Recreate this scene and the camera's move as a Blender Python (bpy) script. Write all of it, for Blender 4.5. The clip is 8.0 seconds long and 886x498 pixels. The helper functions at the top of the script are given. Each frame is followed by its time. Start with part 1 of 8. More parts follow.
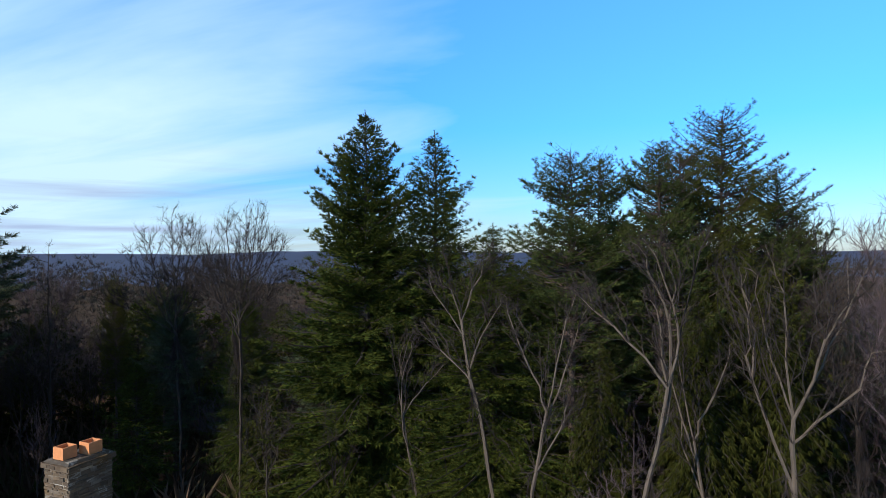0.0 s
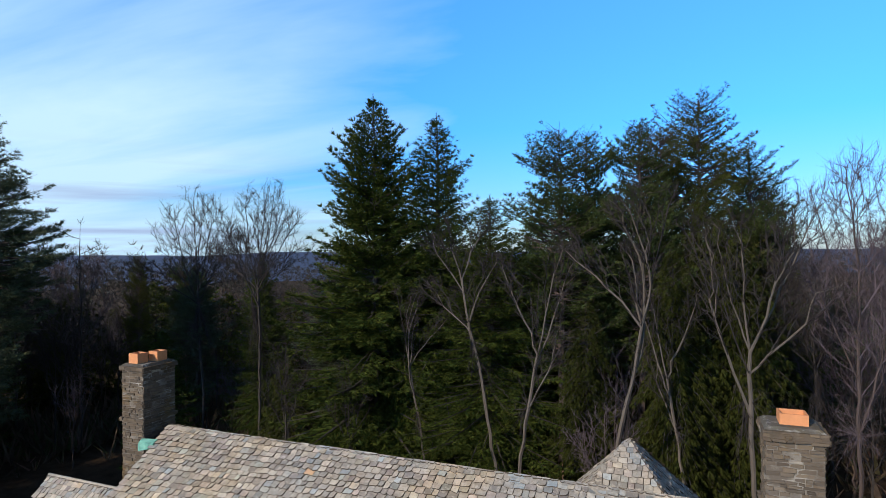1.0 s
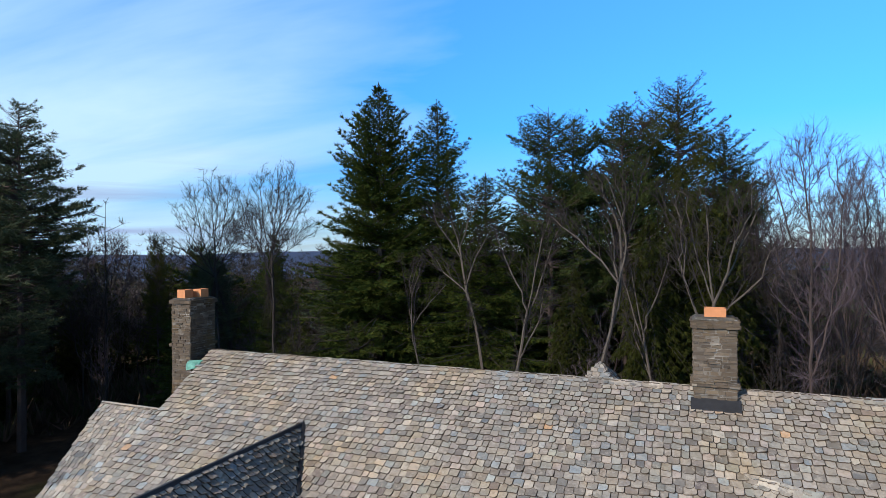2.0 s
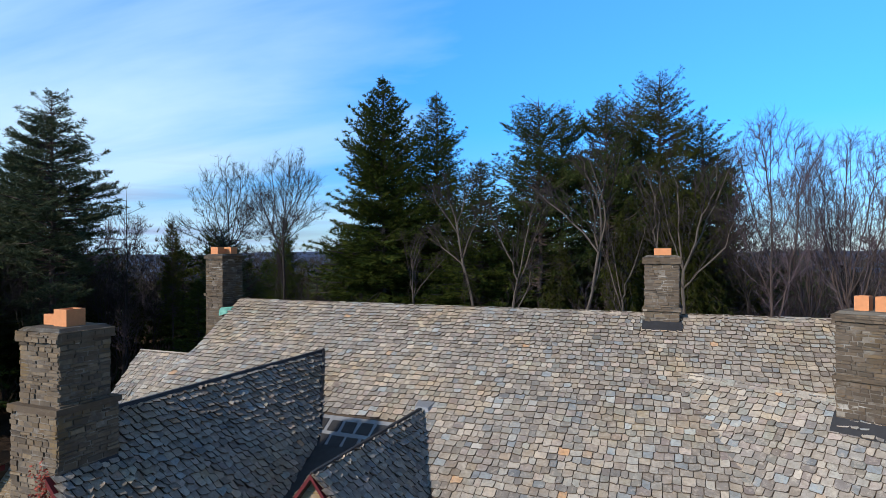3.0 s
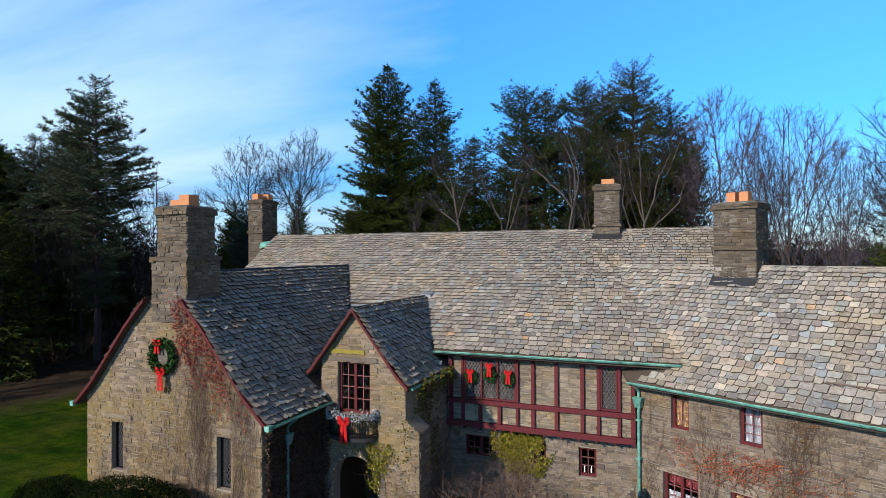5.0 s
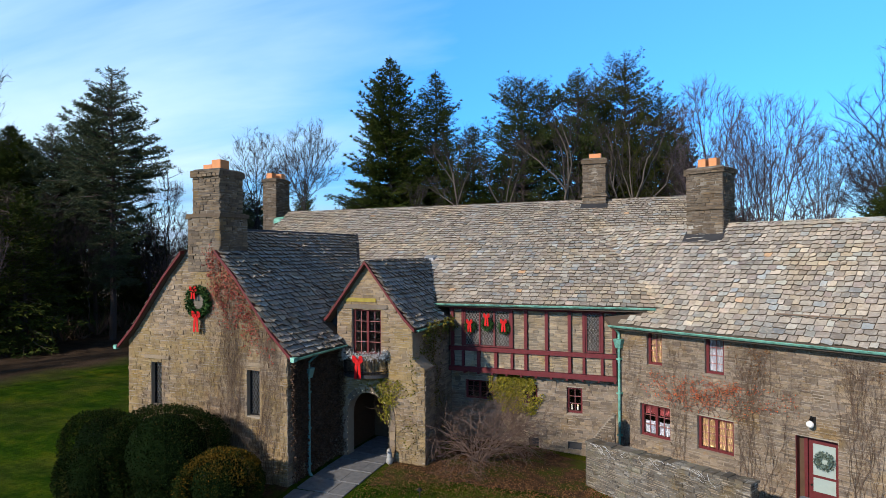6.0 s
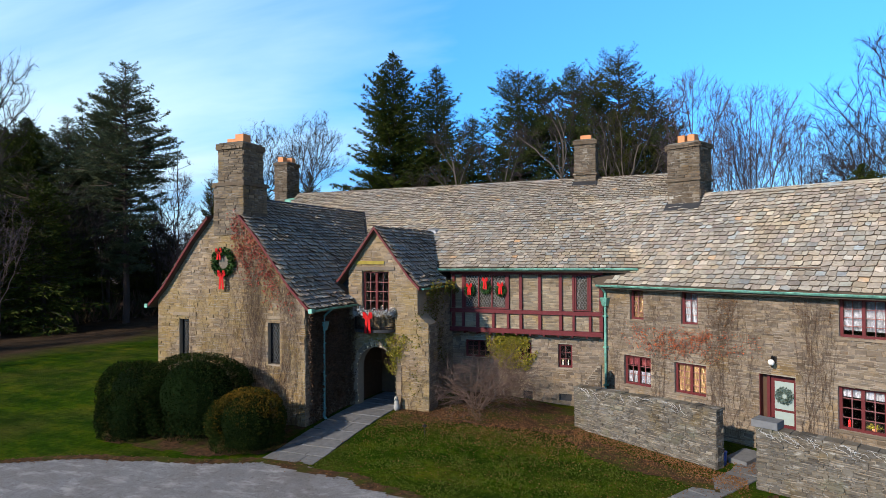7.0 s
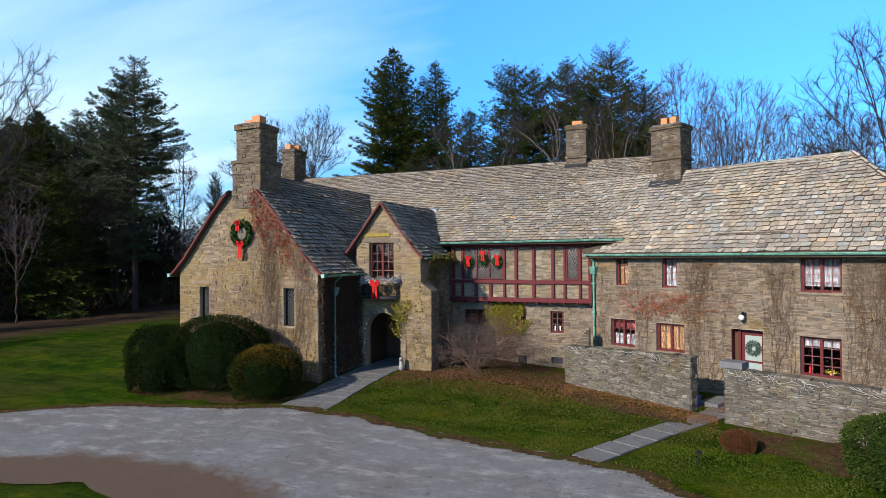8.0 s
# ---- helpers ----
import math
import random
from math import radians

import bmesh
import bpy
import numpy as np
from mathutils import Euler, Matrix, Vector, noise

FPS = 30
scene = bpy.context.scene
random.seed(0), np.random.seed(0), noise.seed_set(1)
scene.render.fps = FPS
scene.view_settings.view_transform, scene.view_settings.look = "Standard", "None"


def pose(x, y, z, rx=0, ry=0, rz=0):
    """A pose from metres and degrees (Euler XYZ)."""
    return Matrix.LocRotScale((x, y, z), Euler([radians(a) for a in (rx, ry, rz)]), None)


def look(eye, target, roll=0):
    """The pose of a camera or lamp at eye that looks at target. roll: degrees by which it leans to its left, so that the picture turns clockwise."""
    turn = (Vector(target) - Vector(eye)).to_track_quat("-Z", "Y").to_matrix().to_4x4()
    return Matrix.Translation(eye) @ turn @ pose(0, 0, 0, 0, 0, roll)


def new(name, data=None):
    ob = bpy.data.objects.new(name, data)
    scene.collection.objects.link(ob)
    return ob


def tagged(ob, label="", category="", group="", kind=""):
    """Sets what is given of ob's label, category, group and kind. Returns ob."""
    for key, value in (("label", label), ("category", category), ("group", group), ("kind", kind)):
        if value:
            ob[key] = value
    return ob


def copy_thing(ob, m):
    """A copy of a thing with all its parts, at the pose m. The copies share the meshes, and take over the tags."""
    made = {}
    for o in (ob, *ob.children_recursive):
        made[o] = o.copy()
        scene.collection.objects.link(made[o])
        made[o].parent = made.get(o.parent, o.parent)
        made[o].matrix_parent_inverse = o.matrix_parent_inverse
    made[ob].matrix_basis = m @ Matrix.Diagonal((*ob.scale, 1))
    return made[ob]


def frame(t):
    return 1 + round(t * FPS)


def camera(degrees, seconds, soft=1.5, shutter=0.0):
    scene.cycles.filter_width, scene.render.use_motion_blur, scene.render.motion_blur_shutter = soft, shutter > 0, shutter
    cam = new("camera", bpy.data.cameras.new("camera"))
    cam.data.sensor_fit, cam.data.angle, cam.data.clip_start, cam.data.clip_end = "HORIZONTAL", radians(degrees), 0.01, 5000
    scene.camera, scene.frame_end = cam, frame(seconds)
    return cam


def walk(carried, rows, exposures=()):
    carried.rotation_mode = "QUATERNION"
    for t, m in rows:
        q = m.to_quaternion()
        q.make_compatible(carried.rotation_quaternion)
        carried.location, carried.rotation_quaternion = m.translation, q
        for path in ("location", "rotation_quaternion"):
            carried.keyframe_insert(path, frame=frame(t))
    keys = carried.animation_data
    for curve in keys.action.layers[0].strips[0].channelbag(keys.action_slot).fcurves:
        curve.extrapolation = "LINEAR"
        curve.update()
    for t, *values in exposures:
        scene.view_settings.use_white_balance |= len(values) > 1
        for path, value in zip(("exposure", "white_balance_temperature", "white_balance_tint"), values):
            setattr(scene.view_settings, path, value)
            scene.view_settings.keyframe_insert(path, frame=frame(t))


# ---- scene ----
cam = camera(74.0, 8.0, soft=0.6)
PATH = [
    (0.0, 4.095, -5.179, 18.909, 22.64, 0.07, 0.17),
    (0.5, 4.715, -6.956, 17.851, 22.62, 0.09, 0.31),
    (1.0, 5.390, -8.702, 16.836, 22.60, 0.12, 0.45),
    (1.5, 6.076, -10.429, 15.837, 22.56, 0.09, 0.50),
    (3.0, 8.284, -15.626, 13.077, 22.48, 0.24, 0.20),
    (3.5, 8.997, -17.248, 12.226, 22.44, 0.30, 0.19),
    (4.0, 9.664, -18.761, 11.420, 22.42, 0.28, 0.19),
    (5.5, 11.171, -22.849, 9.028, 22.23, 0.39, 0.39),
    (6.0, 11.577, -23.989, 8.219, 22.22, 0.42, 0.41),
    (6.5, 11.946, -25.064, 7.442, 22.20, 0.51, 0.36),
    (7.0, 12.301, -26.102, 6.724, 22.16, 0.61, 0.38),
    (7.5, 12.619, -27.110, 6.055, 22.02, 0.70, 0.41),
    (8.0, 12.894, -28.070, 5.431, 21.87, 0.69, 0.44),
]
walk(cam, [(t, pose(x, y, z, 90 + pitch, roll, yaw)) for t, x, y, z, yaw, pitch, roll in PATH],
     exposures=[(0.0, 0.05, 6350, 10), (1.5, -0.08, 6050, 10), (4.0, -0.08, 6000, 10), (5.5, 0.05, 6200, 10), (8.0, 0.25, 6400, 10)])

# ---- world and sun ----
SUN_DIR = Vector((-0.37, -0.83, 0.45)).normalized()
world = bpy.data.worlds.new("sky")
scene.world = world
world.use_nodes = True
wn, wl = world.node_tree.nodes, world.node_tree.links
sky = wn.new("ShaderNodeTexSky")
sky.sky_type = "NISHITA"
sky.sun_disc = False
sky.sun_elevation = math.asin(SUN_DIR.z)
sky.sun_rotation = math.atan2(SUN_DIR.x, SUN_DIR.y)
sky.air_density, sky.dust_density, sky.ozone_density = 1.0, 0.3, 4.0
wc = wn.new("ShaderNodeTexCoord")
sep = wn.new("ShaderNodeSeparateXYZ")
wl.new(wc.outputs["Generated"], sep.inputs[0])


def wmath(op, a, b=None, clamp=False):
    n = wn.new("ShaderNodeMath")
    n.operation, n.use_clamp = op, clamp
    for k, v in enumerate((a, b)):
        if v is None:
            continue
        if isinstance(v, (int, float)):
            n.inputs[k].default_value = v
        else:
            wl.new(v, n.inputs[k])
    return n.outputs[0]


# thin cirrus: the direction projected on a high flat layer
up = wmath("MAXIMUM", wmath("ADD", sep.outputs[2], 0.12), 0.05)
flat = wn.new("ShaderNodeCombineXYZ")
wl.new(wmath("DIVIDE", sep.outputs[0], up), flat.inputs[0])
wl.new(wmath("DIVIDE", sep.outputs[1], up), flat.inputs[1])
cmap = wn.new("ShaderNodeMapping")
cmap.inputs["Rotation"].default_value = (0, 0, radians(-38))
cmap.inputs["Scale"].default_value = (0.38, 1.15, 1)
cmap.inputs["Location"].default_value = (0.9, 0.25, 0)
wl.new(flat.outputs[0], cmap.inputs[0])
cn = wn.new("ShaderNodeTexNoise")
cn.inputs["Scale"].default_value, cn.inputs["Detail"].default_value, cn.inputs["Roughness"].default_value = 0.9, 7, 0.52
cn.inputs["Distortion"].default_value = 0.5
wl.new(cmap.outputs[0], cn.inputs["Vector"])
# cloud cover grows towards the west
west = wmath("SUBTRACT", wmath("MULTIPLY", sep.outputs[0], -0.78), 0.20)
cover = wmath("MULTIPLY", wmath("SUBTRACT", wmath("ADD", cn.outputs[0], west), 0.56), 2.2, True)
grade = wn.new("ShaderNodeValToRGB")
wl.new(sep.outputs[2], grade.inputs[0])
ge = grade.color_ramp.elements
ge[0].position, ge[0].color = 0.0, (0.98, 1.14, 1.45, 1)
ge[1].position, ge[1].color = 0.20, (0.72, 1.74, 2.52, 1)
for gp, gc in ((0.40, (1.12, 2.36, 3.15)), (0.60, (1.15, 0.92, 0.74)), (1.0, (1.05, 0.78, 0.58))):
    ge.new(gp).color = (*gc, 1)
tint = wn.new("ShaderNodeMix")
tint.data_type, tint.blend_type = "RGBA", "MULTIPLY"
tint.inputs[0].default_value = 1
wl.new(sky.outputs[0], tint.inputs[6])
# the sky pales towards the west; the unseen east is warmed to fill shaded roofs
east = wmath("MULTIPLY", wmath("SUBTRACT", sep.outputs[0], 0.25), 1.3, True)
deep = wn.new("ShaderNodeMix")
deep.data_type = "RGBA"
wl.new(east, deep.inputs[0])
wl.new(grade.outputs[0], deep.inputs[6])
deep.inputs[7].default_value = (1.45, 1.15, 0.95, 1)
wl.new(deep.outputs[2], tint.inputs[7])
ccol = wn.new("ShaderNodeMix")
ccol.data_type = "RGBA"
wl.new(cover, ccol.inputs[0])
wl.new(tint.outputs[2], ccol.inputs[6])
ccol.inputs[7].default_value = (6.9, 9.6, 11.6, 1)
# long grey streaks low in the west
smap = wn.new("ShaderNodeMapping")
smap.inputs["Scale"].default_value = (1.2, 1.2, 22.0)
wl.new(wc.outputs["Generated"], smap.inputs[0])
sn = wn.new("ShaderNodeTexNoise")
sn.inputs["Scale"].default_value, sn.inputs["Detail"].default_value = 1.6, 5
wl.new(smap.outputs[0], sn.inputs["Vector"])
band = wmath("MULTIPLY", wmath("SUBTRACT", 0.17, sep.outputs[2]), 9.0, True)
streak = wmath("MULTIPLY", wmath("MULTIPLY", wmath("SUBTRACT", sn.outputs[0], 0.48), 6.0, True), band)
streak = wmath("MULTIPLY", streak, wmath("MULTIPLY", wmath("SUBTRACT", -0.35, sep.outputs[0]), 2.6, True))
scol = wn.new("ShaderNodeMix")
scol.data_type = "RGBA"
wl.new(wmath("MULTIPLY", streak, 0.8), scol.inputs[0])
wl.new(ccol.outputs[2], scol.inputs[6])
scol.inputs[7].default_value = (3.9, 4.7, 7.2, 1)
bg = wn["Background"]
wl.new(scol.outputs[2], bg.inputs[0])
bg.inputs[1].default_value = 0.095
sun_data = bpy.data.lights.new("sun", "SUN")
sun_data.energy, sun_data.angle, sun_data.color = 4.6, radians(1.2), (1.0, 0.84, 0.66)
sun = new("sun", sun_data)
sun.matrix_world = look(SUN_DIR * 60, (0, 0, 0))

# ---- materials ----
class Mat:
    """A node material, built step by step."""

    def __init__(self, name, rough=0.8, metal=0.0):
        self.m = bpy.data.materials.new(name)
        self.m.use_nodes = True
        self.n, self.l = self.m.node_tree.nodes, self.m.node_tree.links
        self.b = self.n["Principled BSDF"]
        self.b.inputs["Roughness"].default_value = rough
        self.b.inputs["Metallic"].default_value = metal
        self.b.inputs["Specular IOR Level"].default_value = 0.3
        self.pos = self.n.new("ShaderNodeTexCoord").outputs["Object"]

    def noise(self, scale, detail=4.0, rough=0.55, stretch=None, vec=None):
        t = self.n.new("ShaderNodeTexNoise")
        t.inputs["Scale"].default_value, t.inputs["Detail"].default_value, t.inputs["Roughness"].default_value = scale, detail, rough
        src = vec or self.pos
        if stretch:
            mp = self.n.new("ShaderNodeMapping")
            mp.inputs["Scale"].default_value = stretch
            self.l.new(src, mp.inputs[0])
            src = mp.outputs[0]
        self.l.new(src, t.inputs["Vector"])
        return t.outputs[0]

    def ramp(self, fac, stops, hard=False):
        r = self.n.new("ShaderNodeValToRGB")
        r.color_ramp.interpolation = "CONSTANT" if hard else "LINEAR"
        e = r.color_ramp.elements
        for k, (p, c) in enumerate(stops):
            el = e[k] if k < 2 else e.new(p)
            el.position, el.color = p, (*c, 1)
        self.l.new(fac, r.inputs[0])
        return r.outputs[0]

    def mix(self, fac, a, b, blend="MIX"):
        x = self.n.new("ShaderNodeMix")
        x.data_type, x.blend_type = "RGBA", blend
        for slot, v in ((0, fac), (6, a), (7, b)):
            if isinstance(v, (int, float)):
                x.inputs[slot].default_value = v
            elif isinstance(v, tuple):
                x.inputs[slot].default_value = (*v, 1)
            else:
                self.l.new(v, x.inputs[slot])
        return x.outputs[2]

    def math(self, op, a, b=0.0, clamp=False):
        x = self.n.new("ShaderNodeMath")
        x.operation, x.use_clamp = op, clamp
        for k, v in enumerate((a, b)):
            if isinstance(v, (int, float)):
                x.inputs[k].default_value = v
            else:
                self.l.new(v, x.inputs[k])
        return x.outputs[0]

    def piece(self):
        """A random number for each loose piece or island."""
        g = self.n.new("ShaderNodeNewGeometry").outputs["Random Per Island"]
        o = self.n.new("ShaderNodeObjectInfo").outputs["Random"]
        return self.math("FRACT", self.math("ADD", g, o))

    def color(self, c):
        if isinstance(c, tuple):
            self.b.inputs["Base Color"].default_value = (*c, 1)
        else:
            self.l.new(c, self.b.inputs["Base Color"])
        return self

    def bump(self, h, strength=0.5, dist=0.02):
        x = self.n.new("ShaderNodeBump")
        x.inputs["Strength"].default_value, x.inputs["Distance"].default_value = strength, dist
        self.l.new(h, x.inputs["Height"])
        self.l.new(x.outputs[0], self.b.inputs["Normal"])
        return self

    def rough_map(self, fac, lo, hi):
        x = self.n.new("ShaderNodeMapRange")
        x.inputs["To Min"].default_value, x.inputs["To Max"].default_value = lo, hi
        self.l.new(fac, x.inputs[0])
        self.l.new(x.outputs[0], self.b.inputs["Roughness"])
        return self

    def done(self):
        return self.m


def stone_material(name, stops, smear=(0.27, 0.235, 0.18), white=0.0, lichened=0.0):
    k = Mat(name, 0.9)
    base = k.ramp(k.piece(), stops)
    grain = k.noise(14, 5, 0.65)
    big = k.noise(0.45, 3)
    tone = k.math("ADD", k.math("MULTIPLY", k.math("FRACT", k.math("MULTIPLY", k.piece(), 37.0)), 0.75), 0.68)
    base = k.mix(1.0, base, k.ramp(k.math("MULTIPLY", tone, 0.6), [(0.38, (0.58, 0.57, 0.57)), (0.6, (1.0, 0.98, 0.95)), (0.86, (1.42, 1.37, 1.27))]), "MULTIPLY")
    c = k.mix(k.math("MULTIPLY", grain, 0.7), base, (0.10, 0.085, 0.07))
    c = k.mix(k.ramp(big, [(0.38, (0, 0, 0)), (0.66, (0.55, 0.55, 0.55))]), c, k.mix(1.0, c, (0.72, 0.66, 0.58), "MULTIPLY"))
    c = k.mix(k.ramp(k.noise(1.7, 6, 0.7), [(0.46, (0, 0, 0)), (0.66, (0.75, 0.75, 0.75))]), c, k.mix(1.0, c, (0.62, 0.55, 0.47), "MULTIPLY"))
    c = k.mix(k.ramp(k.noise(2.6, 5, 0.65, (1, 1, 1.6)), [(0.62, (0, 0, 0)), (0.70, (0.55, 0.55, 0.55))]), c, k.mix(1.0, c, (1.25, 0.95, 0.62), "MULTIPLY"))
    c = k.mix(k.ramp(k.noise(3.4, 6, 0.7), [(0.52, (0, 0, 0)), (0.70, (0.5, 0.5, 0.5))]), c, smear)
    lichen = k.ramp(k.noise(0.9, 5, 0.6), [(0.57, (0, 0, 0)), (0.70, (0.6, 0.6, 0.6))])
    c = k.mix(lichen, c, k.mix(1.0, c, (1.35, 1.12, 0.55), "MULTIPLY"))
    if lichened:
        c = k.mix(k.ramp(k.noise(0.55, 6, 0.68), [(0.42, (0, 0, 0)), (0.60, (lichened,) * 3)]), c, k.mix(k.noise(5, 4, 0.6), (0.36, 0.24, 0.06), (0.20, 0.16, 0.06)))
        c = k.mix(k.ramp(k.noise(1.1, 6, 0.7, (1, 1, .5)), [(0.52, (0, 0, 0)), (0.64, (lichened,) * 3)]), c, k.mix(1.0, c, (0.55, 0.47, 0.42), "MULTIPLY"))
    if white:
        c = k.mix(k.ramp(k.noise(2.2, 6, 0.7, (1, 1, 3.2)), [(0.56, (0, 0, 0)), (0.68, (white, white, white))]), c, (0.50, 0.49, 0.45))
        c = k.mix(k.ramp(k.noise(1.2, 5, 0.65), [(0.55, (0, 0, 0)), (0.70, (white * .7,) * 3)]), c, (0.17, 0.18, 0.11))
    k.color(c).bump(k.noise(24, 5, 0.7), 0.6, 0.012)
    return k.done()


STONE = stone_material("house_stone", [(0.0, (0.25, 0.207, 0.167)), (0.22, (0.31, 0.257, 0.205)), (0.45, (0.225, 0.195, 0.17)), (0.7, (0.35, 0.295, 0.23)), (0.88, (0.27, 0.222, 0.16)), (1.0, (0.20, 0.170, 0.146))], (0.24, 0.205, 0.168))
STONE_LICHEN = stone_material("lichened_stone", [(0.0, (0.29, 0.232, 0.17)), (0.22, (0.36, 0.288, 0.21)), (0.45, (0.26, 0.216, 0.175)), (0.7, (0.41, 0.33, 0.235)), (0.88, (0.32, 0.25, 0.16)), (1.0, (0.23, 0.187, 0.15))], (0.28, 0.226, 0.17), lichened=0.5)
STONE_STACK = stone_material("stack_stone", [(0.0, (0.19, 0.155, 0.115)), (0.22, (0.245, 0.20, 0.145)), (0.45, (0.14, 0.122, 0.105)), (0.7, (0.27, 0.227, 0.17)), (0.88, (0.19, 0.157, 0.115)), (1.0, (0.115, 0.10, 0.086))], (0.18, 0.152, 0.12))
STONE_PANEL = stone_material("panel_stone", [(0.0, (0.37, 0.32, 0.24)), (0.3, (0.42, 0.365, 0.275)), (0.55, (0.35, 0.305, 0.235)), (0.8, (0.45, 0.39, 0.295)), (1.0, (0.33, 0.285, 0.22))], (0.40, 0.35, 0.27))
STONE_GREY = stone_material("garden_stone", [(0.0, (0.15, 0.145, 0.132)), (0.2, (0.075, 0.074, 0.072)), (0.45, (0.195, 0.187, 0.165)), (0.65, (0.11, 0.11, 0.108)), (0.85, (0.19, 0.172, 0.14)), (0.93, (0.13, 0.13, 0.128)), (1.0, (0.32, 0.31, 0.29))], (0.25, 0.245, 0.23), 0.6)
STONE_CHIMNEY = stone_material("chimney_stone", [(0.0, (0.115, 0.09, 0.068)), (0.3, (0.155, 0.122, 0.09)), (0.55, (0.085, 0.07, 0.057)), (0.8, (0.185, 0.145, 0.10)), (0.95, (0.11, 0.09, 0.072)), (0.985, (0.33, 0.31, 0.28)), (1.0, (0.36, 0.34, 0.30))], (0.14, 0.115, 0.09), 0.12)



def mortar_material():
    k = Mat("mortar", 0.95)
    k.color(k.mix(k.noise(5, 5), (0.22, 0.186, 0.145), (0.35, 0.30, 0.24))).bump(k.noise(30, 4), 0.5, 0.01)
    return k.done()


def pointing_material():
    k = Mat("chimney_pointing", 0.95)
    k.color(k.ramp(k.noise(1.9, 5, 0.65), [(0.46, (0.12, 0.10, 0.08)), (0.60, (0.22, 0.20, 0.17)), (0.70, (0.42, 0.40, 0.36))])).bump(k.noise(30, 4), 0.5, 0.01)
    return k.done()


def slate_material():
    k = Mat("roof_slate", 0.75)
    k.b.inputs["Specular IOR Level"].default_value = 0.4
    base = k.ramp(k.piece(), [(0.0, (0.32, 0.285, 0.245)), (0.12, (0.375, 0.33, 0.28)), (0.24, (0.30, 0.29, 0.265)), (0.36, (0.395, 0.355, 0.305)),
                              (0.48, (0.335, 0.295, 0.26)), (0.58, (0.295, 0.305, 0.28)), (0.68, (0.375, 0.315, 0.285)), (0.77, (0.345, 0.305, 0.24)),
                              (0.82, (0.265, 0.285, 0.295)), (0.87, (0.33, 0.37, 0.395)), (0.91, (0.385, 0.36, 0.325)), (0.96, (0.305, 0.255, 0.24)), (0.994, (0.36, 0.335, 0.29)), (1.0, (0.42, 0.25, 0.13))])
    patch = k.ramp(k.noise(0.55, 4, 0.6), [(0.34, (0.84, 0.87, 0.90)), (0.5, (1.0, 1.0, 1.0)), (0.66, (1.10, 1.02, 0.86))])
    c = k.mix(1.0, base, patch, "MULTIPLY")
    tone = k.math("FRACT", k.math("MULTIPLY", k.piece(), 41.0))
    c = k.mix(1.0, c, k.ramp(tone, [(0.0, (0.62, 0.62, 0.65)), (0.3, (0.94, 0.94, 0.94)), (0.8, (1.18, 1.17, 1.14)), (1.0, (1.60, 1.58, 1.54))]), "MULTIPLY")
    c = k.mix(k.ramp(k.noise(9, 6, 0.7), [(0.44, (0, 0, 0)), (0.72, (0.6, 0.6, 0.6))]), c, (0.15, 0.125, 0.10))
    # pale lichen mottling, with glints of sky on the slates painted in
    c = k.mix(k.ramp(k.noise(6.0, 6, 0.75), [(0.51, (0, 0, 0)), (0.64, (0.55, 0.55, 0.55))]), c, (0.56, 0.505, 0.425))
    # pale lichen in spots, and rust-brown runs
    c = k.mix(k.ramp(k.noise(17, 4, 0.7), [(0.63, (0, 0, 0)), (0.70, (0.5, 0.5, 0.5))]), c, (0.50, 0.52, 0.47))
    c = k.mix(k.ramp(k.noise(1.3, 6, 0.7), [(0.57, (0, 0, 0)), (0.72, (0.45, 0.45, 0.45))]), c, k.mix(1.0, c, (1.05, 0.84, 0.60), "MULTIPLY"))
    # broken lower edges, brown with dirt and moss and with painted joint shade
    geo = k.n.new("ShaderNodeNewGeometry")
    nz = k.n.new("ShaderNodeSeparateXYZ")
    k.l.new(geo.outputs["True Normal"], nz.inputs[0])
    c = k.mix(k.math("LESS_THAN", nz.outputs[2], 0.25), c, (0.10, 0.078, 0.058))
    k.color(c).bump(k.noise(9, 6, 0.7), 0.65, 0.014).rough_map(k.noise(3, 3), 0.30, 0.68)
    return k.done()


def plain(name, col, rough=0.7, metal=0.0, vary=0.25, scale=6.0, bump=0.2):
    k = Mat(name, rough, metal)
    dark = tuple(v * (1 - vary) for v in col)
    light = tuple(min(1.0, v * (1 + vary)) for v in col)
    n = k.noise(scale, 5, 0.6)
    k.color(k.mix(n, dark, light))
    if bump:
        k.bump(k.noise(scale * 4, 4), bump, 0.008)
    return k.done()


def copper_material():
    k = Mat("verdigris_copper", 0.65, 0.15)
    n = k.noise(3.5, 5, 0.6)
    k.color(k.ramp(n, [(0.3, (0.06, 0.14, 0.115)), (0.5, (0.16, 0.40, 0.33)), (0.72, (0.30, 0.60, 0.50))])).bump(n, 0.2, 0.005)
    return k.done()


def glass_material(name, tint=(0.9, 0.95, 1.0)):
    k = Mat(name, 0.06)
    k.b.inputs["Transmission Weight"].default_value = 1.0
    k.b.inputs["IOR"].default_value = 1.45
    k.b.inputs["Specular IOR Level"].default_value = 0.6
    k.color(tint)
    return k.done()


def glow(name, col, power):
    k = Mat(name, 0.6)
    k.color(col)
    k.b.inputs["Emission Color"].default_value = (*col, 1)
    k.b.inputs["Emission Strength"].default_value = power
    return k.done()


def leaf_material(name, stops, rough=0.75):
    k = Mat(name, rough)
    k.b.inputs["Specular IOR Level"].default_value = 0.06
    c = k.ramp(k.piece(), stops)
    c = k.mix(k.ramp(k.noise(0.5, 3), [(0.35, (0, 0, 0)), (0.7, (0.6, 0.6, 0.6))]), c, k.mix(1.0, c, (0.55, 0.6, 0.6), "MULTIPLY"))
    k.color(c)
    return k.done()


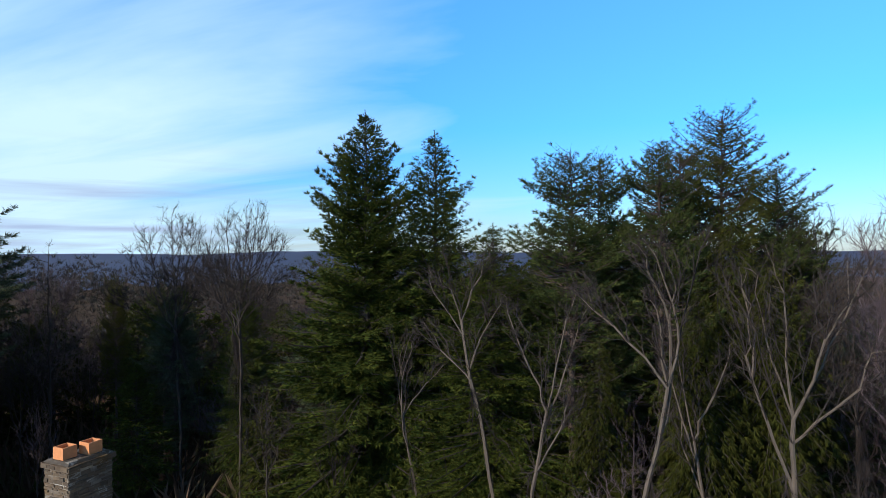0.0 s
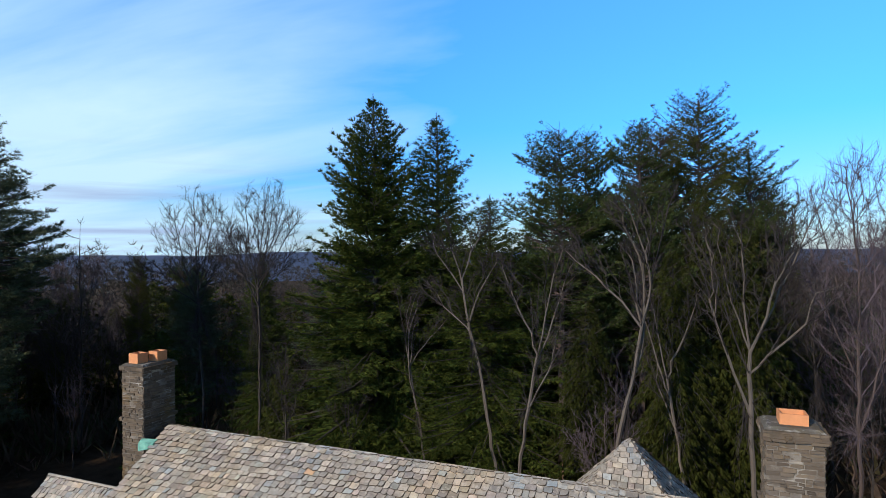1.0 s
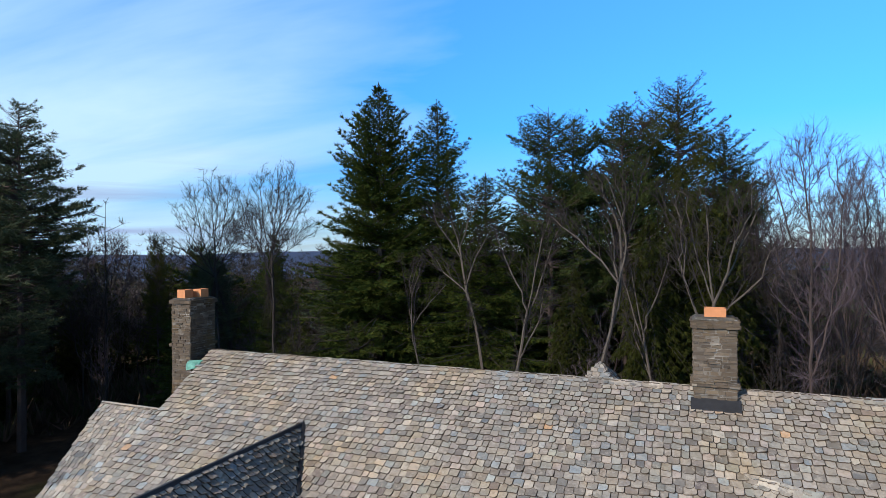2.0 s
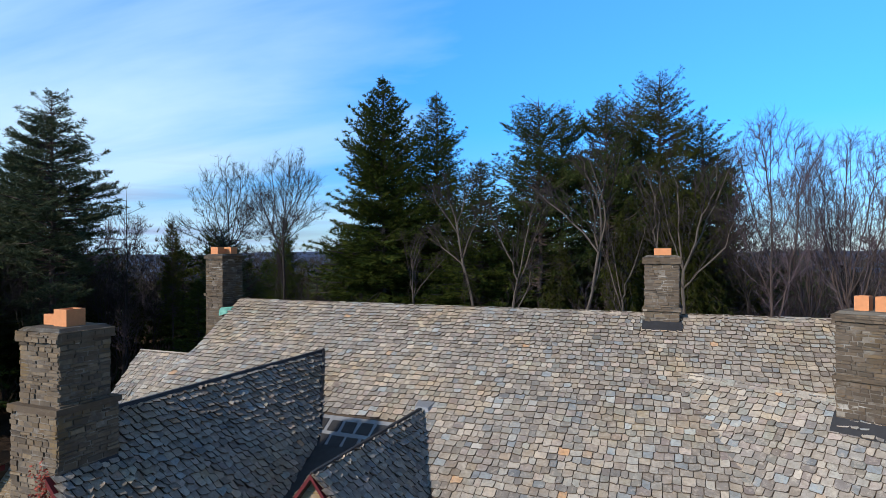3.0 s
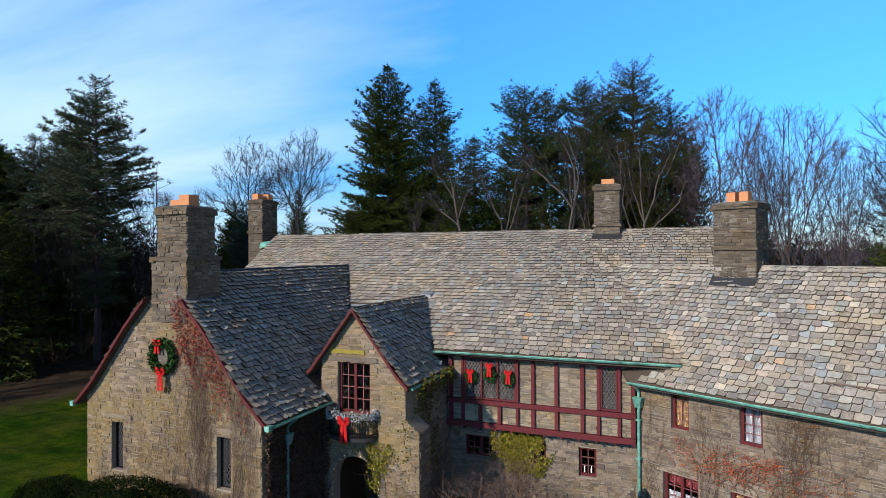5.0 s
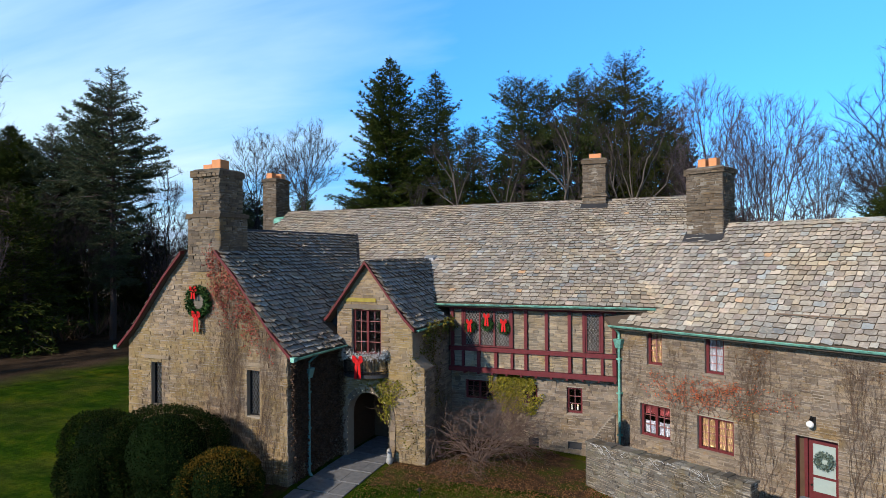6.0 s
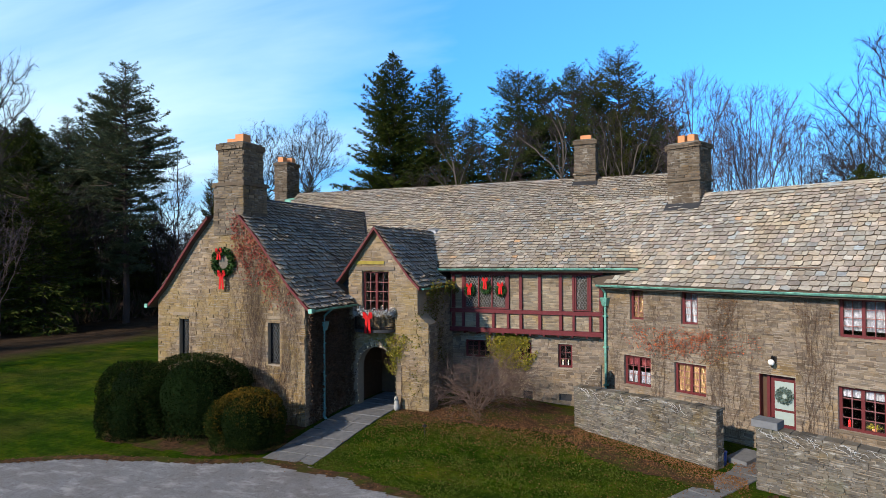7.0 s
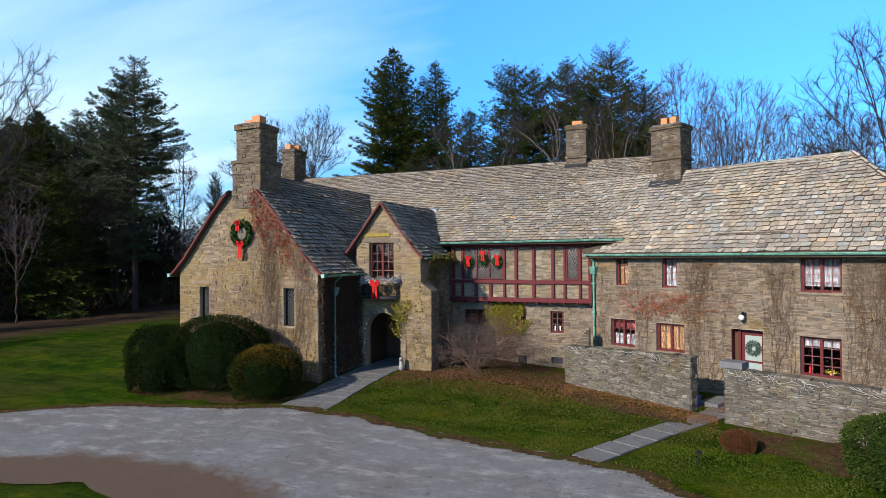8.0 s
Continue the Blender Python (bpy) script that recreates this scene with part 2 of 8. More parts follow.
def bark_material(name, a, b):
    k = Mat(name, 0.9)
    k.color(k.mix(k.noise(6, 5, 0.65, (1, 1, 0.25)), a, b)).bump(k.noise(18, 4, 0.6, (1, 1, 0.2)), 0.6, 0.03)
    return k.done()


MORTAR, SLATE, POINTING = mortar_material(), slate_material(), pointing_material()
UNDERLAY = plain("dark_roof_boarding", (0.085, 0.066, 0.05), 0.9, vary=0.4)
RED_PAINT = plain("dark_red_paint", (0.11, 0.017, 0.02), 0.55, vary=0.4, scale=9)
TIMBER = plain("dark_red_timber", (0.12, 0.019, 0.024), 0.7, vary=0.45, scale=7, bump=0.5)
COPPER = copper_material()
COPPER_BLUE = plain("blue_green_copper", (0.11, 0.27, 0.29), 0.55, 0.2, 0.4)
LEAD = plain("lead_flashing", (0.042, 0.043, 0.048), 0.55, 0.2, 0.45, 5)
RUST = plain("rusty_iron", (0.21, 0.155, 0.12), 0.8, 0.2, 0.35)
PALE_LEAD = plain("pale_weathered_lead", (0.26, 0.275, 0.30), 0.5, 0.2, 0.35, 4)
TERRACOTTA = plain("terracotta", (0.62, 0.27, 0.12), 0.8, vary=0.2, scale=8)
GLASS = glass_material("window_glass")
# near-black colour that stands in for the shade of unlit rooms
ROOM_SHADE = plain("room_shade", (0.035, 0.03, 0.028), 0.9, vary=0.3, bump=0)
CURTAIN = plain("white_curtain", (0.21, 0.215, 0.25), 0.9, vary=0.12)
AMBER = plain("amber_curtain", (0.22, 0.135, 0.065), 0.85, vary=0.2)
LEAD_CAME = plain("lead_came", (0.17, 0.175, 0.18), 0.5, 0.3, 0.2)
IRON = plain("wrought_iron", (0.02, 0.02, 0.022), 0.5, 0.6, 0.3)
RED_BOW = plain("red_ribbon", (0.50, 0.006, 0.008), 0.7, vary=0.2)
OAK_AND_SHADE = plain("oak_and_vault_shade", (0.085, 0.05, 0.03), 0.7, vary=0.4, scale=5, bump=0.5)
GREY_STATUE = plain("weathered_statue", (0.33, 0.34, 0.34), 0.8)
WHITE = plain("white_paint", (0.8, 0.8, 0.78), 0.5, vary=0.06)
FLAG = plain("flagstone", (0.15, 0.157, 0.17), 0.9, vary=0.5, scale=4.5, bump=0.6)
BULB = glow("fairy_bulb", (1.0, 0.82, 0.5), 1.1)
FROST = plain("frosted_door_glass", (0.33, 0.40, 0.38), 0.3, vary=0.15)
HEDGE = leaf_material("hedge_leaves", [(0.0, (0.015, 0.034, 0.008)), (0.5, (0.034, 0.062, 0.011)), (1.0, (0.06, 0.078, 0.014))])
SPRUCE = leaf_material("spruce_needles", [(0.0, (0.024, 0.044, 0.011)), (0.4, (0.050, 0.072, 0.014)), (0.75, (0.088, 0.102, 0.018)), (1.0, (0.034, 0.044, 0.012))])
PINE = leaf_material("pine_needles", [(0.0, (0.028, 0.05, 0.018)), (0.4, (0.055, 0.078, 0.024)), (0.8, (0.10, 0.115, 0.034)), (1.0, (0.05, 0.06, 0.024))])
PINE_OLIVE = leaf_material("olive_pine_needles", [(0.0, (0.032, 0.046, 0.012)), (0.4, (0.065, 0.078, 0.017)), (0.8, (0.12, 0.118, 0.026)), (1.0, (0.075, 0.058, 0.022))])
HEMLOCK = leaf_material("hemlock_needles", [(0.0, (0.020, 0.026, 0.007)), (0.5, (0.048, 0.054, 0.010)), (1.0, (0.032, 0.038, 0.009))])
YEW = leaf_material("yew_leaves", [(0.0, (0.004, 0.010, 0.002)), (0.5, (0.008, 0.019, 0.003)), (0.85, (0.017, 0.031, 0.004)), (1.0, (0.04, 0.028, 0.007))])
BOX = leaf_material("box_leaves", [(0.0, (0.006, 0.014, 0.003)), (0.5, (0.013, 0.026, 0.004)), (0.85, (0.026, 0.038, 0.006)), (1.0, (0.05, 0.045, 0.008))])
YEW_GOLD = leaf_material("yellow_box_leaves", [(0.0, (0.07, 0.055, 0.008)), (0.4, (0.14, 0.085, 0.010)), (0.75, (0.22, 0.11, 0.014)), (1.0, (0.10, 0.07, 0.010))])
RUST_SHRUB = leaf_material("rust_shrub_leaves", [(0.0, (0.07, 0.028, 0.014)), (0.5, (0.12, 0.045, 0.020)), (0.8, (0.06, 0.045, 0.015)), (1.0, (0.16, 0.075, 0.03))])
OLIVE_IVY = leaf_material("olive_ivy_leaves", [(0.0, (0.05, 0.06, 0.012)), (0.5, (0.11, 0.11, 0.018)), (0.85, (0.20, 0.16, 0.03)), (1.0, (0.08, 0.06, 0.02))])
IVY = leaf_material("ivy_leaves", [(0.0, (0.15, 0.16, 0.02)), (0.4, (0.27, 0.24, 0.03)), (0.75, (0.38, 0.30, 0.045)), (1.0, (0.13, 0.13, 0.025))])
RED_IVY = leaf_material("red_creeper_leaves", [(0.0, (0.38, 0.095, 0.075)), (0.5, (0.48, 0.12, 0.09)), (0.8, (0.29, 0.08, 0.06)), (1.0, (0.44, 0.19, 0.11))])
FROSTY = leaf_material("frosted_needles", [(0.0, (0.08, 0.125, 0.105)), (0.6, (0.14, 0.19, 0.165)), (1.0, (0.22, 0.27, 0.24))])
RED_BARK = bark_material("reddish_twigs", (0.16, 0.06, 0.05), (0.30, 0.12, 0.10))
CABLE = plain("pale_cable", (0.5, 0.5, 0.5), 0.6, vary=0.1)
HOLLY = leaf_material("wreath_needles", [(0.0, (0.02, 0.06, 0.02)), (0.6, (0.04, 0.10, 0.03)), (1.0, (0.08, 0.12, 0.03))])
LITTER = leaf_material("fallen_leaves", [(0.0, (0.15, 0.07, 0.03)), (0.5, (0.24, 0.115, 0.045)), (0.8, (0.11, 0.06, 0.03)), (1.0, (0.30, 0.18, 0.09))])
TWIG = bark_material("grey_purple_twigs", (0.020, 0.017, 0.018), (0.044, 0.036, 0.036))
TWIG_RED = bark_material("reddish_grey_twigs", (0.072, 0.057, 0.068), (0.125, 0.097, 0.112))
FIR = leaf_material("fir_needles", [(0.0, (0.045, 0.068, 0.046)), (0.5, (0.09, 0.115, 0.068)), (1.0, (0.14, 0.155, 0.085))])
BARK = bark_material("grey_bark", (0.026, 0.023, 0.022), (0.062, 0.053, 0.048))
# inner shade of the bushes, put into a near-black leaf colour
YEW_CORE = leaf_material("yew_inner_shade", [(0.0, (0.004, 0.010, 0.003)), (1.0, (0.006, 0.014, 0.003))], 1.0)
RUST_IVY = leaf_material("rust_creeper_leaves", [(0.0, (0.46, 0.11, 0.05)), (0.5, (0.56, 0.16, 0.07)), (0.8, (0.36, 0.08, 0.05)), (1.0, (0.50, 0.22, 0.10))])
SHRUB = bark_material("brown_shrub_twigs", (0.085, 0.055, 0.045), (0.17, 0.115, 0.092))
BARK_BROWN = bark_material("brown_twigs", (0.048, 0.036, 0.034), (0.10, 0.076, 0.070))
# leaves of the mats added to darken two shaded walls
SHADE_LEAVES = leaf_material("added_shade_leaves", [(0.0, (0.06, 0.04, 0.03)), (0.6, (0.11, 0.068, 0.048)), (1.0, (0.15, 0.09, 0.06))])
BARK_PALE = bark_material("pale_bark", (0.055, 0.047, 0.041), (0.15, 0.128, 0.108))
VINE = bark_material("vine_stems", (0.07, 0.048, 0.034), (0.15, 0.10, 0.07))


# ---- mesh helpers ----
class MB:
    """Collects corners and faces for one mesh."""

    def __init__(self):
        self.v, self.f, self.req = [], [], []

    def add(self, verts, faces):
        k = len(self.v)
        self.v.extend(tuple(p) for p in verts)
        self.f.extend(tuple(i + k for i in f) for f in faces)
        return self

    def hexa(self, lo, hi):
        """A closed block from four corners below and the four above them."""
        return self.add([*lo, *hi], [(3, 2, 1, 0), (4, 5, 6, 7), (0, 1, 5, 4), (1, 2, 6, 5), (2, 3, 7, 6), (3, 0, 4, 7)])

    def box(self, x0, x1, y0, y1, z0, z1, m=None):
        c = [Vector((x, y, z)) for z in (z0, z1) for x, y in ((x0, y0), (x1, y0), (x1, y1), (x0, y1))]
        if m is not None:
            c = [m @ p for p in c]
        return self.hexa(c[:4], c[4:])

    def prism(self, pts, off):
        """A polygon pushed along a vector."""
        n, off = len(pts), Vector(off)
        pts = [Vector(p) for p in pts]
        return self.add(pts + [p + off for p in pts], [tuple(range(n))[::-1], tuple(range(n, 2 * n))] + [(i, (i + 1) % n, n + (i + 1) % n, n + i) for i in range(n)])

    def tube(self, pts, radii, sides=5, caps=False):
        pts = [Vector(p) for p in pts]
        k, n = len(self.v), len(pts)
        ref = Vector((0.31, 0.17, 0.93))
        for i, p in enumerate(pts):
            d = (pts[min(i + 1, n - 1)] - pts[max(i - 1, 0)]).normalized()
            a = d.cross(ref)
            if a.length < 0.05:
                a = d.cross(Vector((1, 0, 0)))
            a.normalize()
            b = d.cross(a)
            r = radii[i] if isinstance(radii, (list, tuple)) else radii
            for j in range(sides):
                w = 2 * math.pi * j / sides
                self.v.append(tuple(p + (a * math.cos(w) + b * math.sin(w)) * r))
        for i in range(n - 1):
            for j in range(sides):
                q, s = k + i * sides, (j + 1) % sides
                self.f.append((q + j, q + s, q + sides + s, q + sides + j))
        if caps:
            self.f.append(tuple(range(k + sides))[k:][::-1])
            self.f.append(tuple(k + (n - 1) * sides + j for j in range(sides)))
        return self

    def flush(self):
        """Turns the tufts asked for into narrow blades."""
        if not self.req:
            return
        g = np.random.RandomState(len(self.req))
        n = np.array([q[3] for q in self.req])
        at = np.repeat(np.array([tuple(q[0]) for q in self.req]), n, 0)
        d = np.repeat(np.array([tuple(q[1]) for q in self.req]), n, 0)
        size = np.repeat(np.array([q[2] for q in self.req]), n)
        wide = np.repeat(np.array([q[4] for q in self.req]), n)
        dev = np.repeat(np.array([q[5] for q in self.req]), n)[:, None]
        v = d + g.uniform(-1, 1, d.shape) * (0.8, 0.8, 0.55) * dev
        v /= np.linalg.norm(v, axis=1)[:, None]
        s = (size * g.uniform(0.6, 1.25, len(size)))[:, None]
        w = np.cross(v, g.uniform(-1, 1, d.shape) + (0, 0, 0.6))
        w *= s * (wide * g.uniform(0.7, 1.3, len(size)))[:, None] / np.maximum(np.linalg.norm(w, axis=1), 1e-6)[:, None]
        mid = at + v * s * 0.2
        tri = np.stack([mid - w, mid + w, at + v * s], 1).reshape(-1, 3)
        k = len(self.v)
        self.v.extend(map(tuple, tri.tolist()))
        self.f.extend((i, i + 1, i + 2) for i in range(k, k + len(tri), 3))
        self.req = []

    def mesh(self, name, mat, smooth=False):
        self.flush()
        me = bpy.data.meshes.new(name)
        me.from_pydata(self.v, [], self.f)
        me.materials.append(mat)
        if smooth:
            me.polygons.foreach_set("use_smooth", [True] * len(me.polygons))
        me.update()
        return me


def part(name, mb, mat, parent=None, label="", smooth=False, kind=""):
    ob = new(name, mb.mesh(name, mat, smooth) if isinstance(mb, MB) else mb)
    ob.parent = parent
    if label or kind:
        tagged(ob, label, kind=kind)
    return ob


def thing(name, label, category, group="", kind="", at=None):
    ob = new(name)
    if at is not None:
        ob.location = at
    return tagged(ob, label, category, group, kind)


rng = random.Random(7)


class Plane:
    """An upright wall plane: origin, direction along it, outward normal. p(u, z, out) gives a place."""

    def __init__(self, x, y, deg):
        self.o = Vector((x, y, 0))
        self.u = Vector((math.cos(radians(deg)), math.sin(radians(deg)), 0))
        self.n = Vector((self.u.y, -self.u.x, 0))

    def p(self, u, z, out=0.0):
        return self.o + self.u * u + self.n * out + Vector((0, 0, z))

    def box(self, mb, u0, u1, z0, z1, a, b):
        """A block on the wall, from a to b out of its face."""
        lo = [self.p(u0, z0, b), self.p(u1, z0, b), self.p(u1, z0, a), self.p(u0, z0, a)]
        return mb.hexa(lo, [q + Vector((0, 0, z1 - z0)) for q in lo])


def welded(mb):
    """The same mesh with corners that coincide made one."""
    seen, back, out = {}, [], MB()
    for v in mb.v:
        key = tuple(round(c, 4) for c in v)
        if key not in seen:
            seen[key] = len(out.v)
            out.v.append(v)
        back.append(seen[key])
    out.f = [tuple(back[i] for i in f) for f in mb.f]
    return out


def wall_solid(pl, u0, u1, z0, top, holes, thick=0.4, cuts=()):
    """A wall with real openings; top is a function of u."""
    mb = MB()
    us = sorted({u0, u1, *[h[k] for h in holes for k in (0, 1)], *cuts})
    us = [u for u in us if u0 <= u <= u1]
    for a, b in zip(us, us[1:]):
        mid = (a + b) / 2
        z = z0
        for h in sorted((h for h in holes if h[0] < mid < h[1]), key=lambda h: h[2]):
            if h[2] > z + 0.001:
                pl.box(mb, a, b, z, h[2], -thick, 0)
            z = h[3]
        lo = [pl.p(a, z), pl.p(b, z), pl.p(b, z, -thick), pl.p(a, z, -thick)]
        hi = [pl.p(a, top(a)), pl.p(b, top(b)), pl.p(b, top(b), -thick), pl.p(a, top(a), -thick)]
        mb.hexa(lo, hi)
    return welded(mb)


def stone_block(mb, pl, u0, u1, z0, z1, d, r):
    """One rough-faced stone, a little proud of the wall, with worn edges and no square corner."""
    g, c = 0.004, 0.012
    j = lambda s: r.uniform(-s, s)
    u0, u1, z0, z1 = u0 + g, u1 - g, z0 + g, z1 - g
    m = min(.014, (z1 - z0) * .16)
    corners = [(u0 + j(m), z0 + j(m)), (u1 + j(m), z0 + j(m)), (u1 + j(m), z1 + j(m)), (u0 + j(m), z1 + j(m))]
    inward = ((1, 1), (-1, 1), (-1, -1), (1, -1))
    back = [pl.p(u, z, 0.001) for u, z in corners]
    front = [pl.p(u + a * r.uniform(.6, 1.6) * c, z + b * r.uniform(.5, 1.2) * min(c, (z1 - z0) * .25), d + j(.007)) for (u, z), (a, b) in zip(corners, inward)]
    mb.add(back + front, [(4, 5, 6, 7), (0, 1, 5, 4), (1, 2, 6, 5), (2, 3, 7, 6), (3, 0, 4, 7)])


def stone_rows(pl, z0, z1, spans, seed, hmin=0.055, hmax=0.125, wmin=0.13, wmax=0.45):
    """Random courses of stones: a list of (u0, u1, z0, z1, depth)."""
    r = random.Random(seed)
    out, z = [], z0
    while z < z1 - 0.03:
        h = min(r.uniform(hmin, hmax), z1 - z)
        for a, b in spans(z, z + h):
            u = a - r.uniform(0, 0.0)
            while u < b - 0.02:
                w = r.uniform(wmin, wmax)
                if b - (u + w) < wmin * 0.6:
                    w = b - u
                up_, deep_ = (r.uniform(.04, .09), .014) if r.random() < .09 and z + h + .1 < z1 else (0.0, 0.0)
                out.append((u, u + w, z + r.uniform(-.012, .008), z + h + up_ + r.uniform(-.014, .01), deep_ + r.uniform(0.006, 0.022)))
                u += w
        z += h
    return out


def spans_of(u0, u1, holes, side=None):
    """Which stretches of a course are solid, given openings (u0, u1, z0, z1) and an optional outline side(z) -> (u0, u1)."""
    def spans(za, zb):
        a, b = side((za + zb) / 2) if side else (u0, u1)
        runs = [(a, b)]
        for h in holes:
            if h[2] < (za + zb) / 2 < h[3]:
                runs = [q for p, s in runs for q in ((p, min(s, h[0])), (max(p, h[1]), s)) if q[1] - q[0] > 0.03]
        return runs
    return spans


def lay_stones(parent, pl, rows, mat, seed, near=None, limit=0, name="stone"):
    """Stones that near() picks become parts of their own, the others one joined part."""
    r = random.Random(seed)
    rest, made = MB(), 0
    for s in rows:
        if near and made < limit and near(s):
            one = MB()
            stone_block(one, pl, *s, r)
            part(name, one, mat, parent)
            made += 1
        else:
            stone_block(rest, pl, *s, r)
    if rest.f:
        part(name + "work", rest, mat, parent, kind="stuff")


class Slope:
    """A roof slope: eave origin, direction along the eave, level direction towards the ridge, and a profile of (run, height)."""

    def __init__(self, o, u, d, profile):
        self.o, self.u, self.d = Vector(o), Vector(u).normalized(), Vector(d).normalized()
        self.prof, self.s = profile, [0.0]
        for (a, b), (c, e) in zip(profile, profile[1:]):
            self.s.append(self.s[-1] + math.hypot(c - a, e - b))
        self.length = self.s[-1]

    def run(self, s):
        for k in range(len(self.s) - 1):
            if s <= self.s[k + 1] or k == len(self.s) - 2:
                t = (s - self.s[k]) / (self.s[k + 1] - self.s[k])
                (a, b), (c, e) = self.prof[k], self.prof[k + 1]
                L = math.hypot(c - a, e - b)
                return a + (c - a) * t, b + (e - b) * t, (-(e - b) / L, (c - a) / L)

    def p(self, u, s, lift=0.0):
        d, z, (nd, nz) = self.run(s)
        q = self.o + self.u * u + self.d * (d + nd * lift)
        return Vector((q.x, q.y, z + nz * lift))

    def height(self, x, y):
        """The surface's height over a place, or None below the eave."""
        d = (Vector((x, y, 0)) - Vector((self.o.x, self.o.y, 0))).dot(self.d)
        for (a, b), (c, e) in zip(self.prof, self.prof[1:]):
            if d <= c:
                return b + (e - b) * (d - a) / (c - a)
        return self.prof[-1][1]


def slate_list(sl, u0, u1, keep, seed, e0=0.255, e1=0.185, w0=0.20, w1=0.40, edge=None):
    """Courses of slates from the eave up: (u, s, width, exposure, lift, turn)."""
    r = random.Random(seed)
    out, s = [], 0.0
    while s < sl.length - 0.06:
        f = s / sl.length
        e = (e0 + (e1 - e0) * f) * r.uniform(0.9, 1.1)
        a, b = edge(s + e / 2) if edge else (u0, u1)
        u = a - r.uniform(0.0, 0.12)
        while u < b:
            w = r.uniform(w0, w1) * (1 - 0.25 * f)
            if u + w > b - 0.12:
                w = max(b - u, 0.12)
            q = sl.p(min(u + w / 2, b), min(s + e * 0.5, sl.length))
            if keep(q):
                out.append((u, s + 0.05 * noise.noise(Vector((u * .35, s * .8, seed))) + r.uniform(-0.014, 0.014), w, e, r.uniform(0.026, 0.062), r.uniform(-0.016, 0.016)))
            u += w
        s += e
    return out


def slate_piece(mb, sl, q, r):
    """One slate with a broken lower edge, its corners worn round."""
    u, s, w, e, t, turn = q
    g = r.uniform(0.007, 0.015)
    top = min(s + e * 1.35, sl.length)
    a0, a1 = s + r.uniform(0, 0.04) + turn, s + r.uniform(0, 0.04) - turn
    k0, k1 = r.uniform(0.010, 0.042), r.uniform(0.010, 0.042)
    mid = (a0 + a1) / 2 + r.uniform(-0.012, 0.014)
    a = [(u + g, a0 + k0 * 1.1), (u + g + k0, a0), (u + w / 2, mid), (u + w - g - k1, a1), (u + w - g, a1 + k1 * 1.1), (u + w - g, top), (u + g, top)]
    tilt = r.uniform(-0.02, 0.02)
    rise = [t + 0.022, t + 0.024, t + 0.024 + tilt * .5, t + 0.022 + tilt, t + 0.020 + tilt, 0.008 + r.uniform(0, .016), 0.008 + r.uniform(0, .016)]
    hi = [sl.p(x, max(y, -0.04), h) for (x, y), h in zip(a, rise)]
    lo = [sl.p(x, max(y, -0.04), h - 0.044) for (x, y), h in zip(a[:5], rise[:5])]
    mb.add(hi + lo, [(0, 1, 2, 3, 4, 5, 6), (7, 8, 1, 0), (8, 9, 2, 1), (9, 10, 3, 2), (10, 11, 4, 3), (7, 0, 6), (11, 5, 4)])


def lay_slates(parent, sl, rows, seed, near=None, limit=300):
    r = random.Random(seed)
    rest, made = MB(), 0
    for q in rows:
        if near and made < limit and near(q):
            one = MB()
            slate_piece(one, sl, q, r)
            part("slate", one, SLATE, parent)
            made += 1
        else:
            slate_piece(rest, sl, q, r)
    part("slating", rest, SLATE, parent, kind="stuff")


def slope_deck(sl, u0, u1, thick=0.16, edge=None):
    """The boarding under the slates, following the profile."""
    mb = MB()
    n = len(sl.s)
    for low_ in (0.0, thick):
        for s in sl.s:
            ua, ub = edge(s) if edge else (u0, u1)
            mb.v.extend(tuple(sl.p(u, s, 0.004) - Vector((0, 0, low_))) for u in (ua, ub))
    k = 2 * n
    for i in range(n - 1):
        a, b = 2 * i, 2 * i + 2
        mb.f += [(a, a + 1, b + 1, b), (k + b, k + b + 1, k + a + 1, k + a), (a, b, k + b, k + a), (b + 1, a + 1, k + a + 1, k + b + 1)]
    mb.f += [(0, k, k + 1, 1), (k - 2, k - 1, 2 * k - 1, 2 * k - 2)]
    return mb


LEAF_SHAPE = ((0, 0, 0), (0.32, 0.38, 0.04), (0.0, 1.0, -0.03), (-0.32, 0.38, 0.04))


def leaf(mb, at, d, size, r):
    """One small folded leaf."""
    d = Vector(d)
    side = d.cross(Vector((r.uniform(-1, 1), r.uniform(-1, 1), r.uniform(-1, 1))))
    if side.length < 1e-3:
        side = Vector((1, 0, 0))
    side.normalize()
    nn = side.cross(d)
    k = len(mb.v)
    for a, b, c in LEAF_SHAPE:
        mb.v.append(tuple(at + side * (a * size) + d * (b * size) + nn * (c * size)))
    mb.f.append((k, k + 1, k + 2))
    mb.f.append((k, k + 2, k + 3))

# ---- the house ----
house = thing("manor_house", "two-storey rubble-stone manor house with slate roofs and dark red timber bay", "house")
GABLE = Plane(0, -7.2, 0)
PORCH = Plane(0, -4.0, 0)
FRONT = Plane(0, 0, 0)
BAY = Plane(0, -0.43, 0)
WING = Plane(10.29, -1.02, -26.5)
WU, WN = WING.u, WING.n

MAIN_ROOF = Slope((-12.2, -0.9, 0), (1, 0, 0), (0, 1, 0), [(0, 6.12), (1.8, 7.22), (3.8, 8.52), (7.35, 10.87)])
we = WING.p(0, 0, 0.45)
WING_ROOF = Slope((we.x, we.y, 0), WU, -WN, [(0, 5.46), (0.9, 6.22), (3.99, 9.28)])
HIP_U, WING_L, WING_R = 8.06, -1.2, 12.05
GABLE_PROF = [(0, 4.66), (0.22, 4.84), (0.9, 5.5), (1.6, 6.36), (2.45, 7.42), (3.35, 8.36), (3.36, 8.37), (4.17, 9.2)]
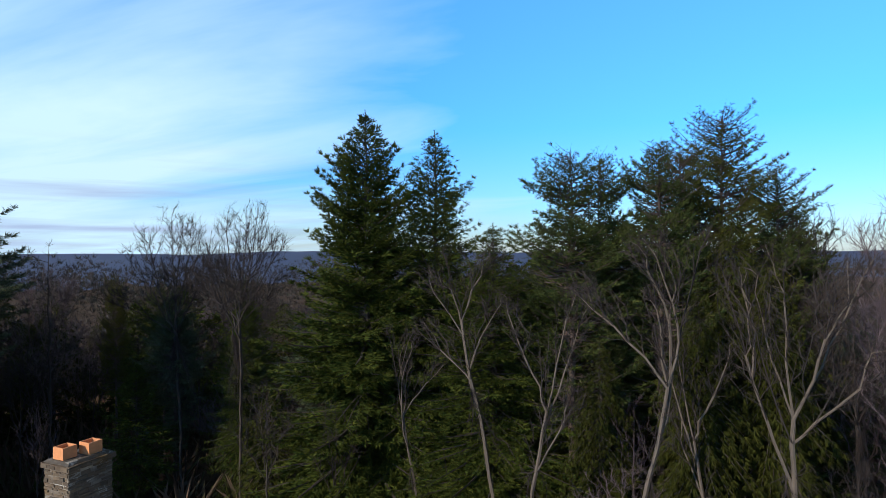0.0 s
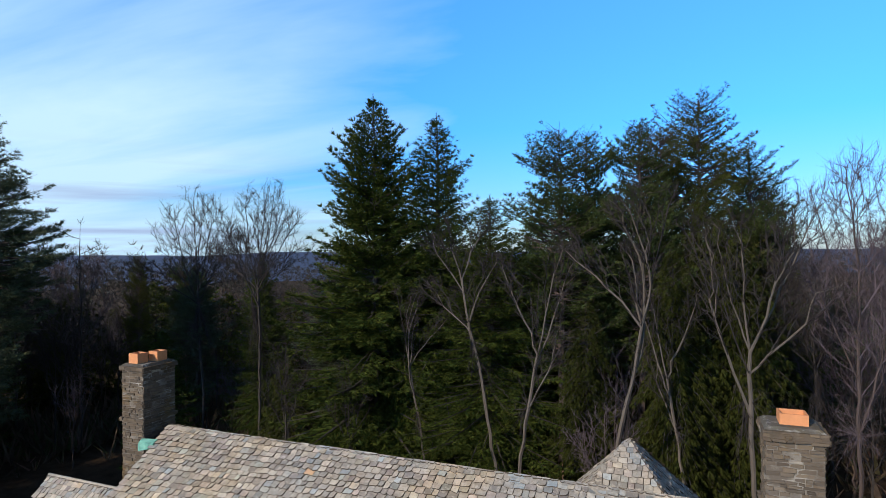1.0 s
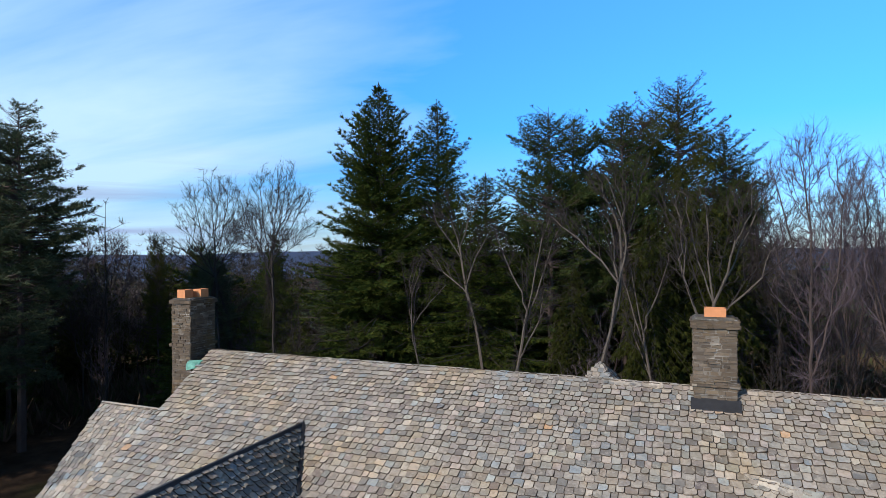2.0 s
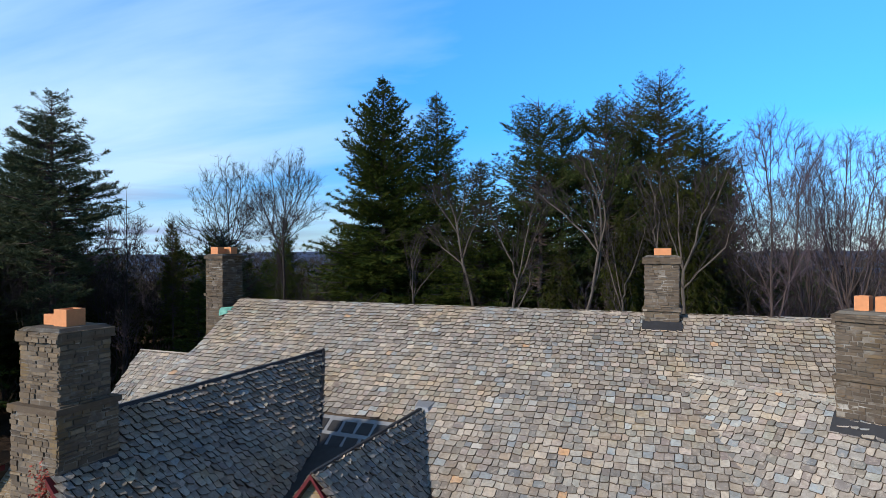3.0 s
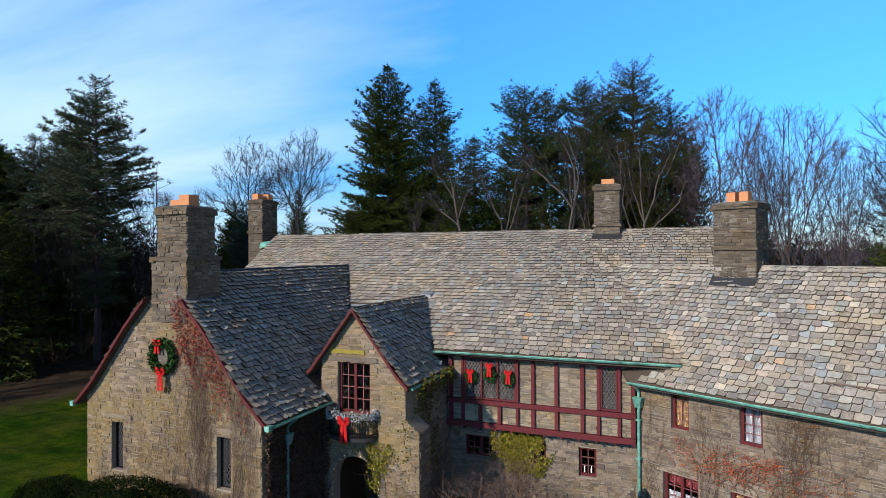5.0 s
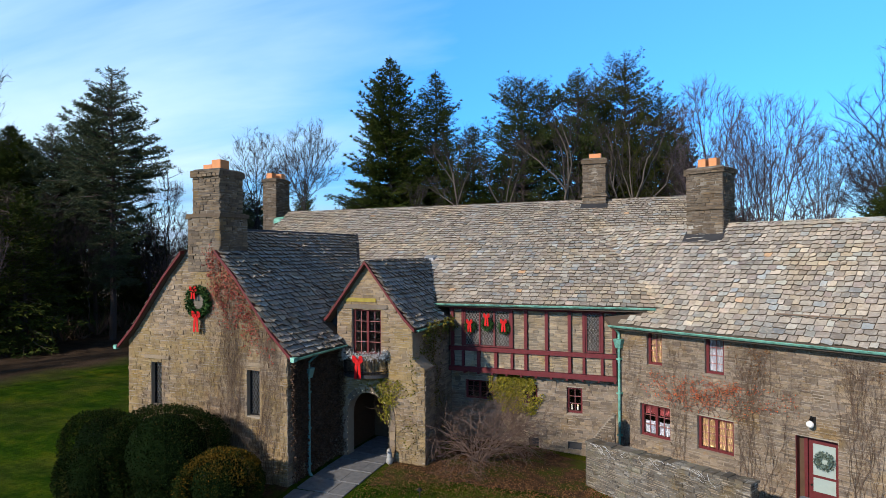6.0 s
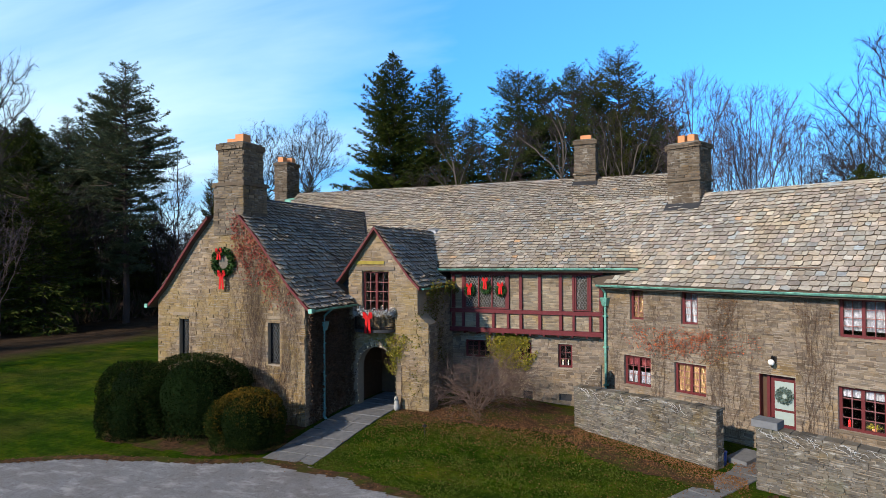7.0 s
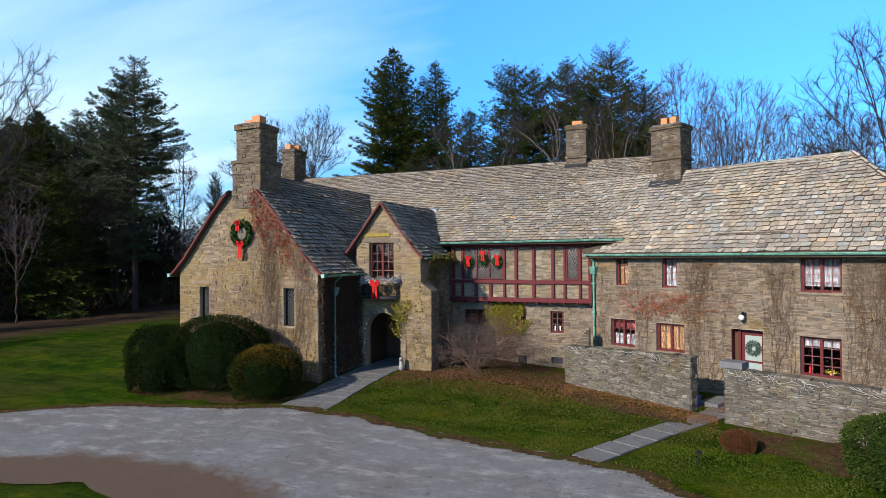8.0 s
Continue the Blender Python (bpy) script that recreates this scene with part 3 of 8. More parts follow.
GABLE_ROOF_E = Slope((-0.73, -7.38, 0), (0, 1, 0), (-1, 0, 0), GABLE_PROF)
GABLE_ROOF_W = Slope((-9.07, -7.38, 0), (0, 1, 0), (1, 0, 0), GABLE_PROF)
PORCH_PROF = [(0, 5.38), (0.45, 5.82), (2.1, 7.93)]
PORCH_ROOF_E = Slope((2.35, -4.18, 0), (0, 1, 0), (-1, 0, 0), PORCH_PROF)
PORCH_ROOF_W = Slope((-1.85, -4.18, 0), (0, 1, 0), (1, 0, 0), PORCH_PROF)


def prof_at(prof, d):
    for (a, b), (c, e) in zip(prof, prof[1:]):
        if d <= c:
            return b + (e - b) * (d - a) / (c - a)
    return prof[-1][1]


def gable_z(x):
    return prof_at(GABLE_PROF, min(x + 9.07, -0.73 - x))


def porch_z(x):
    return prof_at(PORCH_PROF, min(x + 1.85, 2.35 - x))


# windows: wall plane, u0, u1, z0, z1
GABLE_HOLES = [(-7.49, -6.95, 2.48, 4.13), (-2.87, -2.31, 2.48, 4.11)]
PORCH_HOLES = [(-0.46, 0.82, 4.30, 6.08)]
FRONT_HOLES = [(2.78, 4.05, 1.95, 2.76), (5.15, 5.95, 1.95, 2.76), (7.15, 7.78, 1.72, 2.76), (7.17, 7.74, 0.25, 0.57), (5.55, 5.99, 0.17, 0.57)]
WING_HOLES = [(0.01, 0.61, 4.07, 5.30), (2.16, 2.81, 4.05, 5.30), (7.31, 8.56, 4.07, 5.30),
              (-0.28, 0.90, 1.41, 2.60), (1.88, 3.10, 1.42, 2.58), (4.93, 6.06, 0.10, 2.59), (7.26, 8.52, 1.17, 2.54)]


def add_wall(pl, u0, u1, z0, top, holes, seed, cuts=(), side=None, near=None, limit=0, thick=0.4, mat=STONE, zs=None, hs=(0.055, 0.125)):
    ob = part("wall", wall_solid(pl, u0, u1, z0, top, holes, thick, cuts), MORTAR, house)
    z1 = zs or max(top(u) for u in (u0, u1, *cuts))
    rows = stone_rows(pl, z0, z1, spans_of(u0, u1, holes, side), seed, *hs)
    lay_stones(ob, pl, rows, mat, seed + 1, near, limit)
    return ob


def gable_side(z):
    us = [u for u in np.linspace(-8.69, -1.13, 190) if gable_z(u) - 0.12 > z]
    return (min(us), max(us)) if us else (0, 0)


def porch_side(z):
    lo, hi = -1.13, 2.15
    if z < 4.26:
        hi = 2.15 + 0.5 * min(1, (4.26 - z) / 0.38)
    us = [u for u in np.linspace(lo, hi, 120) if porch_z(min(u, 2.2)) - 0.12 > z]
    return (min(us), max(us)) if us else (0, 0)


gable_cuts = [-9.07 + d for d, _ in GABLE_PROF] + [-0.73 - d for d, _ in GABLE_PROF]
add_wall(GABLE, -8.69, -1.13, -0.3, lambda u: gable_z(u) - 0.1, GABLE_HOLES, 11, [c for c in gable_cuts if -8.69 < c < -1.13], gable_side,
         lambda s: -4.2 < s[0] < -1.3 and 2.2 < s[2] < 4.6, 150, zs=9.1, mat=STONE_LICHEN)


def arch_mesh(mb, cx, half, spring, u0, u1, z1, y0, y1, steps=14):
    """The wall round a round-headed opening, from the ground to z1."""
    pts = [(cx - half, 0.0), (cx - half, spring)] + [(cx - half * math.cos(math.pi * k / steps), spring + half * 1.05 * math.sin(math.pi * k / steps)) for k in range(1, steps)] + [(cx + half, spring), (cx + half, 0.0)]
    mb.box(u0, pts[0][0], y0, y1, -0.3, z1)
    mb.box(pts[-1][0], u1, y0, y1, -0.3, z1)
    for (a, za), (b, zb) in zip(pts[1:-1], pts[2:-1]):
        if b - a > 1e-4:
            lo = [(a, y0, za), (b, y0, zb), (b, y1, zb), (a, y1, za)]
            mb.hexa(lo, [(a, y0, z1), (b, y0, z1), (b, y1, z1), (a, y1, z1)])
    return pts


# porch: arched ground floor, gabled room above
ARCH_X, ARCH_R, ARCH_S = 0.25, 0.92, 1.90
pm = MB()
arch_mesh(pm, ARCH_X, ARCH_R, ARCH_S, -1.13, 2.15, 3.3, -4.0, -3.55)
porch_wall = part("wall", pm, MORTAR, house)
upper = wall_solid(PORCH, -1.13, 2.15, 3.3, lambda u: porch_z(u) - 0.1, PORCH_HOLES, 0.4, [-1.4, 0.25, 1.9])
part("wall", upper, MORTAR, house)


def porch_spans(za, zb):
    z = (za + zb) / 2
    a, b = porch_side(z)
    runs = [(a, b)]
    holes = [(-0.46, 0.82)] if 4.30 < z < 6.08 else []
    if z < ARCH_S + ARCH_R * 1.05 + 0.22:
        w = ARCH_R + 0.24
        if z > ARCH_S:
            w = (ARCH_R + 0.24) * math.sqrt(max(0.0, 1 - ((z - ARCH_S) / (ARCH_R * 1.05 + 0.24)) ** 2))
        holes.append((ARCH_X - w, ARCH_X + w))
    for h in holes:
        runs = [q for p, s in runs for q in ((p, min(s, h[0])), (max(p, h[1]), s)) if q[1] - q[0] > 0.03]
    return runs


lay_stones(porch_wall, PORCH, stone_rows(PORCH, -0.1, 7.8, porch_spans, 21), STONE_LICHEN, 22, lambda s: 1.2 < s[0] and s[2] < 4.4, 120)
for k in range(15):  # arch stones
    w0, w1 = math.pi * k / 15 + 0.012, math.pi * (k + 1) / 15 - 0.012
    q = lambda w, rr: (ARCH_X - rr * math.cos(w), -4.0, ARCH_S + rr * 1.03 * math.sin(w))
    part("voussoir", MB().prism([q(w0, ARCH_R), q(w1, ARCH_R), q(w1, ARCH_R + 0.24), q(w0, ARCH_R + 0.24)], (0, -0.035, 0)), STONE, porch_wall)
for side in (-1, 1):
    z = 0.0
    while z < ARCH_S - 0.05:
        h = min(rng.uniform(0.2, 0.34), ARCH_S - z)
        x0, x1 = sorted((ARCH_X + side * ARCH_R, ARCH_X + side * (ARCH_R + 0.24)))
        part("jamb_stone", MB().box(x0 + .004, x1 - .004, -4.035, -3.98, z + .006, z + h - .006), STONE, porch_wall)
        z += h
# buttress widening on the porch's east corner, side wall behind it
bt = MB()
bt.prism([(2.15, -4.0, -0.3), (2.64, -4.0, -0.3), (2.62, -4.0, 3.88), (2.15, -4.0, 4.26)], (0, 0.9, 0))
part("buttress", bt, MORTAR, house)
PE = Plane(2.65, 0, 90)
PES = Plane(2.15, 0, 90)
ob = part("wall", MB().box(1.75, 2.15, -3.6, 0.4, -0.3, 5.5), MORTAR, house)
lay_stones(ob, PES, stone_rows(PES, -0.1, 5.4, spans_of(-3.1, 0.0, []), 25), STONE, 26)
lay_stones(ob, PE, stone_rows(PE, -0.1, 3.9, spans_of(-4.0, -3.1, []), 27), STONE, 28)
GE = Plane(-1.13, 0, 90)
ob = part("wall", MB().box(-1.53, -1.13, -6.8, 0.4, -0.3, 4.9), MORTAR, house)
lay_stones(ob, GE, stone_rows(GE, -0.1, 4.75, spans_of(-7.2, -4.0, []), 31), STONE, 32)
part("wall", MB().box(-8.69, -8.29, -6.8, 0.4, -0.3, 4.9), MORTAR, house)
# porch passage behind the arch, its shade put into dark oak-coloured walls
pi = MB()
pi.box(-1.13, 2.15, -1.3, -1.0, -0.3, 3.3)
pi.box(-1.13, 2.15, -3.55, -1.3, 2.95, 3.3)
pi.box(-1.12, -0.98, -3.55, -1.3, -0.3, 2.95)
pi.box(1.62, 1.74, -3.55, -1.3, -0.3, 2.95)
part("porch_vault", pi, OAK_AND_SHADE, house)
door = part("door", MB().box(-0.4, 0.9, -1.36, -1.302, 0.0, 2.3), OAK_AND_SHADE, house, "dark oak plank door in the porch")
for k in range(4):
    part("door_plank", MB().box(-0.38 + k * 0.32, -0.38 + k * 0.32 + 0.3, -1.385, -1.362, 0.05, 2.25), OAK_AND_SHADE, door)

# main front under the bay, and the other main walls
add_wall(FRONT, 2.15, 9.3, -0.4, lambda u: 3.4, FRONT_HOLES, 41, near=lambda s: 6.0 < s[0] < 9.0 and s[2] > 0.8, limit=100)
mw = MB()
mw.box(-10.95, -8.69, 0.0, 0.4, -0.3, 6.2)
mw.box(-10.95, 13.2, 13.0, 13.4, -0.3, 6.4)
mw.prism([(-10.98, 0.0, -0.3), (-10.98, 13.4, -0.3), (-10.98, 13.4, 6.4), (-10.98, 6.45, 10.7), (-10.98, 0.0, 6.6)], (0.4, 0, 0))
mw.box(-12.4, -10.98, 5.95, 7.15, -0.3, 10.15)
mw.prism([(13.2, 1.0, -0.3), (13.2, 13.4, -0.3), (13.2, 13.4, 6.4), (13.2, 6.45, 10.7), (13.2, 1.0, 7.1)], (0.35, 0, 0))
part("wall", mw, MORTAR, house)
# upper floor behind the bay and inner floors, to close the rooms, coloured dark as unlit
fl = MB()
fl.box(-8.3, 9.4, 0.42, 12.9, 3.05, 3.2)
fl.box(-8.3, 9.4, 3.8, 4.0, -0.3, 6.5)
part("floor_slab", fl, ROOM_SHADE, house)

# timber bay
bay = part("bay", MB().box(2.2, 9.16, -0.33, -0.05, 3.3, 5.98), MORTAR, house, "jettied bay with dark red posts and cream stone panels")
post_x = [2.36, 2.84, 3.54, 4.30, 4.99, 5.58, 6.44, 7.36, 7.92, 8.62, 9.08]
wide = {2.84: .10, 4.99: .10, 7.92: .10, 8.62: .10, 9.08: .15}
for x in post_x:
    w = wide.get(x, 0.13) / 2
    part("post", BAY.box(MB(), x - w, x + w, 3.42, 4.06, -0.10, 0.03), TIMBER, bay)
    if x not in (3.54, 4.30):
        part("post", BAY.box(MB(), x - w, x + w, 4.28, 5.84, -0.10, 0.03), TIMBER, bay)
part("sill_beam", BAY.box(MB(), 2.2, 9.16, 3.20, 3.40, -0.36, 0.05), TIMBER, bay)
part("rail", BAY.box(MB(), 2.2, 9.16, 4.08, 4.25, -0.10, 0.035), TIMBER, bay)
part("rail", BAY.box(MB(), 2.2, 9.16, 5.84, 5.98, -0.10, 0.03), TIMBER, bay)
for x in [2.9 + 0.62 * k for k in range(11)]:
    part("joist_end", BAY.box(MB(), x - .035, x + .035, 3.12, 3.20, -0.40, 0.03), TIMBER, bay)
bay_win = [(2.90, 4.93), (7.98, 8.56)]
panels = []
for a, b in zip(post_x, post_x[1:]):
    panels.append((a, b, 3.42, 4.06))
    if not any(q[0] - 0.2 < a and b < q[1] + 0.2 for q in bay_win):
        panels.append((a, b, 4.28, 5.84))
BAYF = Plane(0, -0.345, 0)
for k, (a, b, z0, z1) in enumerate(panels):
    mb, r = MB(), random.Random(50 + k)
    for s in stone_rows(BAYF, z0, z1, spans_of(a + .06, b - .06, []), 60 + k, 0.045, 0.085, 0.15, 0.45):
        stone_block(mb, BAYF, *s, r)
    part("panel", mb, STONE_PANEL, bay, kind="stuff")

# right wing
add_wall(WING, -1.2, 11.5, -0.4, lambda u: 5.75, WING_HOLES, 71, hs=(0.035, 0.105), near=lambda s: 3.0 < s[0] < 7.3 and 1.5 < s[2] < 4.4, limit=200)
m = Matrix.Translation(WING.o) @ Matrix.Rotation(radians(-26.5), 4, "Z")
# wing walls and floors with the unlit rooms' darkness in their colour
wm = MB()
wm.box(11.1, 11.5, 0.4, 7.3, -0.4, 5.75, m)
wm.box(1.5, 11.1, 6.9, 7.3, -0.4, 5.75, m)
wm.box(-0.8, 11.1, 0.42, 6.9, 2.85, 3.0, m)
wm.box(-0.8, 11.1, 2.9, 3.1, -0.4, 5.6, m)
part("wall", wm, ROOM_SHADE, house)


# thin dark panels close behind the glass paint in the bay rooms' shade
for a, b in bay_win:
    part("room_back", BAY.box(MB(), a, b, 4.28, 5.84, -0.098, -0.088), ROOM_SHADE, bay)

# ---- windows ----
def casement(pl, hole, lights, cols, rows, back=0.16, inner=None, inner_span=(0.0, 1.0), frame_w=0.085, mat=RED_PAINT, leaded=False, sill=True, label="", owner=None):
    """A framed window in an opening: frame, sill, mullions, bars or leading, panes, and what shows behind."""
    u0, u1, z0, z1 = hole
    fr = MB()
    a, b = -back - 0.05, -back + 0.03
    pl.box(fr, u0, u0 + frame_w, z0, z1, a, b)
    pl.box(fr, u1 - frame_w, u1, z0, z1, a, b)
    pl.box(fr, u0 + frame_w, u1 - frame_w, z0, z0 + frame_w, a, b)
    pl.box(fr, u0 + frame_w, u1 - frame_w, z1 - frame_w, z1, a, b)
    win = part("window", fr, mat, owner or house, label)
    if sill:
        part("sill", pl.box(MB(), u0 - 0.05, u1 + 0.05, z0 - 0.07, z0 - 0.004, -back, 0.06), mat if sill == "red" else STONE, win)
    iu0, iu1 = u0 + frame_w, u1 - frame_w
    step = (iu1 - iu0) / lights
    for k in range(lights):
        p0, p1 = iu0 + k * step, iu0 + (k + 1) * step
        if k:
            part("mullion", pl.box(MB(), p0 - frame_w * .55, p0 + frame_w * .55, z0 + frame_w, z1 - frame_w, a, b + 0.01), mat, win)
        q0 = p0 + (frame_w * .55 if k else 0)
        q1 = p1 - (frame_w * .55 if k < lights - 1 else 0)
        zz0, zz1 = z0 + frame_w, z1 - frame_w
        if leaded:
            mb, st, t = MB(), 0.125, 0.008
            hgt = 1.7
            n = int((q1 - q0 + (zz1 - zz0) / hgt) / st) + 2
            for sgn in (1, -1):
                for j in range(-n, n + 1):
                    c = (q0 if sgn > 0 else q1) + j * st
                    # the stretch of the line u = c + sgn * (z - zz0) / hgt inside the light
                    lo, hi = zz0, zz1
                    for bound, up_side in ((q0, True), (q1, False)):
                        zb = zz0 + sgn * (bound - c) * hgt
                        if (sgn > 0) == up_side:
                            lo = max(lo, zb)
                        else:
                            hi = min(hi, zb)
                    if hi - lo > 0.03:
                        ua, ub = c + sgn * (lo - zz0) / hgt, c + sgn * (hi - zz0) / hgt
                        mb.hexa([pl.p(ua - t, lo, -back - .012), pl.p(ua + t, lo, -back - .012), pl.p(ua + t, lo, -back - .022), pl.p(ua - t, lo, -back - .022)],
                                [pl.p(ub - t, hi, -back - .012), pl.p(ub + t, hi, -back - .012), pl.p(ub + t, hi, -back - .022), pl.p(ub - t, hi, -back - .022)])
            part("leading", mb, LEAD_CAME, win, kind="stuff")
        else:
            for j in range(1, cols):
                u = q0 + (q1 - q0) * j / cols
                part("glazing_bar", pl.box(MB(), u - .012, u + .012, zz0, zz1, -back - .024, -back + .012), mat if mat != RED_PAINT else CREAM_BAR, win)
            for j in range(1, rows):
                z = zz0 + (zz1 - zz0) * j / rows
                part("glazing_bar", pl.box(MB(), q0, q1, z - .012, z + .012, -back - .022, -back + .009), mat if mat != RED_PAINT else CREAM_BAR, win)
        pane = part("pane", pl.box(MB(), q0, q1, zz0, zz1, -back - .032, -back - .026), GLASS, win)
        pane.visible_shadow = False
        if inner:
            zi0, zi1 = zz0 + (zz1 - zz0) * inner_span[0], zz0 + (zz1 - zz0) * inner_span[1]
            cm, nf = MB(), 9
            for j in range(nf):
                ua, ub = q0 + (q1 - q0) * j / nf, q0 + (q1 - q0) * (j + 1) / nf
                da, db = (-back - .09 - .025 * (j % 2)), (-back - .09 - .025 * ((j + 1) % 2))
                cm.add([pl.p(ua, zi0, da), pl.p(ub, zi0, db), pl.p(ub, zi1, db), pl.p(ua, zi1, da)], [(0, 1, 2, 3)])
                cm.add([pl.p(ua, zi0, da - .01), pl.p(ub, zi0, db - .01), pl.p(ub, zi1, db - .01), pl.p(ua, zi1, da - .01)], [(3, 2, 1, 0)])
            part("curtain", cm, inner, win)
    return win


CREAM_BAR = plain("bar_paint", (0.21, 0.085, 0.085), 0.6, vary=0.15)
for h in GABLE_HOLES:
    casement(GABLE, h, 1, 1, 1, back=0.2, mat=IRON, frame_w=0.04, leaded=True, sill=False, label="narrow leaded window in a deep stone reveal")
    part("lintel", GABLE.box(MB(), h[0] - .3, h[1] + .42, 4.26, 4.40, 0.0, 0.055), STONE, house)
casement(PORCH, PORCH_HOLES[0], 2, 2, 4, back=0.15, frame_w=0.09, sill=False, label="dark red French window behind the balcony")
LICHEN = plain("lichen_stone", (0.30, 0.24, 0.05), 0.95, vary=0.4, scale=5)
part("lintel", PORCH.box(MB(), -0.75, 0.62, 6.36, 6.50, 0.0, 0.05), LICHEN, house, "lintel stone yellow with lichen")
part("lintel", PORCH.box(MB(), -0.8, 1.1, 6.10, 6.26, 0.0, 0.05), STONE, house)
for h in FRONT_HOLES[:3]:
    casement(FRONT, h, 1 if h[1] - h[0] < .7 else 2, 2, 3, back=0.14, sill=h[0] < 7, label="small dark red casement on the lower front")
for h in FRONT_HOLES[3:]:
    part("vent", FRONT.box(MB(), h[0], h[1], h[2], h[3], -0.2, -0.12), LEAD, house, "grey cellar vent")
casement(BAY, (2.90, 4.93, 4.28, 5.84), 3, 1, 1, back=0.04, leaded=True, sill=False, frame_w=0.06, label="three-light leaded window in the timber bay", owner=bay)
casement(BAY, (7.98, 8.56, 4.28, 5.84), 1, 1, 1, back=0.04, leaded=True, sill=False, frame_w=0.06, label="single leaded window in the timber bay", owner=bay)
casement(WING, WING_HOLES[0], 1, 2, 5, inner=AMBER, sill=True, label="narrow casement with an amber curtain")
casement(WING, WING_HOLES[1], 1, 2, 4, inner=CURTAIN, sill=True, label="narrow casement with a white curtain")
casement(WING, WING_HOLES[2], 2, 2, 4, inner=CURTAIN, inner_span=(0.12, 1.0), sill=True, label="double casement with white curtains")
casement(WING, WING_HOLES[3], 2, 2, 3, inner=CURTAIN, inner_span=(0.0, 0.45), sill=True, label="double casement with half curtains")
casement(WING, WING_HOLES[4], 2, 2, 4, inner=AMBER, sill=True, label="double casement with amber curtains")
casement(WING, WING_HOLES[6], 2, 2, 4, inner=CURTAIN, inner_span=(0.78, 1.0), sill=True, label="double casement with short white blinds")
for k in range(2):
    part("valance", WING.box(MB(), -0.2 + .56 * k, 0.32 + .56 * k, 2.2, 2.52, -0.30, -0.27), RED_PAINT, house, "dark red valance inside a casement")
# wing door
dh = WING_HOLES[5]
dr = part("door", WING.box(MB(), dh[0] + .28, dh[1] - .02, dh[2], dh[3] - .08, -0.34, -0.28), RED_PAINT, house, "dark red half-glazed door hung with a wreath")
part("frame", WING.box(WING.box(WING.box(MB(), dh[0] + .18, dh[0] + .275, dh[2], dh[3], -0.36, -0.2), dh[0] + .28, dh[1], dh[3] - .075, dh[3], -0.36, -0.2), dh[0], dh[0] + .02, dh[2], dh[3], -.36, -.02), RED_PAINT, dr)
part("pane", WING.box(MB(), dh[0] + .40, dh[1] - .14, 1.42, 2.36, -0.278, -0.27), FROST, dr, "white-backed glass")
part("pane", WING.box(MB(), dh[0] + .40, dh[1] - .14, 0.92, 1.34, -0.278, -0.27), FROST, dr)
part("side_panel", WING.box(MB(), dh[0] + .022, dh[0] + .178, dh[2], dh[3], -0.34, -0.30), OAK_AND_SHADE, dr, "dark brown panel beside the door")
part("knob", MB().tube([WING.p(dh[0] + .36, 1.1, -.28), WING.p(dh[0] + .36, 1.1, -.22)], 0.03, 8, True), IRON, dr)


# ---- roofs ----
def above(x, y, z, *others):
    for o in others:
        h = o(x, y)
        if h is not None and h > z + 0.30:
            return False
    return True


main_h = lambda x, y: MAIN_ROOF.height(x, y) if y > -0.9 else None


def wing_h(x, y):
    v = Vector((x, y, 0)) - WING_ROOF.o
    u, d = v.dot(WING_ROOF.u), v.dot(WING_ROOF.d)
    return WING_ROOF.height(x, y) if d > 0 and d < 4.0 and u > WING_L - 5.5 and u < WING_R else None


gable_h = lambda x, y: prof_at(GABLE_PROF, min(x + 9.07, -0.73 - x)) if -9.0 < x < -0.73 and y > -7.38 else None
porch_h = lambda x, y: prof_at(PORCH_PROF, min(x + 1.85, 2.35 - x)) if -1.85 < x < 2.35 and y > -4.18 else None

roof = part("roof", slope_deck(MAIN_ROOF, 1.08, 25.5), UNDERLAY, house)
rows = slate_list(MAIN_ROOF, 1.05, 25.5, lambda q: above(q.x, q.y, q.z, wing_h, gable_h, porch_h) and (q.x > -12.2) and not (q.x > 12.9 and q.y < 2.5), 81)
rows = [q for q in rows if not (-12.2 + q[0] < 10.7 and -12.2 + q[0] > 10.62 and q[1] < 0.5)]
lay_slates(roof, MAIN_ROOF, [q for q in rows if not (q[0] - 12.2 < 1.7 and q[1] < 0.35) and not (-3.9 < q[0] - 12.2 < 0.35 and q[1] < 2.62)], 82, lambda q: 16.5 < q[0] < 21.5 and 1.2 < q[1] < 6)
back_roof = Slope((-12.2, 13.8, 0), (1, 0, 0), (0, -1, 0), [(0, 6.12), (7.35, 10.87)])
part("roof", slope_deck(back_roof, 1.08, 25.5), SLATE, house)
x = -11.12
rr = random.Random(5)
ridge_root = part("roof_ridge", MB().box(-11.0, 13.2, 6.40, 6.50, 10.78, 10.86), LEAD, house)
while x < 13.0:
    w = rr.uniform(0.3, 0.5)
    z = 10.885 + rr.uniform(-.01, .012)
    for s in (-1, 1):
        part("ridge_slate", MB().hexa([(x, 6.45 + s * .005, z - .03), (x + w - .012, 6.45 + s * .005, z - .03), (x + w - .012, 6.45 + s * .24, z - .185), (x, 6.45 + s * .24, z - .185)],
                                      [(x, 6.45 + s * .005, z + .012), (x + w - .012, 6.45 + s * .005, z + .012), (x + w - .012, 6.45 + s * .25, z - .15), (x, 6.45 + s * .25, z - .15)]), SLATE, ridge_root)
    x += w

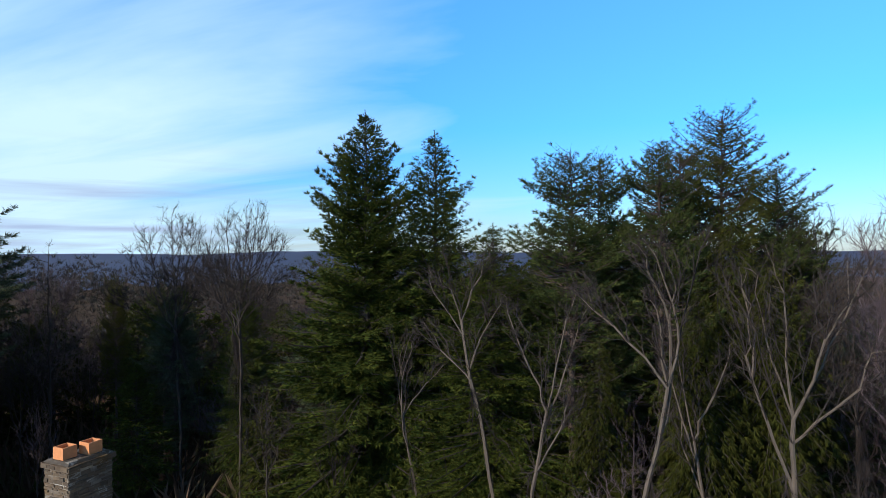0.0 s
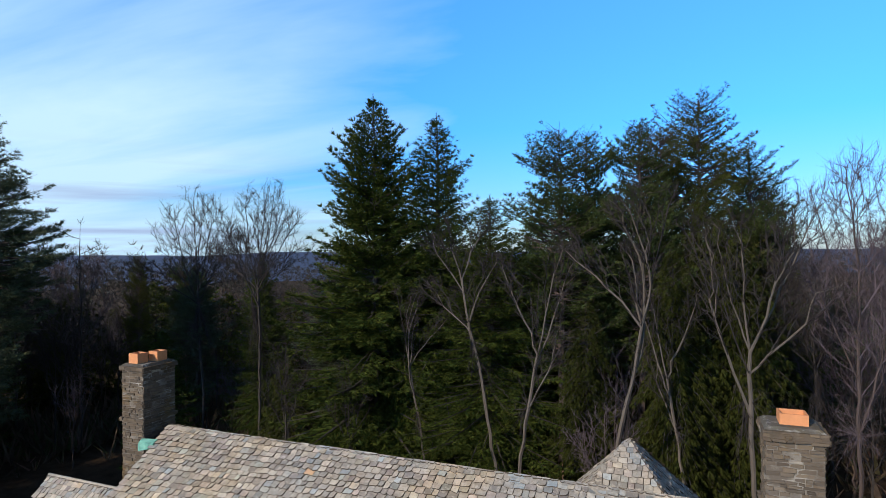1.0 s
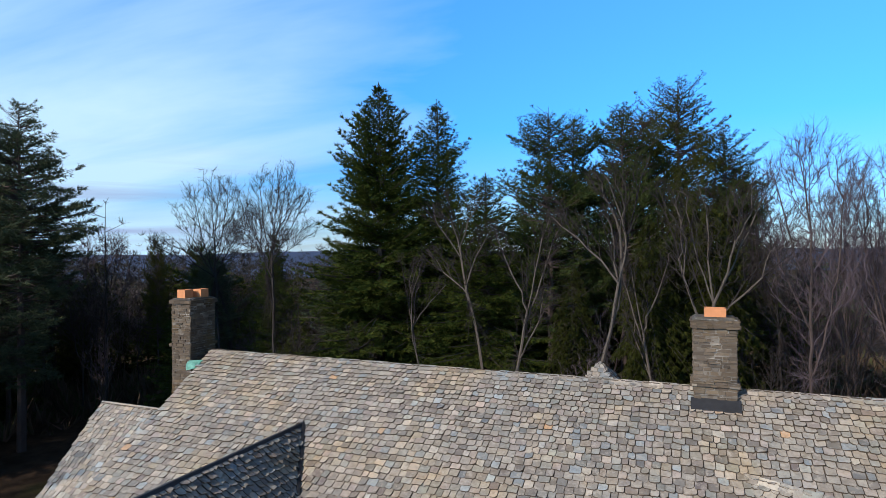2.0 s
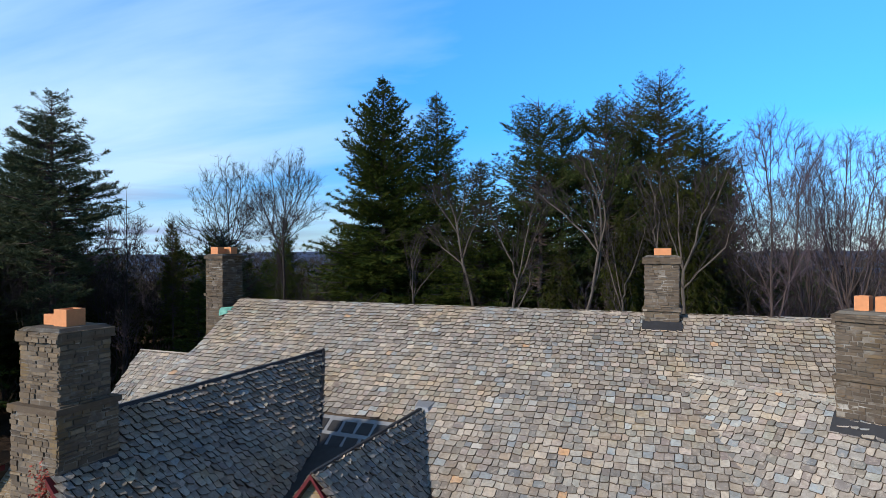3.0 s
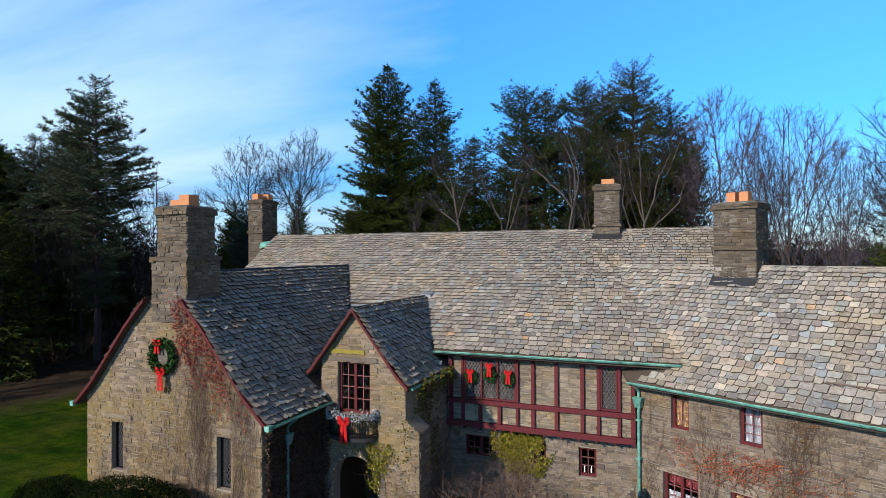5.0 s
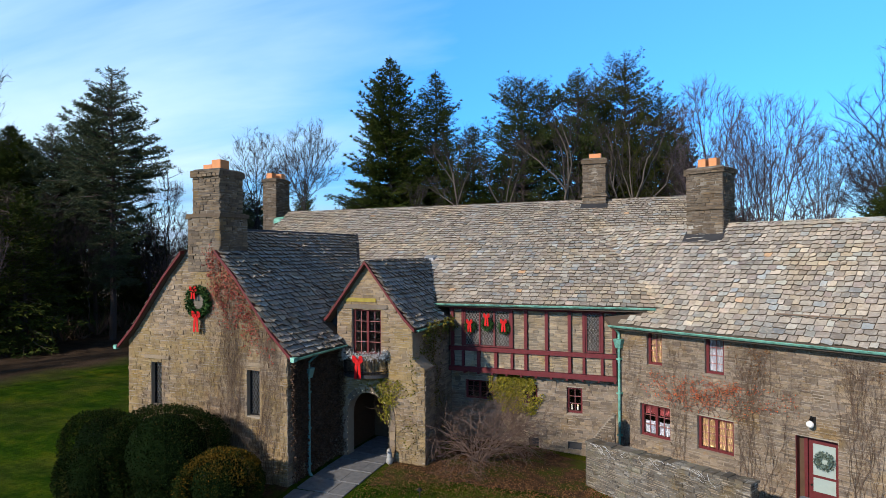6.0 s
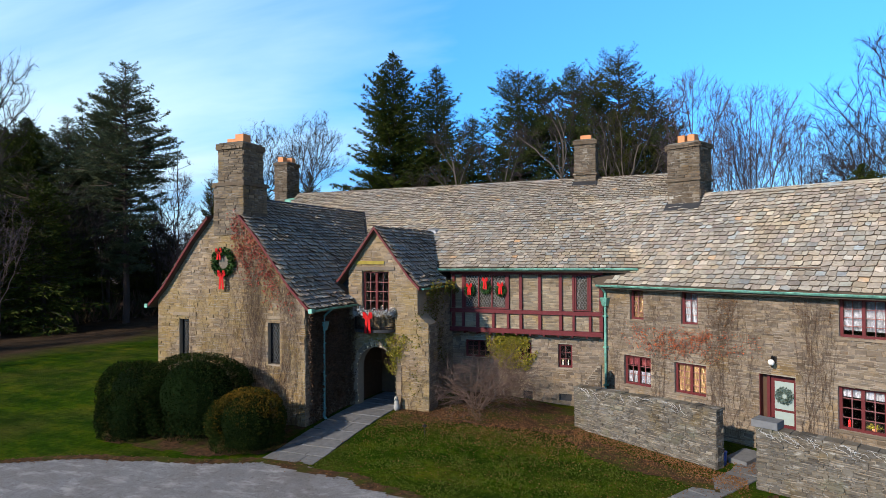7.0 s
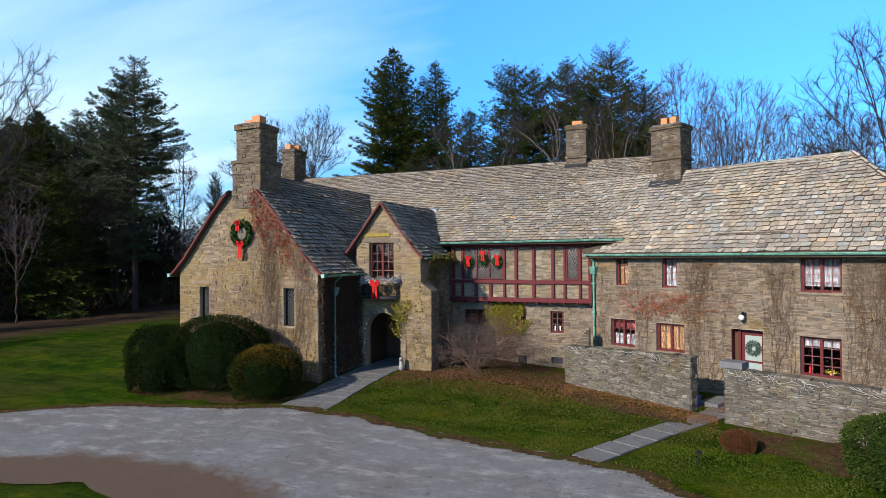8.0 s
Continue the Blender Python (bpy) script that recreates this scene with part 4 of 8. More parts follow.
# wing roof with its hip
wedge = lambda s: (WING_L - 6.0, WING_R - (WING_R - HIP_U) * min(1.0, s / WING_ROOF.length))
wroof = part("roof", slope_deck(WING_ROOF, 0, 0, 0.16, lambda s: (WING_L if s < 0.5 else WING_L - 6.0 * min(1, (s - .5) / 3.0), wedge(s)[1])), UNDERLAY, house)
rows = slate_list(WING_ROOF, 0, 0, lambda q: (main_h(q.x, q.y) is None and (q - WING.o).dot(WU) > WING_L) or (main_h(q.x, q.y) is not None and q.z > main_h(q.x, q.y) - 0.16 and (q - WING.o).dot(WU) > WING_L - 5.6 and q.z > 5.5), 91, edge=wedge)
rows = [q for q in rows if not (q[1] < 1.0 and q[0] < WING_L)]
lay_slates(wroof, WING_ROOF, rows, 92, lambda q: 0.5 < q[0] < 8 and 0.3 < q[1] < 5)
bo = WING_ROOF.p(0, WING_ROOF.length) + WING_ROOF.d * 3.99
WING_BACK = Slope((bo.x, bo.y, 0), WU, WN, [(0, 5.46), (3.99, 9.28)])
part("roof", slope_deck(WING_BACK, 0, 0, 0.16, lambda s: (WING_L, WING_R - (WING_R - HIP_U) * min(1.0, s / WING_BACK.length))), SLATE, house)
ho = WING_ROOF.p(WING_R, 0)
HIP = Slope((ho.x, ho.y, 0), -WN, -WU, [(0, 5.46), (0.9, 6.22), (3.99, 9.28)])
hipedge = lambda s: (3.99 * s / HIP.length, 7.98 - 3.99 * s / HIP.length)
hroof = part("roof", slope_deck(HIP, 0, 0, 0.16, hipedge), UNDERLAY, house)
lay_slates(hroof, HIP, slate_list(HIP, 0, 0, lambda q: True, 95, edge=hipedge), 96)
wr_root = part("roof_ridge", MB().tube([WING_ROOF.p(-3.0, WING_ROOF.length, -.03), WING_ROOF.p(HIP_U, WING_ROOF.length, -.03)], 0.05, 6), LEAD, house)
u = -4.4
while u < HIP_U - 0.2:
    w = rr.uniform(0.3, 0.5)
    a, b = WING_ROOF.p(u, WING_ROOF.length), WING_ROOF.p(min(u + w - .012, HIP_U), WING_ROOF.length)
    for s in (-1, 1):
        dn = WING_ROOF.d * (0.18 * s) + Vector((0, 0, -0.15))
        lo = [a, b, b + dn, a + dn]
        part("ridge_slate", MB().hexa([q + Vector((0, 0, 0.005)) for q in lo], [q + Vector((0, 0, 0.05)) for q in lo]), SLATE, wr_root)
    u += w
for k in range(12):
    a = WING_ROOF.p(HIP_U, WING_ROOF.length).lerp(WING_ROOF.p(WING_R, 0), k / 12)
    b = WING_ROOF.p(HIP_U, WING_ROOF.length).lerp(WING_ROOF.p(WING_R, 0), (k + 1) / 12 - .005)
    part("hip_slate", MB().tube([a + Vector((0, 0, .03)), b + Vector((0, 0, .05))], [0.06, 0.075], 5, True), SLATE, wr_root)

# gable wing roofs: old slates, lifted and uneven
uneven = lambda rows_: [(u_, s_, w_, e_, t_ * 1.5 + (0.03 if int(u_ * 137 + s_ * 71) % 7 == 0 else 0), turn_ * 2.2) for u_, s_, w_, e_, t_, turn_ in rows_]
behind = lambda s: (0.0 if GABLE_ROOF_E.run(s)[1] < 8.365 else 1.7, 11.9)
groof = part("roof", slope_deck(GABLE_ROOF_E, 0, 11.6, 0.12, behind), UNDERLAY, house)
rows = slate_list(GABLE_ROOF_E, 0, 11.9, lambda q: above(q.x, q.y, q.z, main_h, porch_h), 101, 0.235, 0.19, 0.19, 0.34, edge=behind)
lay_slates(groof, GABLE_ROOF_E, uneven(rows), 102, lambda q: q[0] < 6 and 1.0 < q[1] < 6)
groof = part("roof", slope_deck(GABLE_ROOF_W, 0, 11.6, 0.12, behind), UNDERLAY, house)
lay_slates(groof, GABLE_ROOF_W, slate_list(GABLE_ROOF_W, 0, 11.9, lambda q: above(q.x, q.y, q.z, main_h), 103, edge=behind), 104)
part("roof_ridge", MB().hexa([(-5.02, -5.9, 9.10), (-4.78, -5.9, 9.10), (-4.78, 4.1, 9.10), (-5.02, 4.1, 9.10)], [(-4.94, -5.9, 9.27), (-4.86, -5.9, 9.27), (-4.86, 4.1, 9.27), (-4.94, 4.1, 9.27)]), LEAD, house, "lead-covered ridge roll")
# valley between gable wing and main roof
vp = [(x, -0.9 + (gable_z(x) - 6.12) / 0.642, gable_z(x) + .03) for x in [-4.9 + k * 0.17 for k in range(11)]]
part("valley", MB().tube(vp, 0.085, 6), LEAD, house)
# porch roofs
proof = part("roof", slope_deck(PORCH_ROOF_E, 0, 7.5, 0.12), UNDERLAY, house)
lay_slates(proof, PORCH_ROOF_E, uneven(slate_list(PORCH_ROOF_E, 0, 7.6, lambda q: above(q.x, q.y, q.z, main_h), 111, 0.235, 0.19, 0.19, 0.34)), 112, lambda q: q[0] < 6)
proof = part("roof", slope_deck(PORCH_ROOF_W, 0, 7.5, 0.12), UNDERLAY, house)
lay_slates(proof, PORCH_ROOF_W, slate_list(PORCH_ROOF_W, 0, 7.6, lambda q: above(q.x, q.y, q.z, main_h, gable_h), 113), 114)
part("roof_ridge", MB().hexa([(.16, -4.2, 7.84), (.34, -4.2, 7.84), (.34, 1.8, 7.84), (.16, 1.8, 7.84)], [(.21, -4.2, 7.99), (.29, -4.2, 7.99), (.29, 1.8, 7.99), (.21, 1.8, 7.99)]), LEAD, house, "lead-covered ridge roll")
# lead flat between the two
lead = part("lead_roof", MB().hexa([(-3.25, 1.0, 6.6), (-0.1, 1.0, 6.7), (-1.2, -3.7, 5.2), (-2.0, -3.7, 5.2)], [(-3.25, 1.0, 7.1), (-0.1, 1.0, 7.1), (-1.2, -3.7, 5.8), (-2.0, -3.7, 5.8)]), LEAD, house, "dark lead valley roof with pale seams")
sheet_ = MB()
for q0, q1 in ((0.0, 2.08), (2.08, 2.66)):
    sheet_.hexa([MAIN_ROOF.p(8.3, q0, .008), MAIN_ROOF.p(12.55, q0, .008), MAIN_ROOF.p(12.55, q1, .008), MAIN_ROOF.p(8.3, q1, .008)], [MAIN_ROOF.p(8.3, q0, .034), MAIN_ROOF.p(12.55, q0, .034), MAIN_ROOF.p(12.55, q1, .034), MAIN_ROOF.p(8.3, q1, .034)])
part("lead_sheet", sheet_, PALE_LEAD, lead, "pale weathered lead sheet")
pr = random.Random(115)
for i in range(7):
    for j in range(4):
        u0, q0 = 8.72 + .56 * i + .22 * (j % 2), .16 + .62 * j
        q1 = min(q0 + pr.uniform(.42, .50), 2.52)
        c4 = [(u0 + pr.uniform(-.03, .03), q0), (u0 + .43 + pr.uniform(-.03, .03), q0), (u0 + .43 + pr.uniform(-.03, .03), q1), (u0 + pr.uniform(-.03, .03), q1)]
        part("lead_panel", MB().hexa([MAIN_ROOF.p(x, y, .035) for x, y in c4], [MAIN_ROOF.p(x, y, .056) for x, y in c4]), LEAD, lead)
part("flashing", MB().hexa([(0.0, 1.75, 7.72), (0.62, 1.8, 7.72), (0.66, 2.25, 8.02), (-0.05, 2.3, 8.05)], [(0.08, 1.78, 8.04), (0.5, 1.82, 8.0), (0.6, 2.25, 8.12), (0.0, 2.3, 8.16)]), PALE_LEAD, house, "pale lead flashing at the porch ridge")


def verge(prof, x0, sgn, y, name="verge_board"):
    """A dark red board following the gable's edge."""
    mb = MB()
    for (a, za), (b, zb) in zip(prof, prof[1:]):
        xa, xb = x0 + sgn * a, x0 + sgn * b
        lo = [(xa, y - .10, za - .10), (xb, y - .10, zb - .10), (xb, y + .10, zb - .10), (xa, y + .10, za - .10)]
        mb.hexa(lo, [(p[0], p[1], p[2] + .125) for p in lo])
    return part(name, mb, RED_PAINT, house)


verge(GABLE_PROF[:-2], -0.73, -1, -7.37)
verge(GABLE_PROF[:-2], -9.07, 1, -7.37)
for gx in (-9.1, -0.7):
    part("gutter_end", MB().hexa([(gx - .07, -7.5, 4.56), (gx + .07, -7.5, 4.56), (gx + .07, -7.3, 4.56), (gx - .07, -7.3, 4.56)], [(gx - .09, -7.5, 4.72), (gx + .09, -7.5, 4.72), (gx + .09, -7.3, 4.72), (gx - .09, -7.3, 4.72)]), COPPER, house, "pale green copper gutter end")
verge(PORCH_PROF, 2.35, -1, -4.17)
verge(PORCH_PROF, -1.85, 1, -4.17)

# lower west wing, rear turret
low = Slope((-18.5, 3.9, 0), (1, 0, 0), (0, 1, 0), [(0, 4.3), (3.2, 7.88)])
lroof = part("roof", slope_deck(low, 0, 7.3), UNDERLAY, house)
lay_slates(lroof, low, slate_list(low, 0, 7.3, lambda q: True, 121), 122)
part("roof", slope_deck(Slope((-18.5, 10.3, 0), (1, 0, 0), (0, -1, 0), [(0, 4.3), (3.2, 7.88)]), 0, 7.3), SLATE, house)
part("roof_ridge", MB().tube([(-18.5, 7.1, 7.9), (-11.4, 7.1, 7.9)], .07, 6, True), SLATE, house)
part("wall", MB().prism([(-18.3, 4.2, -0.5), (-18.3, 10.0, -0.5), (-18.3, 10.0, 4.4), (-18.3, 7.1, 7.7), (-18.3, 4.2, 4.4)], (7.2, 0, 0)), STONE, house)
TUR = Vector((3.5, 12.6, 10.25))
for k in range(4):
    w = radians(-90 + 90 * k)
    out = Vector((math.cos(w), math.sin(w), 0))
    along = Vector((-out.y, out.x, 0))
    o = Vector((TUR.x, TUR.y, 0)) + out * 2.3 - along * 2.3
    sl = Slope(o, along, -out, [(0, 7.5), (2.3, 10.25)])
    te = lambda s, L=sl.length: (2.3 * s / L, 4.6 - 2.3 * s / L)
    troof = part("roof", slope_deck(sl, 0, 0, 0.1, te), UNDERLAY, house)
    lay_slates(troof, sl, slate_list(sl, 0, 0, lambda q: True, 130 + k, edge=te), 140 + k)
part("wall", MB().box(1.4, 5.6, 10.5, 14.7, -0.4, 7.5), STONE, house)


part("snow_rail", MB().tube([WING_ROOF.p(4.35, 1.05, .12), WING_ROOF.p(6.75, 1.05, .12)], .026, 6, True), RUST, house, "thin rusty snow rail on the wing roof")

# ---- chimneys ----
def chimney(cx, cy, w, d, z0, z1, deg, bands, pots, seed, label, lower=None, mat=STONE_CHIMNEY):
    """A stone stack of coursed blocks with projecting bands, a sloped cap and clay pots."""
    m = Matrix.Translation((cx, cy, 0)) @ Matrix.Rotation(radians(deg), 4, "Z")
    zb = lower[0] if lower else z0
    root = MB()
    root.box(-w / 2 + .006, w / 2 - .006, -d / 2 + .006, d / 2 - .006, zb, z1, m)
    if lower:
        root.box(-w / 2 - lower[1] + .006, w / 2 + lower[2] - .006, -d / 2 - lower[1] + .006, d / 2 + lower[1] - .006, z0, zb, m)
    ch = part("chimney", root, POINTING, house, label)
    r = random.Random(seed)
    made = 0
    for face in range(4):
        f = m @ Matrix.Rotation(radians(90 * face), 4, "Z")
        half, depth = (w / 2, d / 2) if face % 2 == 0 else (d / 2, w / 2)
        o = f @ Vector((0, -depth, 0))
        pl = Plane(o.x, o.y, deg + 90 * face)
        off = 0.018
        pl.o = pl.o - pl.n * off
        rest = MB()
        z = z0
        while z < z1 - 0.02:
            h = min(r.uniform(0.06, 0.14) if mat == STONE_STACK else r.uniform(0.05, 0.13), z1 - z)
            grow = lower[1] if lower and z < zb else 0.0
            if any(b[0] <= z + h / 2 <= b[1] for b in bands):
                grow += 0.07
            a = -half - grow
            while a < half + grow - 0.02:
                q = r.uniform(0.12, 0.40)
                if half + grow - a - q < 0.14:
                    q = half + grow - a
                tgt = rest
                if face in (0, 1) and made < 130:
                    tgt = MB()
                stone_block(tgt, pl, a, a + q, z, z + h, off + grow + r.uniform(-0.008, 0.03), r)
                if tgt is not rest:
                    part("stone", tgt, mat, ch)
                    made += 1
                a += q
            z += h
        part("stonework", rest, mat, ch, kind="stuff")
    for b0, b1 in bands:
        o_ = lower[1] + .05 if lower and b1 < z1 - .5 else .065
        part("band", MB().box(-w / 2 - o_, w / 2 + o_, -d / 2 - o_, d / 2 + o_, b0 + .012, b1 - .012, m), STONE_CHIMNEY, ch)
    c0 = [m @ Vector((sx * (w / 2 + .03), sy * (d / 2 + .03), z1)) for sx, sy in ((-1, -1), (1, -1), (1, 1), (-1, 1))]
    c1 = [m @ Vector((sx * w * .45, sy * d * .45, z1 + .07)) for sx, sy in ((-1, -1), (1, -1), (1, 1), (-1, 1))]
    part("cap", MB().hexa(c0, c1), STONE_GREY, ch, "weathered mortar cap")
    for px, py, pw, pd, ph in pots:
        pot = MB()
        t = 0.035
        for x0, x1, y0, y1 in ((-pw / 2, pw / 2, -pd / 2, -pd / 2 + t), (-pw / 2, pw / 2, pd / 2 - t, pd / 2), (-pw / 2, -pw / 2 + t, -pd / 2 + t, pd / 2 - t), (pw / 2 - t, pw / 2, -pd / 2 + t, pd / 2 - t)):
            pot.box(px + x0, px + x1, py + y0, py + y1, z1 + .05, z1 + .05 + ph, m)
        part("chimney_pot", pot, TERRACOTTA, ch, "square terracotta flue pot")
    return ch


chimney(-4.79, -6.52, 1.29, 1.22, 7.6, 11.36, 0, [(9.60, 9.76), (11.14, 11.36)], [(-.42, .1, .4, .4, .26), (.12, 0, .42, .45, .40)], 201, "tall stone chimney stack on the front gable", (9.6, 0.12, 0.12), STONE_STACK)
chimney(-12.3, 6.55, 1.0, 1.35, 8.0, 12.92, 0, [(11.0, 11.12), (12.76, 12.92)], [(-.1, -.35, .42, .42, .36), (.15, .25, .42, .42, .36)], 202, "stone chimney stack at the west end of the ridge")
chimney(7.5, 6.45, 1.12, 1.0, 9.8, 12.85, 0, [(10.98, 11.1), (12.62, 12.85)], [(0.02, 0, .56, .5, .26)], 203, "stone chimney stack on the main ridge")
chc = Vector((11.72, 1.72, 0)) + WU * 0.72 - WN * 0.55
chimney(chc.x, chc.y, 1.44, 1.1, 8.0, 11.5, -26.5, [(9.85, 9.98), (11.3, 11.5)], [(-.26, 0, .31, .36, .38), (.18, 0, .31, .36, .38)], 204, "stone chimney stack where the two roofs meet")
part("flashing", MB().hexa([(6.86, 5.64, 10.3), (8.14, 5.64, 10.3), (8.14, 5.95, 10.5), (6.86, 5.95, 10.5)], [(6.86, 5.62, 10.42), (8.14, 5.62, 10.42), (8.14, 5.97, 10.66), (6.86, 5.97, 10.66)]), LEAD, house, "dark lead flashing")
fo = chc + WN * 0.55
a, b = fo - WU * 0.78, fo + WU * 0.78
za, zb = WING_ROOF.height(a.x, a.y), WING_ROOF.height((a + WN * .3).x, (a + WN * .3).y)
up_ = lambda v, z: v + Vector((0, 0, z))
part("flashing", MB().hexa([up_(a + WN * .3, zb - .1), up_(b + WN * .3, zb - .1), up_(b - WN * .1, za - .1), up_(a - WN * .1, za - .1)],
                           [up_(a + WN * .3, zb + .085), up_(b + WN * .3, zb + .085), up_(b - WN * .1, za + .20), up_(a - WN * .1, za + .20)]), LEAD, house, "dark lead flashing")
part("flashing", MB().hexa([(-4.1, -7.2, 8.3), (-3.85, -7.2, 8.05), (-3.85, -5.8, 8.05), (-4.1, -5.8, 8.3)], [(-4.06, -7.2, 8.42), (-3.85, -7.2, 8.13), (-3.85, -5.8, 8.13), (-4.06, -5.8, 8.42)]), LEAD, house, "dark lead flashing at the gable stack")
part("flashing", MB().hexa([(-11.85, 5.70, 10.12), (-11.12, 5.66, 10.30), (-11.12, 5.86, 10.42), (-11.85, 5.86, 10.2)], [(-11.85, 5.70, 10.38), (-11.12, 5.66, 10.46), (-11.12, 5.86, 10.56), (-11.85, 5.86, 10.5)]), COPPER, house, "verdigris copper flashing at the west stack")


# ---- gutters and pipes ----
def gutter(a, b, out, name="gutter"):
    """A half-round copper trough with a rolled lip."""
    a, b, out = Vector(a), Vector(b), Vector(out)
    mb = MB()
    ring = [(out * (-0.07 * math.cos(w)) + Vector((0, 0, -0.075 * math.sin(w)))) for w in [math.pi * k / 6 for k in range(7)]]
    inner = [q * 0.86 for q in ring]
    n = len(ring)
    pts = [a + q for q in ring] + [b + q for q in ring] + [a + q for q in inner] + [b + q for q in inner]
    f = [(i, i + 1, n + i + 1, n + i) for i in range(n - 1)] + [(2 * n + i, 3 * n + i, 3 * n + i + 1, 2 * n + i + 1) for i in range(n - 1)]
    f += [(0, n, 3 * n, 2 * n), (n - 1, 3 * n - 1, 4 * n - 1, 2 * n - 1)]
    f += [tuple(range(n)), tuple(range(n, 2 * n))[::-1]]
    mb.add(pts, f)
    mb.tube([a + out * .075, b + out * .075], 0.018, 6)
    return part(name, mb, COPPER, house, "verdigris copper gutter")


gutter((1.8, -0.98, 6.09), (10.62, -0.98, 6.13), (0, -1, 0))
gutter(WING.p(-1.25, 5.44, 0.52), WING.p(12.0, 5.44, 0.52), WN)
gutter((-0.66, -7.34, 4.66), (-0.66, -4.1, 4.66), (1, 0, 0))
gutter((-9.14, -7.34, 4.66), (-9.14, 0, 4.66), (-1, 0, 0))
gutter((2.42, -4.1, 5.36), (2.42, -0.95, 5.36), (1, 0, 0))
part("fascia", MB().box(2.1, 10.6, -0.89, -0.45, 5.99, 6.06), TIMBER, house)
part("fascia", WING.box(MB(), -1.2, 12.0, 5.36, 5.42, 0.0, 0.44), TIMBER, house)
dp = part("downpipe", MB().tube([WING.p(-1.08, 5.40, 0.46), WING.p(-1.08, 5.1, 0.12), WING.p(-1.08, 0.0, 0.12)], 0.05, 8), COPPER, house, "verdigris copper downpipe")
part("hopper_head", MB().hexa([WING.p(-1.18, 4.55, .04), WING.p(-.98, 4.55, .04), WING.p(-.98, 4.55, .2), WING.p(-1.18, 4.55, .2)], [WING.p(-1.25, 4.9, .02), WING.p(-.91, 4.9, .02), WING.p(-.91, 4.9, .27), WING.p(-1.25, 4.9, .27)]), COPPER, dp)
for z in (1.2, 2.8, 4.1):
    part("bracket", WING.box(MB(), -1.16, -1.0, z, z + .06, 0.0, 0.19), COPPER, dp)
dp = part("downpipe", MB().tube([(-0.66, -6.1, 4.6), (-1.02, -6.1, 4.3), (-1.02, -6.1, 0.35), (-0.9, -6.1, 0.2)], 0.062, 8), COPPER_BLUE, house, "blue-green copper downpipe on the gable side")
part("hopper_head", MB().hexa([(-1.12, -6.2, 3.75), (-.92, -6.2, 3.75), (-.92, -6.0, 3.75), (-1.12, -6.0, 3.75)], [(-1.12, -6.27, 4.1), (-.86, -6.27, 4.1), (-.86, -5.93, 4.1), (-1.12, -5.93, 4.1)]), COPPER_BLUE, dp)
for z in (0.6, 1.9, 3.2):
    part("bracket", MB().box(-1.13, -.95, -6.18, -6.02, z, z + .06), COPPER_BLUE, dp)

# ---- balcony ----
bm_ = MB()
arc = [(0.16 + 0.95 * math.cos(w), -4.0 - 0.62 * math.sin(w)) for w in [math.pi * k / 16 for k in range(17)]]
n = len(arc)
bm_.add([(x, y, 3.52) for x, y in arc] + [(x, y, 3.64) for x, y in arc], [tuple(range(n)), tuple(range(n, 2 * n))[::-1]] + [(i, n + i, n + i + 1, i + 1) for i in range(n - 1)])
balcony = part("balcony", bm_, LEAD, house, "small curved balcony with iron railing")
part("rail", MB().tube([(x, y, 4.42) for x, y in arc], 0.025, 6), IRON, balcony)
part("rail", MB().tube([(x, y, 3.74) for x, y in arc], 0.02, 6), IRON, balcony)
for k in range(49):
    w = math.pi * k / 48
    x, y = 0.16 + 0.93 * math.cos(w), -4.0 - 0.60 * math.sin(w)
    part("baluster", MB().tube([(x, y, 3.64), (x, y, 4.41)], 0.010, 4), IRON, balcony)
# ---- ground ----
def smooth(a, b, x):
    t = min(1.0, max(0.0, (x - a) / (b - a)))
    return t * t * (3 - 2 * t)


def ground_z(x, y):
    z = 0.30 * smooth(-10.5, -4.5, y) * (1 - smooth(4.0, 9.0, x))
    r = math.hypot(x, y - 5)
    z -= 7.0 * smooth(26, 140, y) + 3.0 * smooth(30, 120, -x) * smooth(-20, 30, y)
    if r > 160:
        far = smooth(160, 1400, r)
        z += -6 * far + 2.5 * smooth(160, 300, r) * noise.noise(Vector((x / 120, y / 120, 2.3))) * (1 - far)
    return z


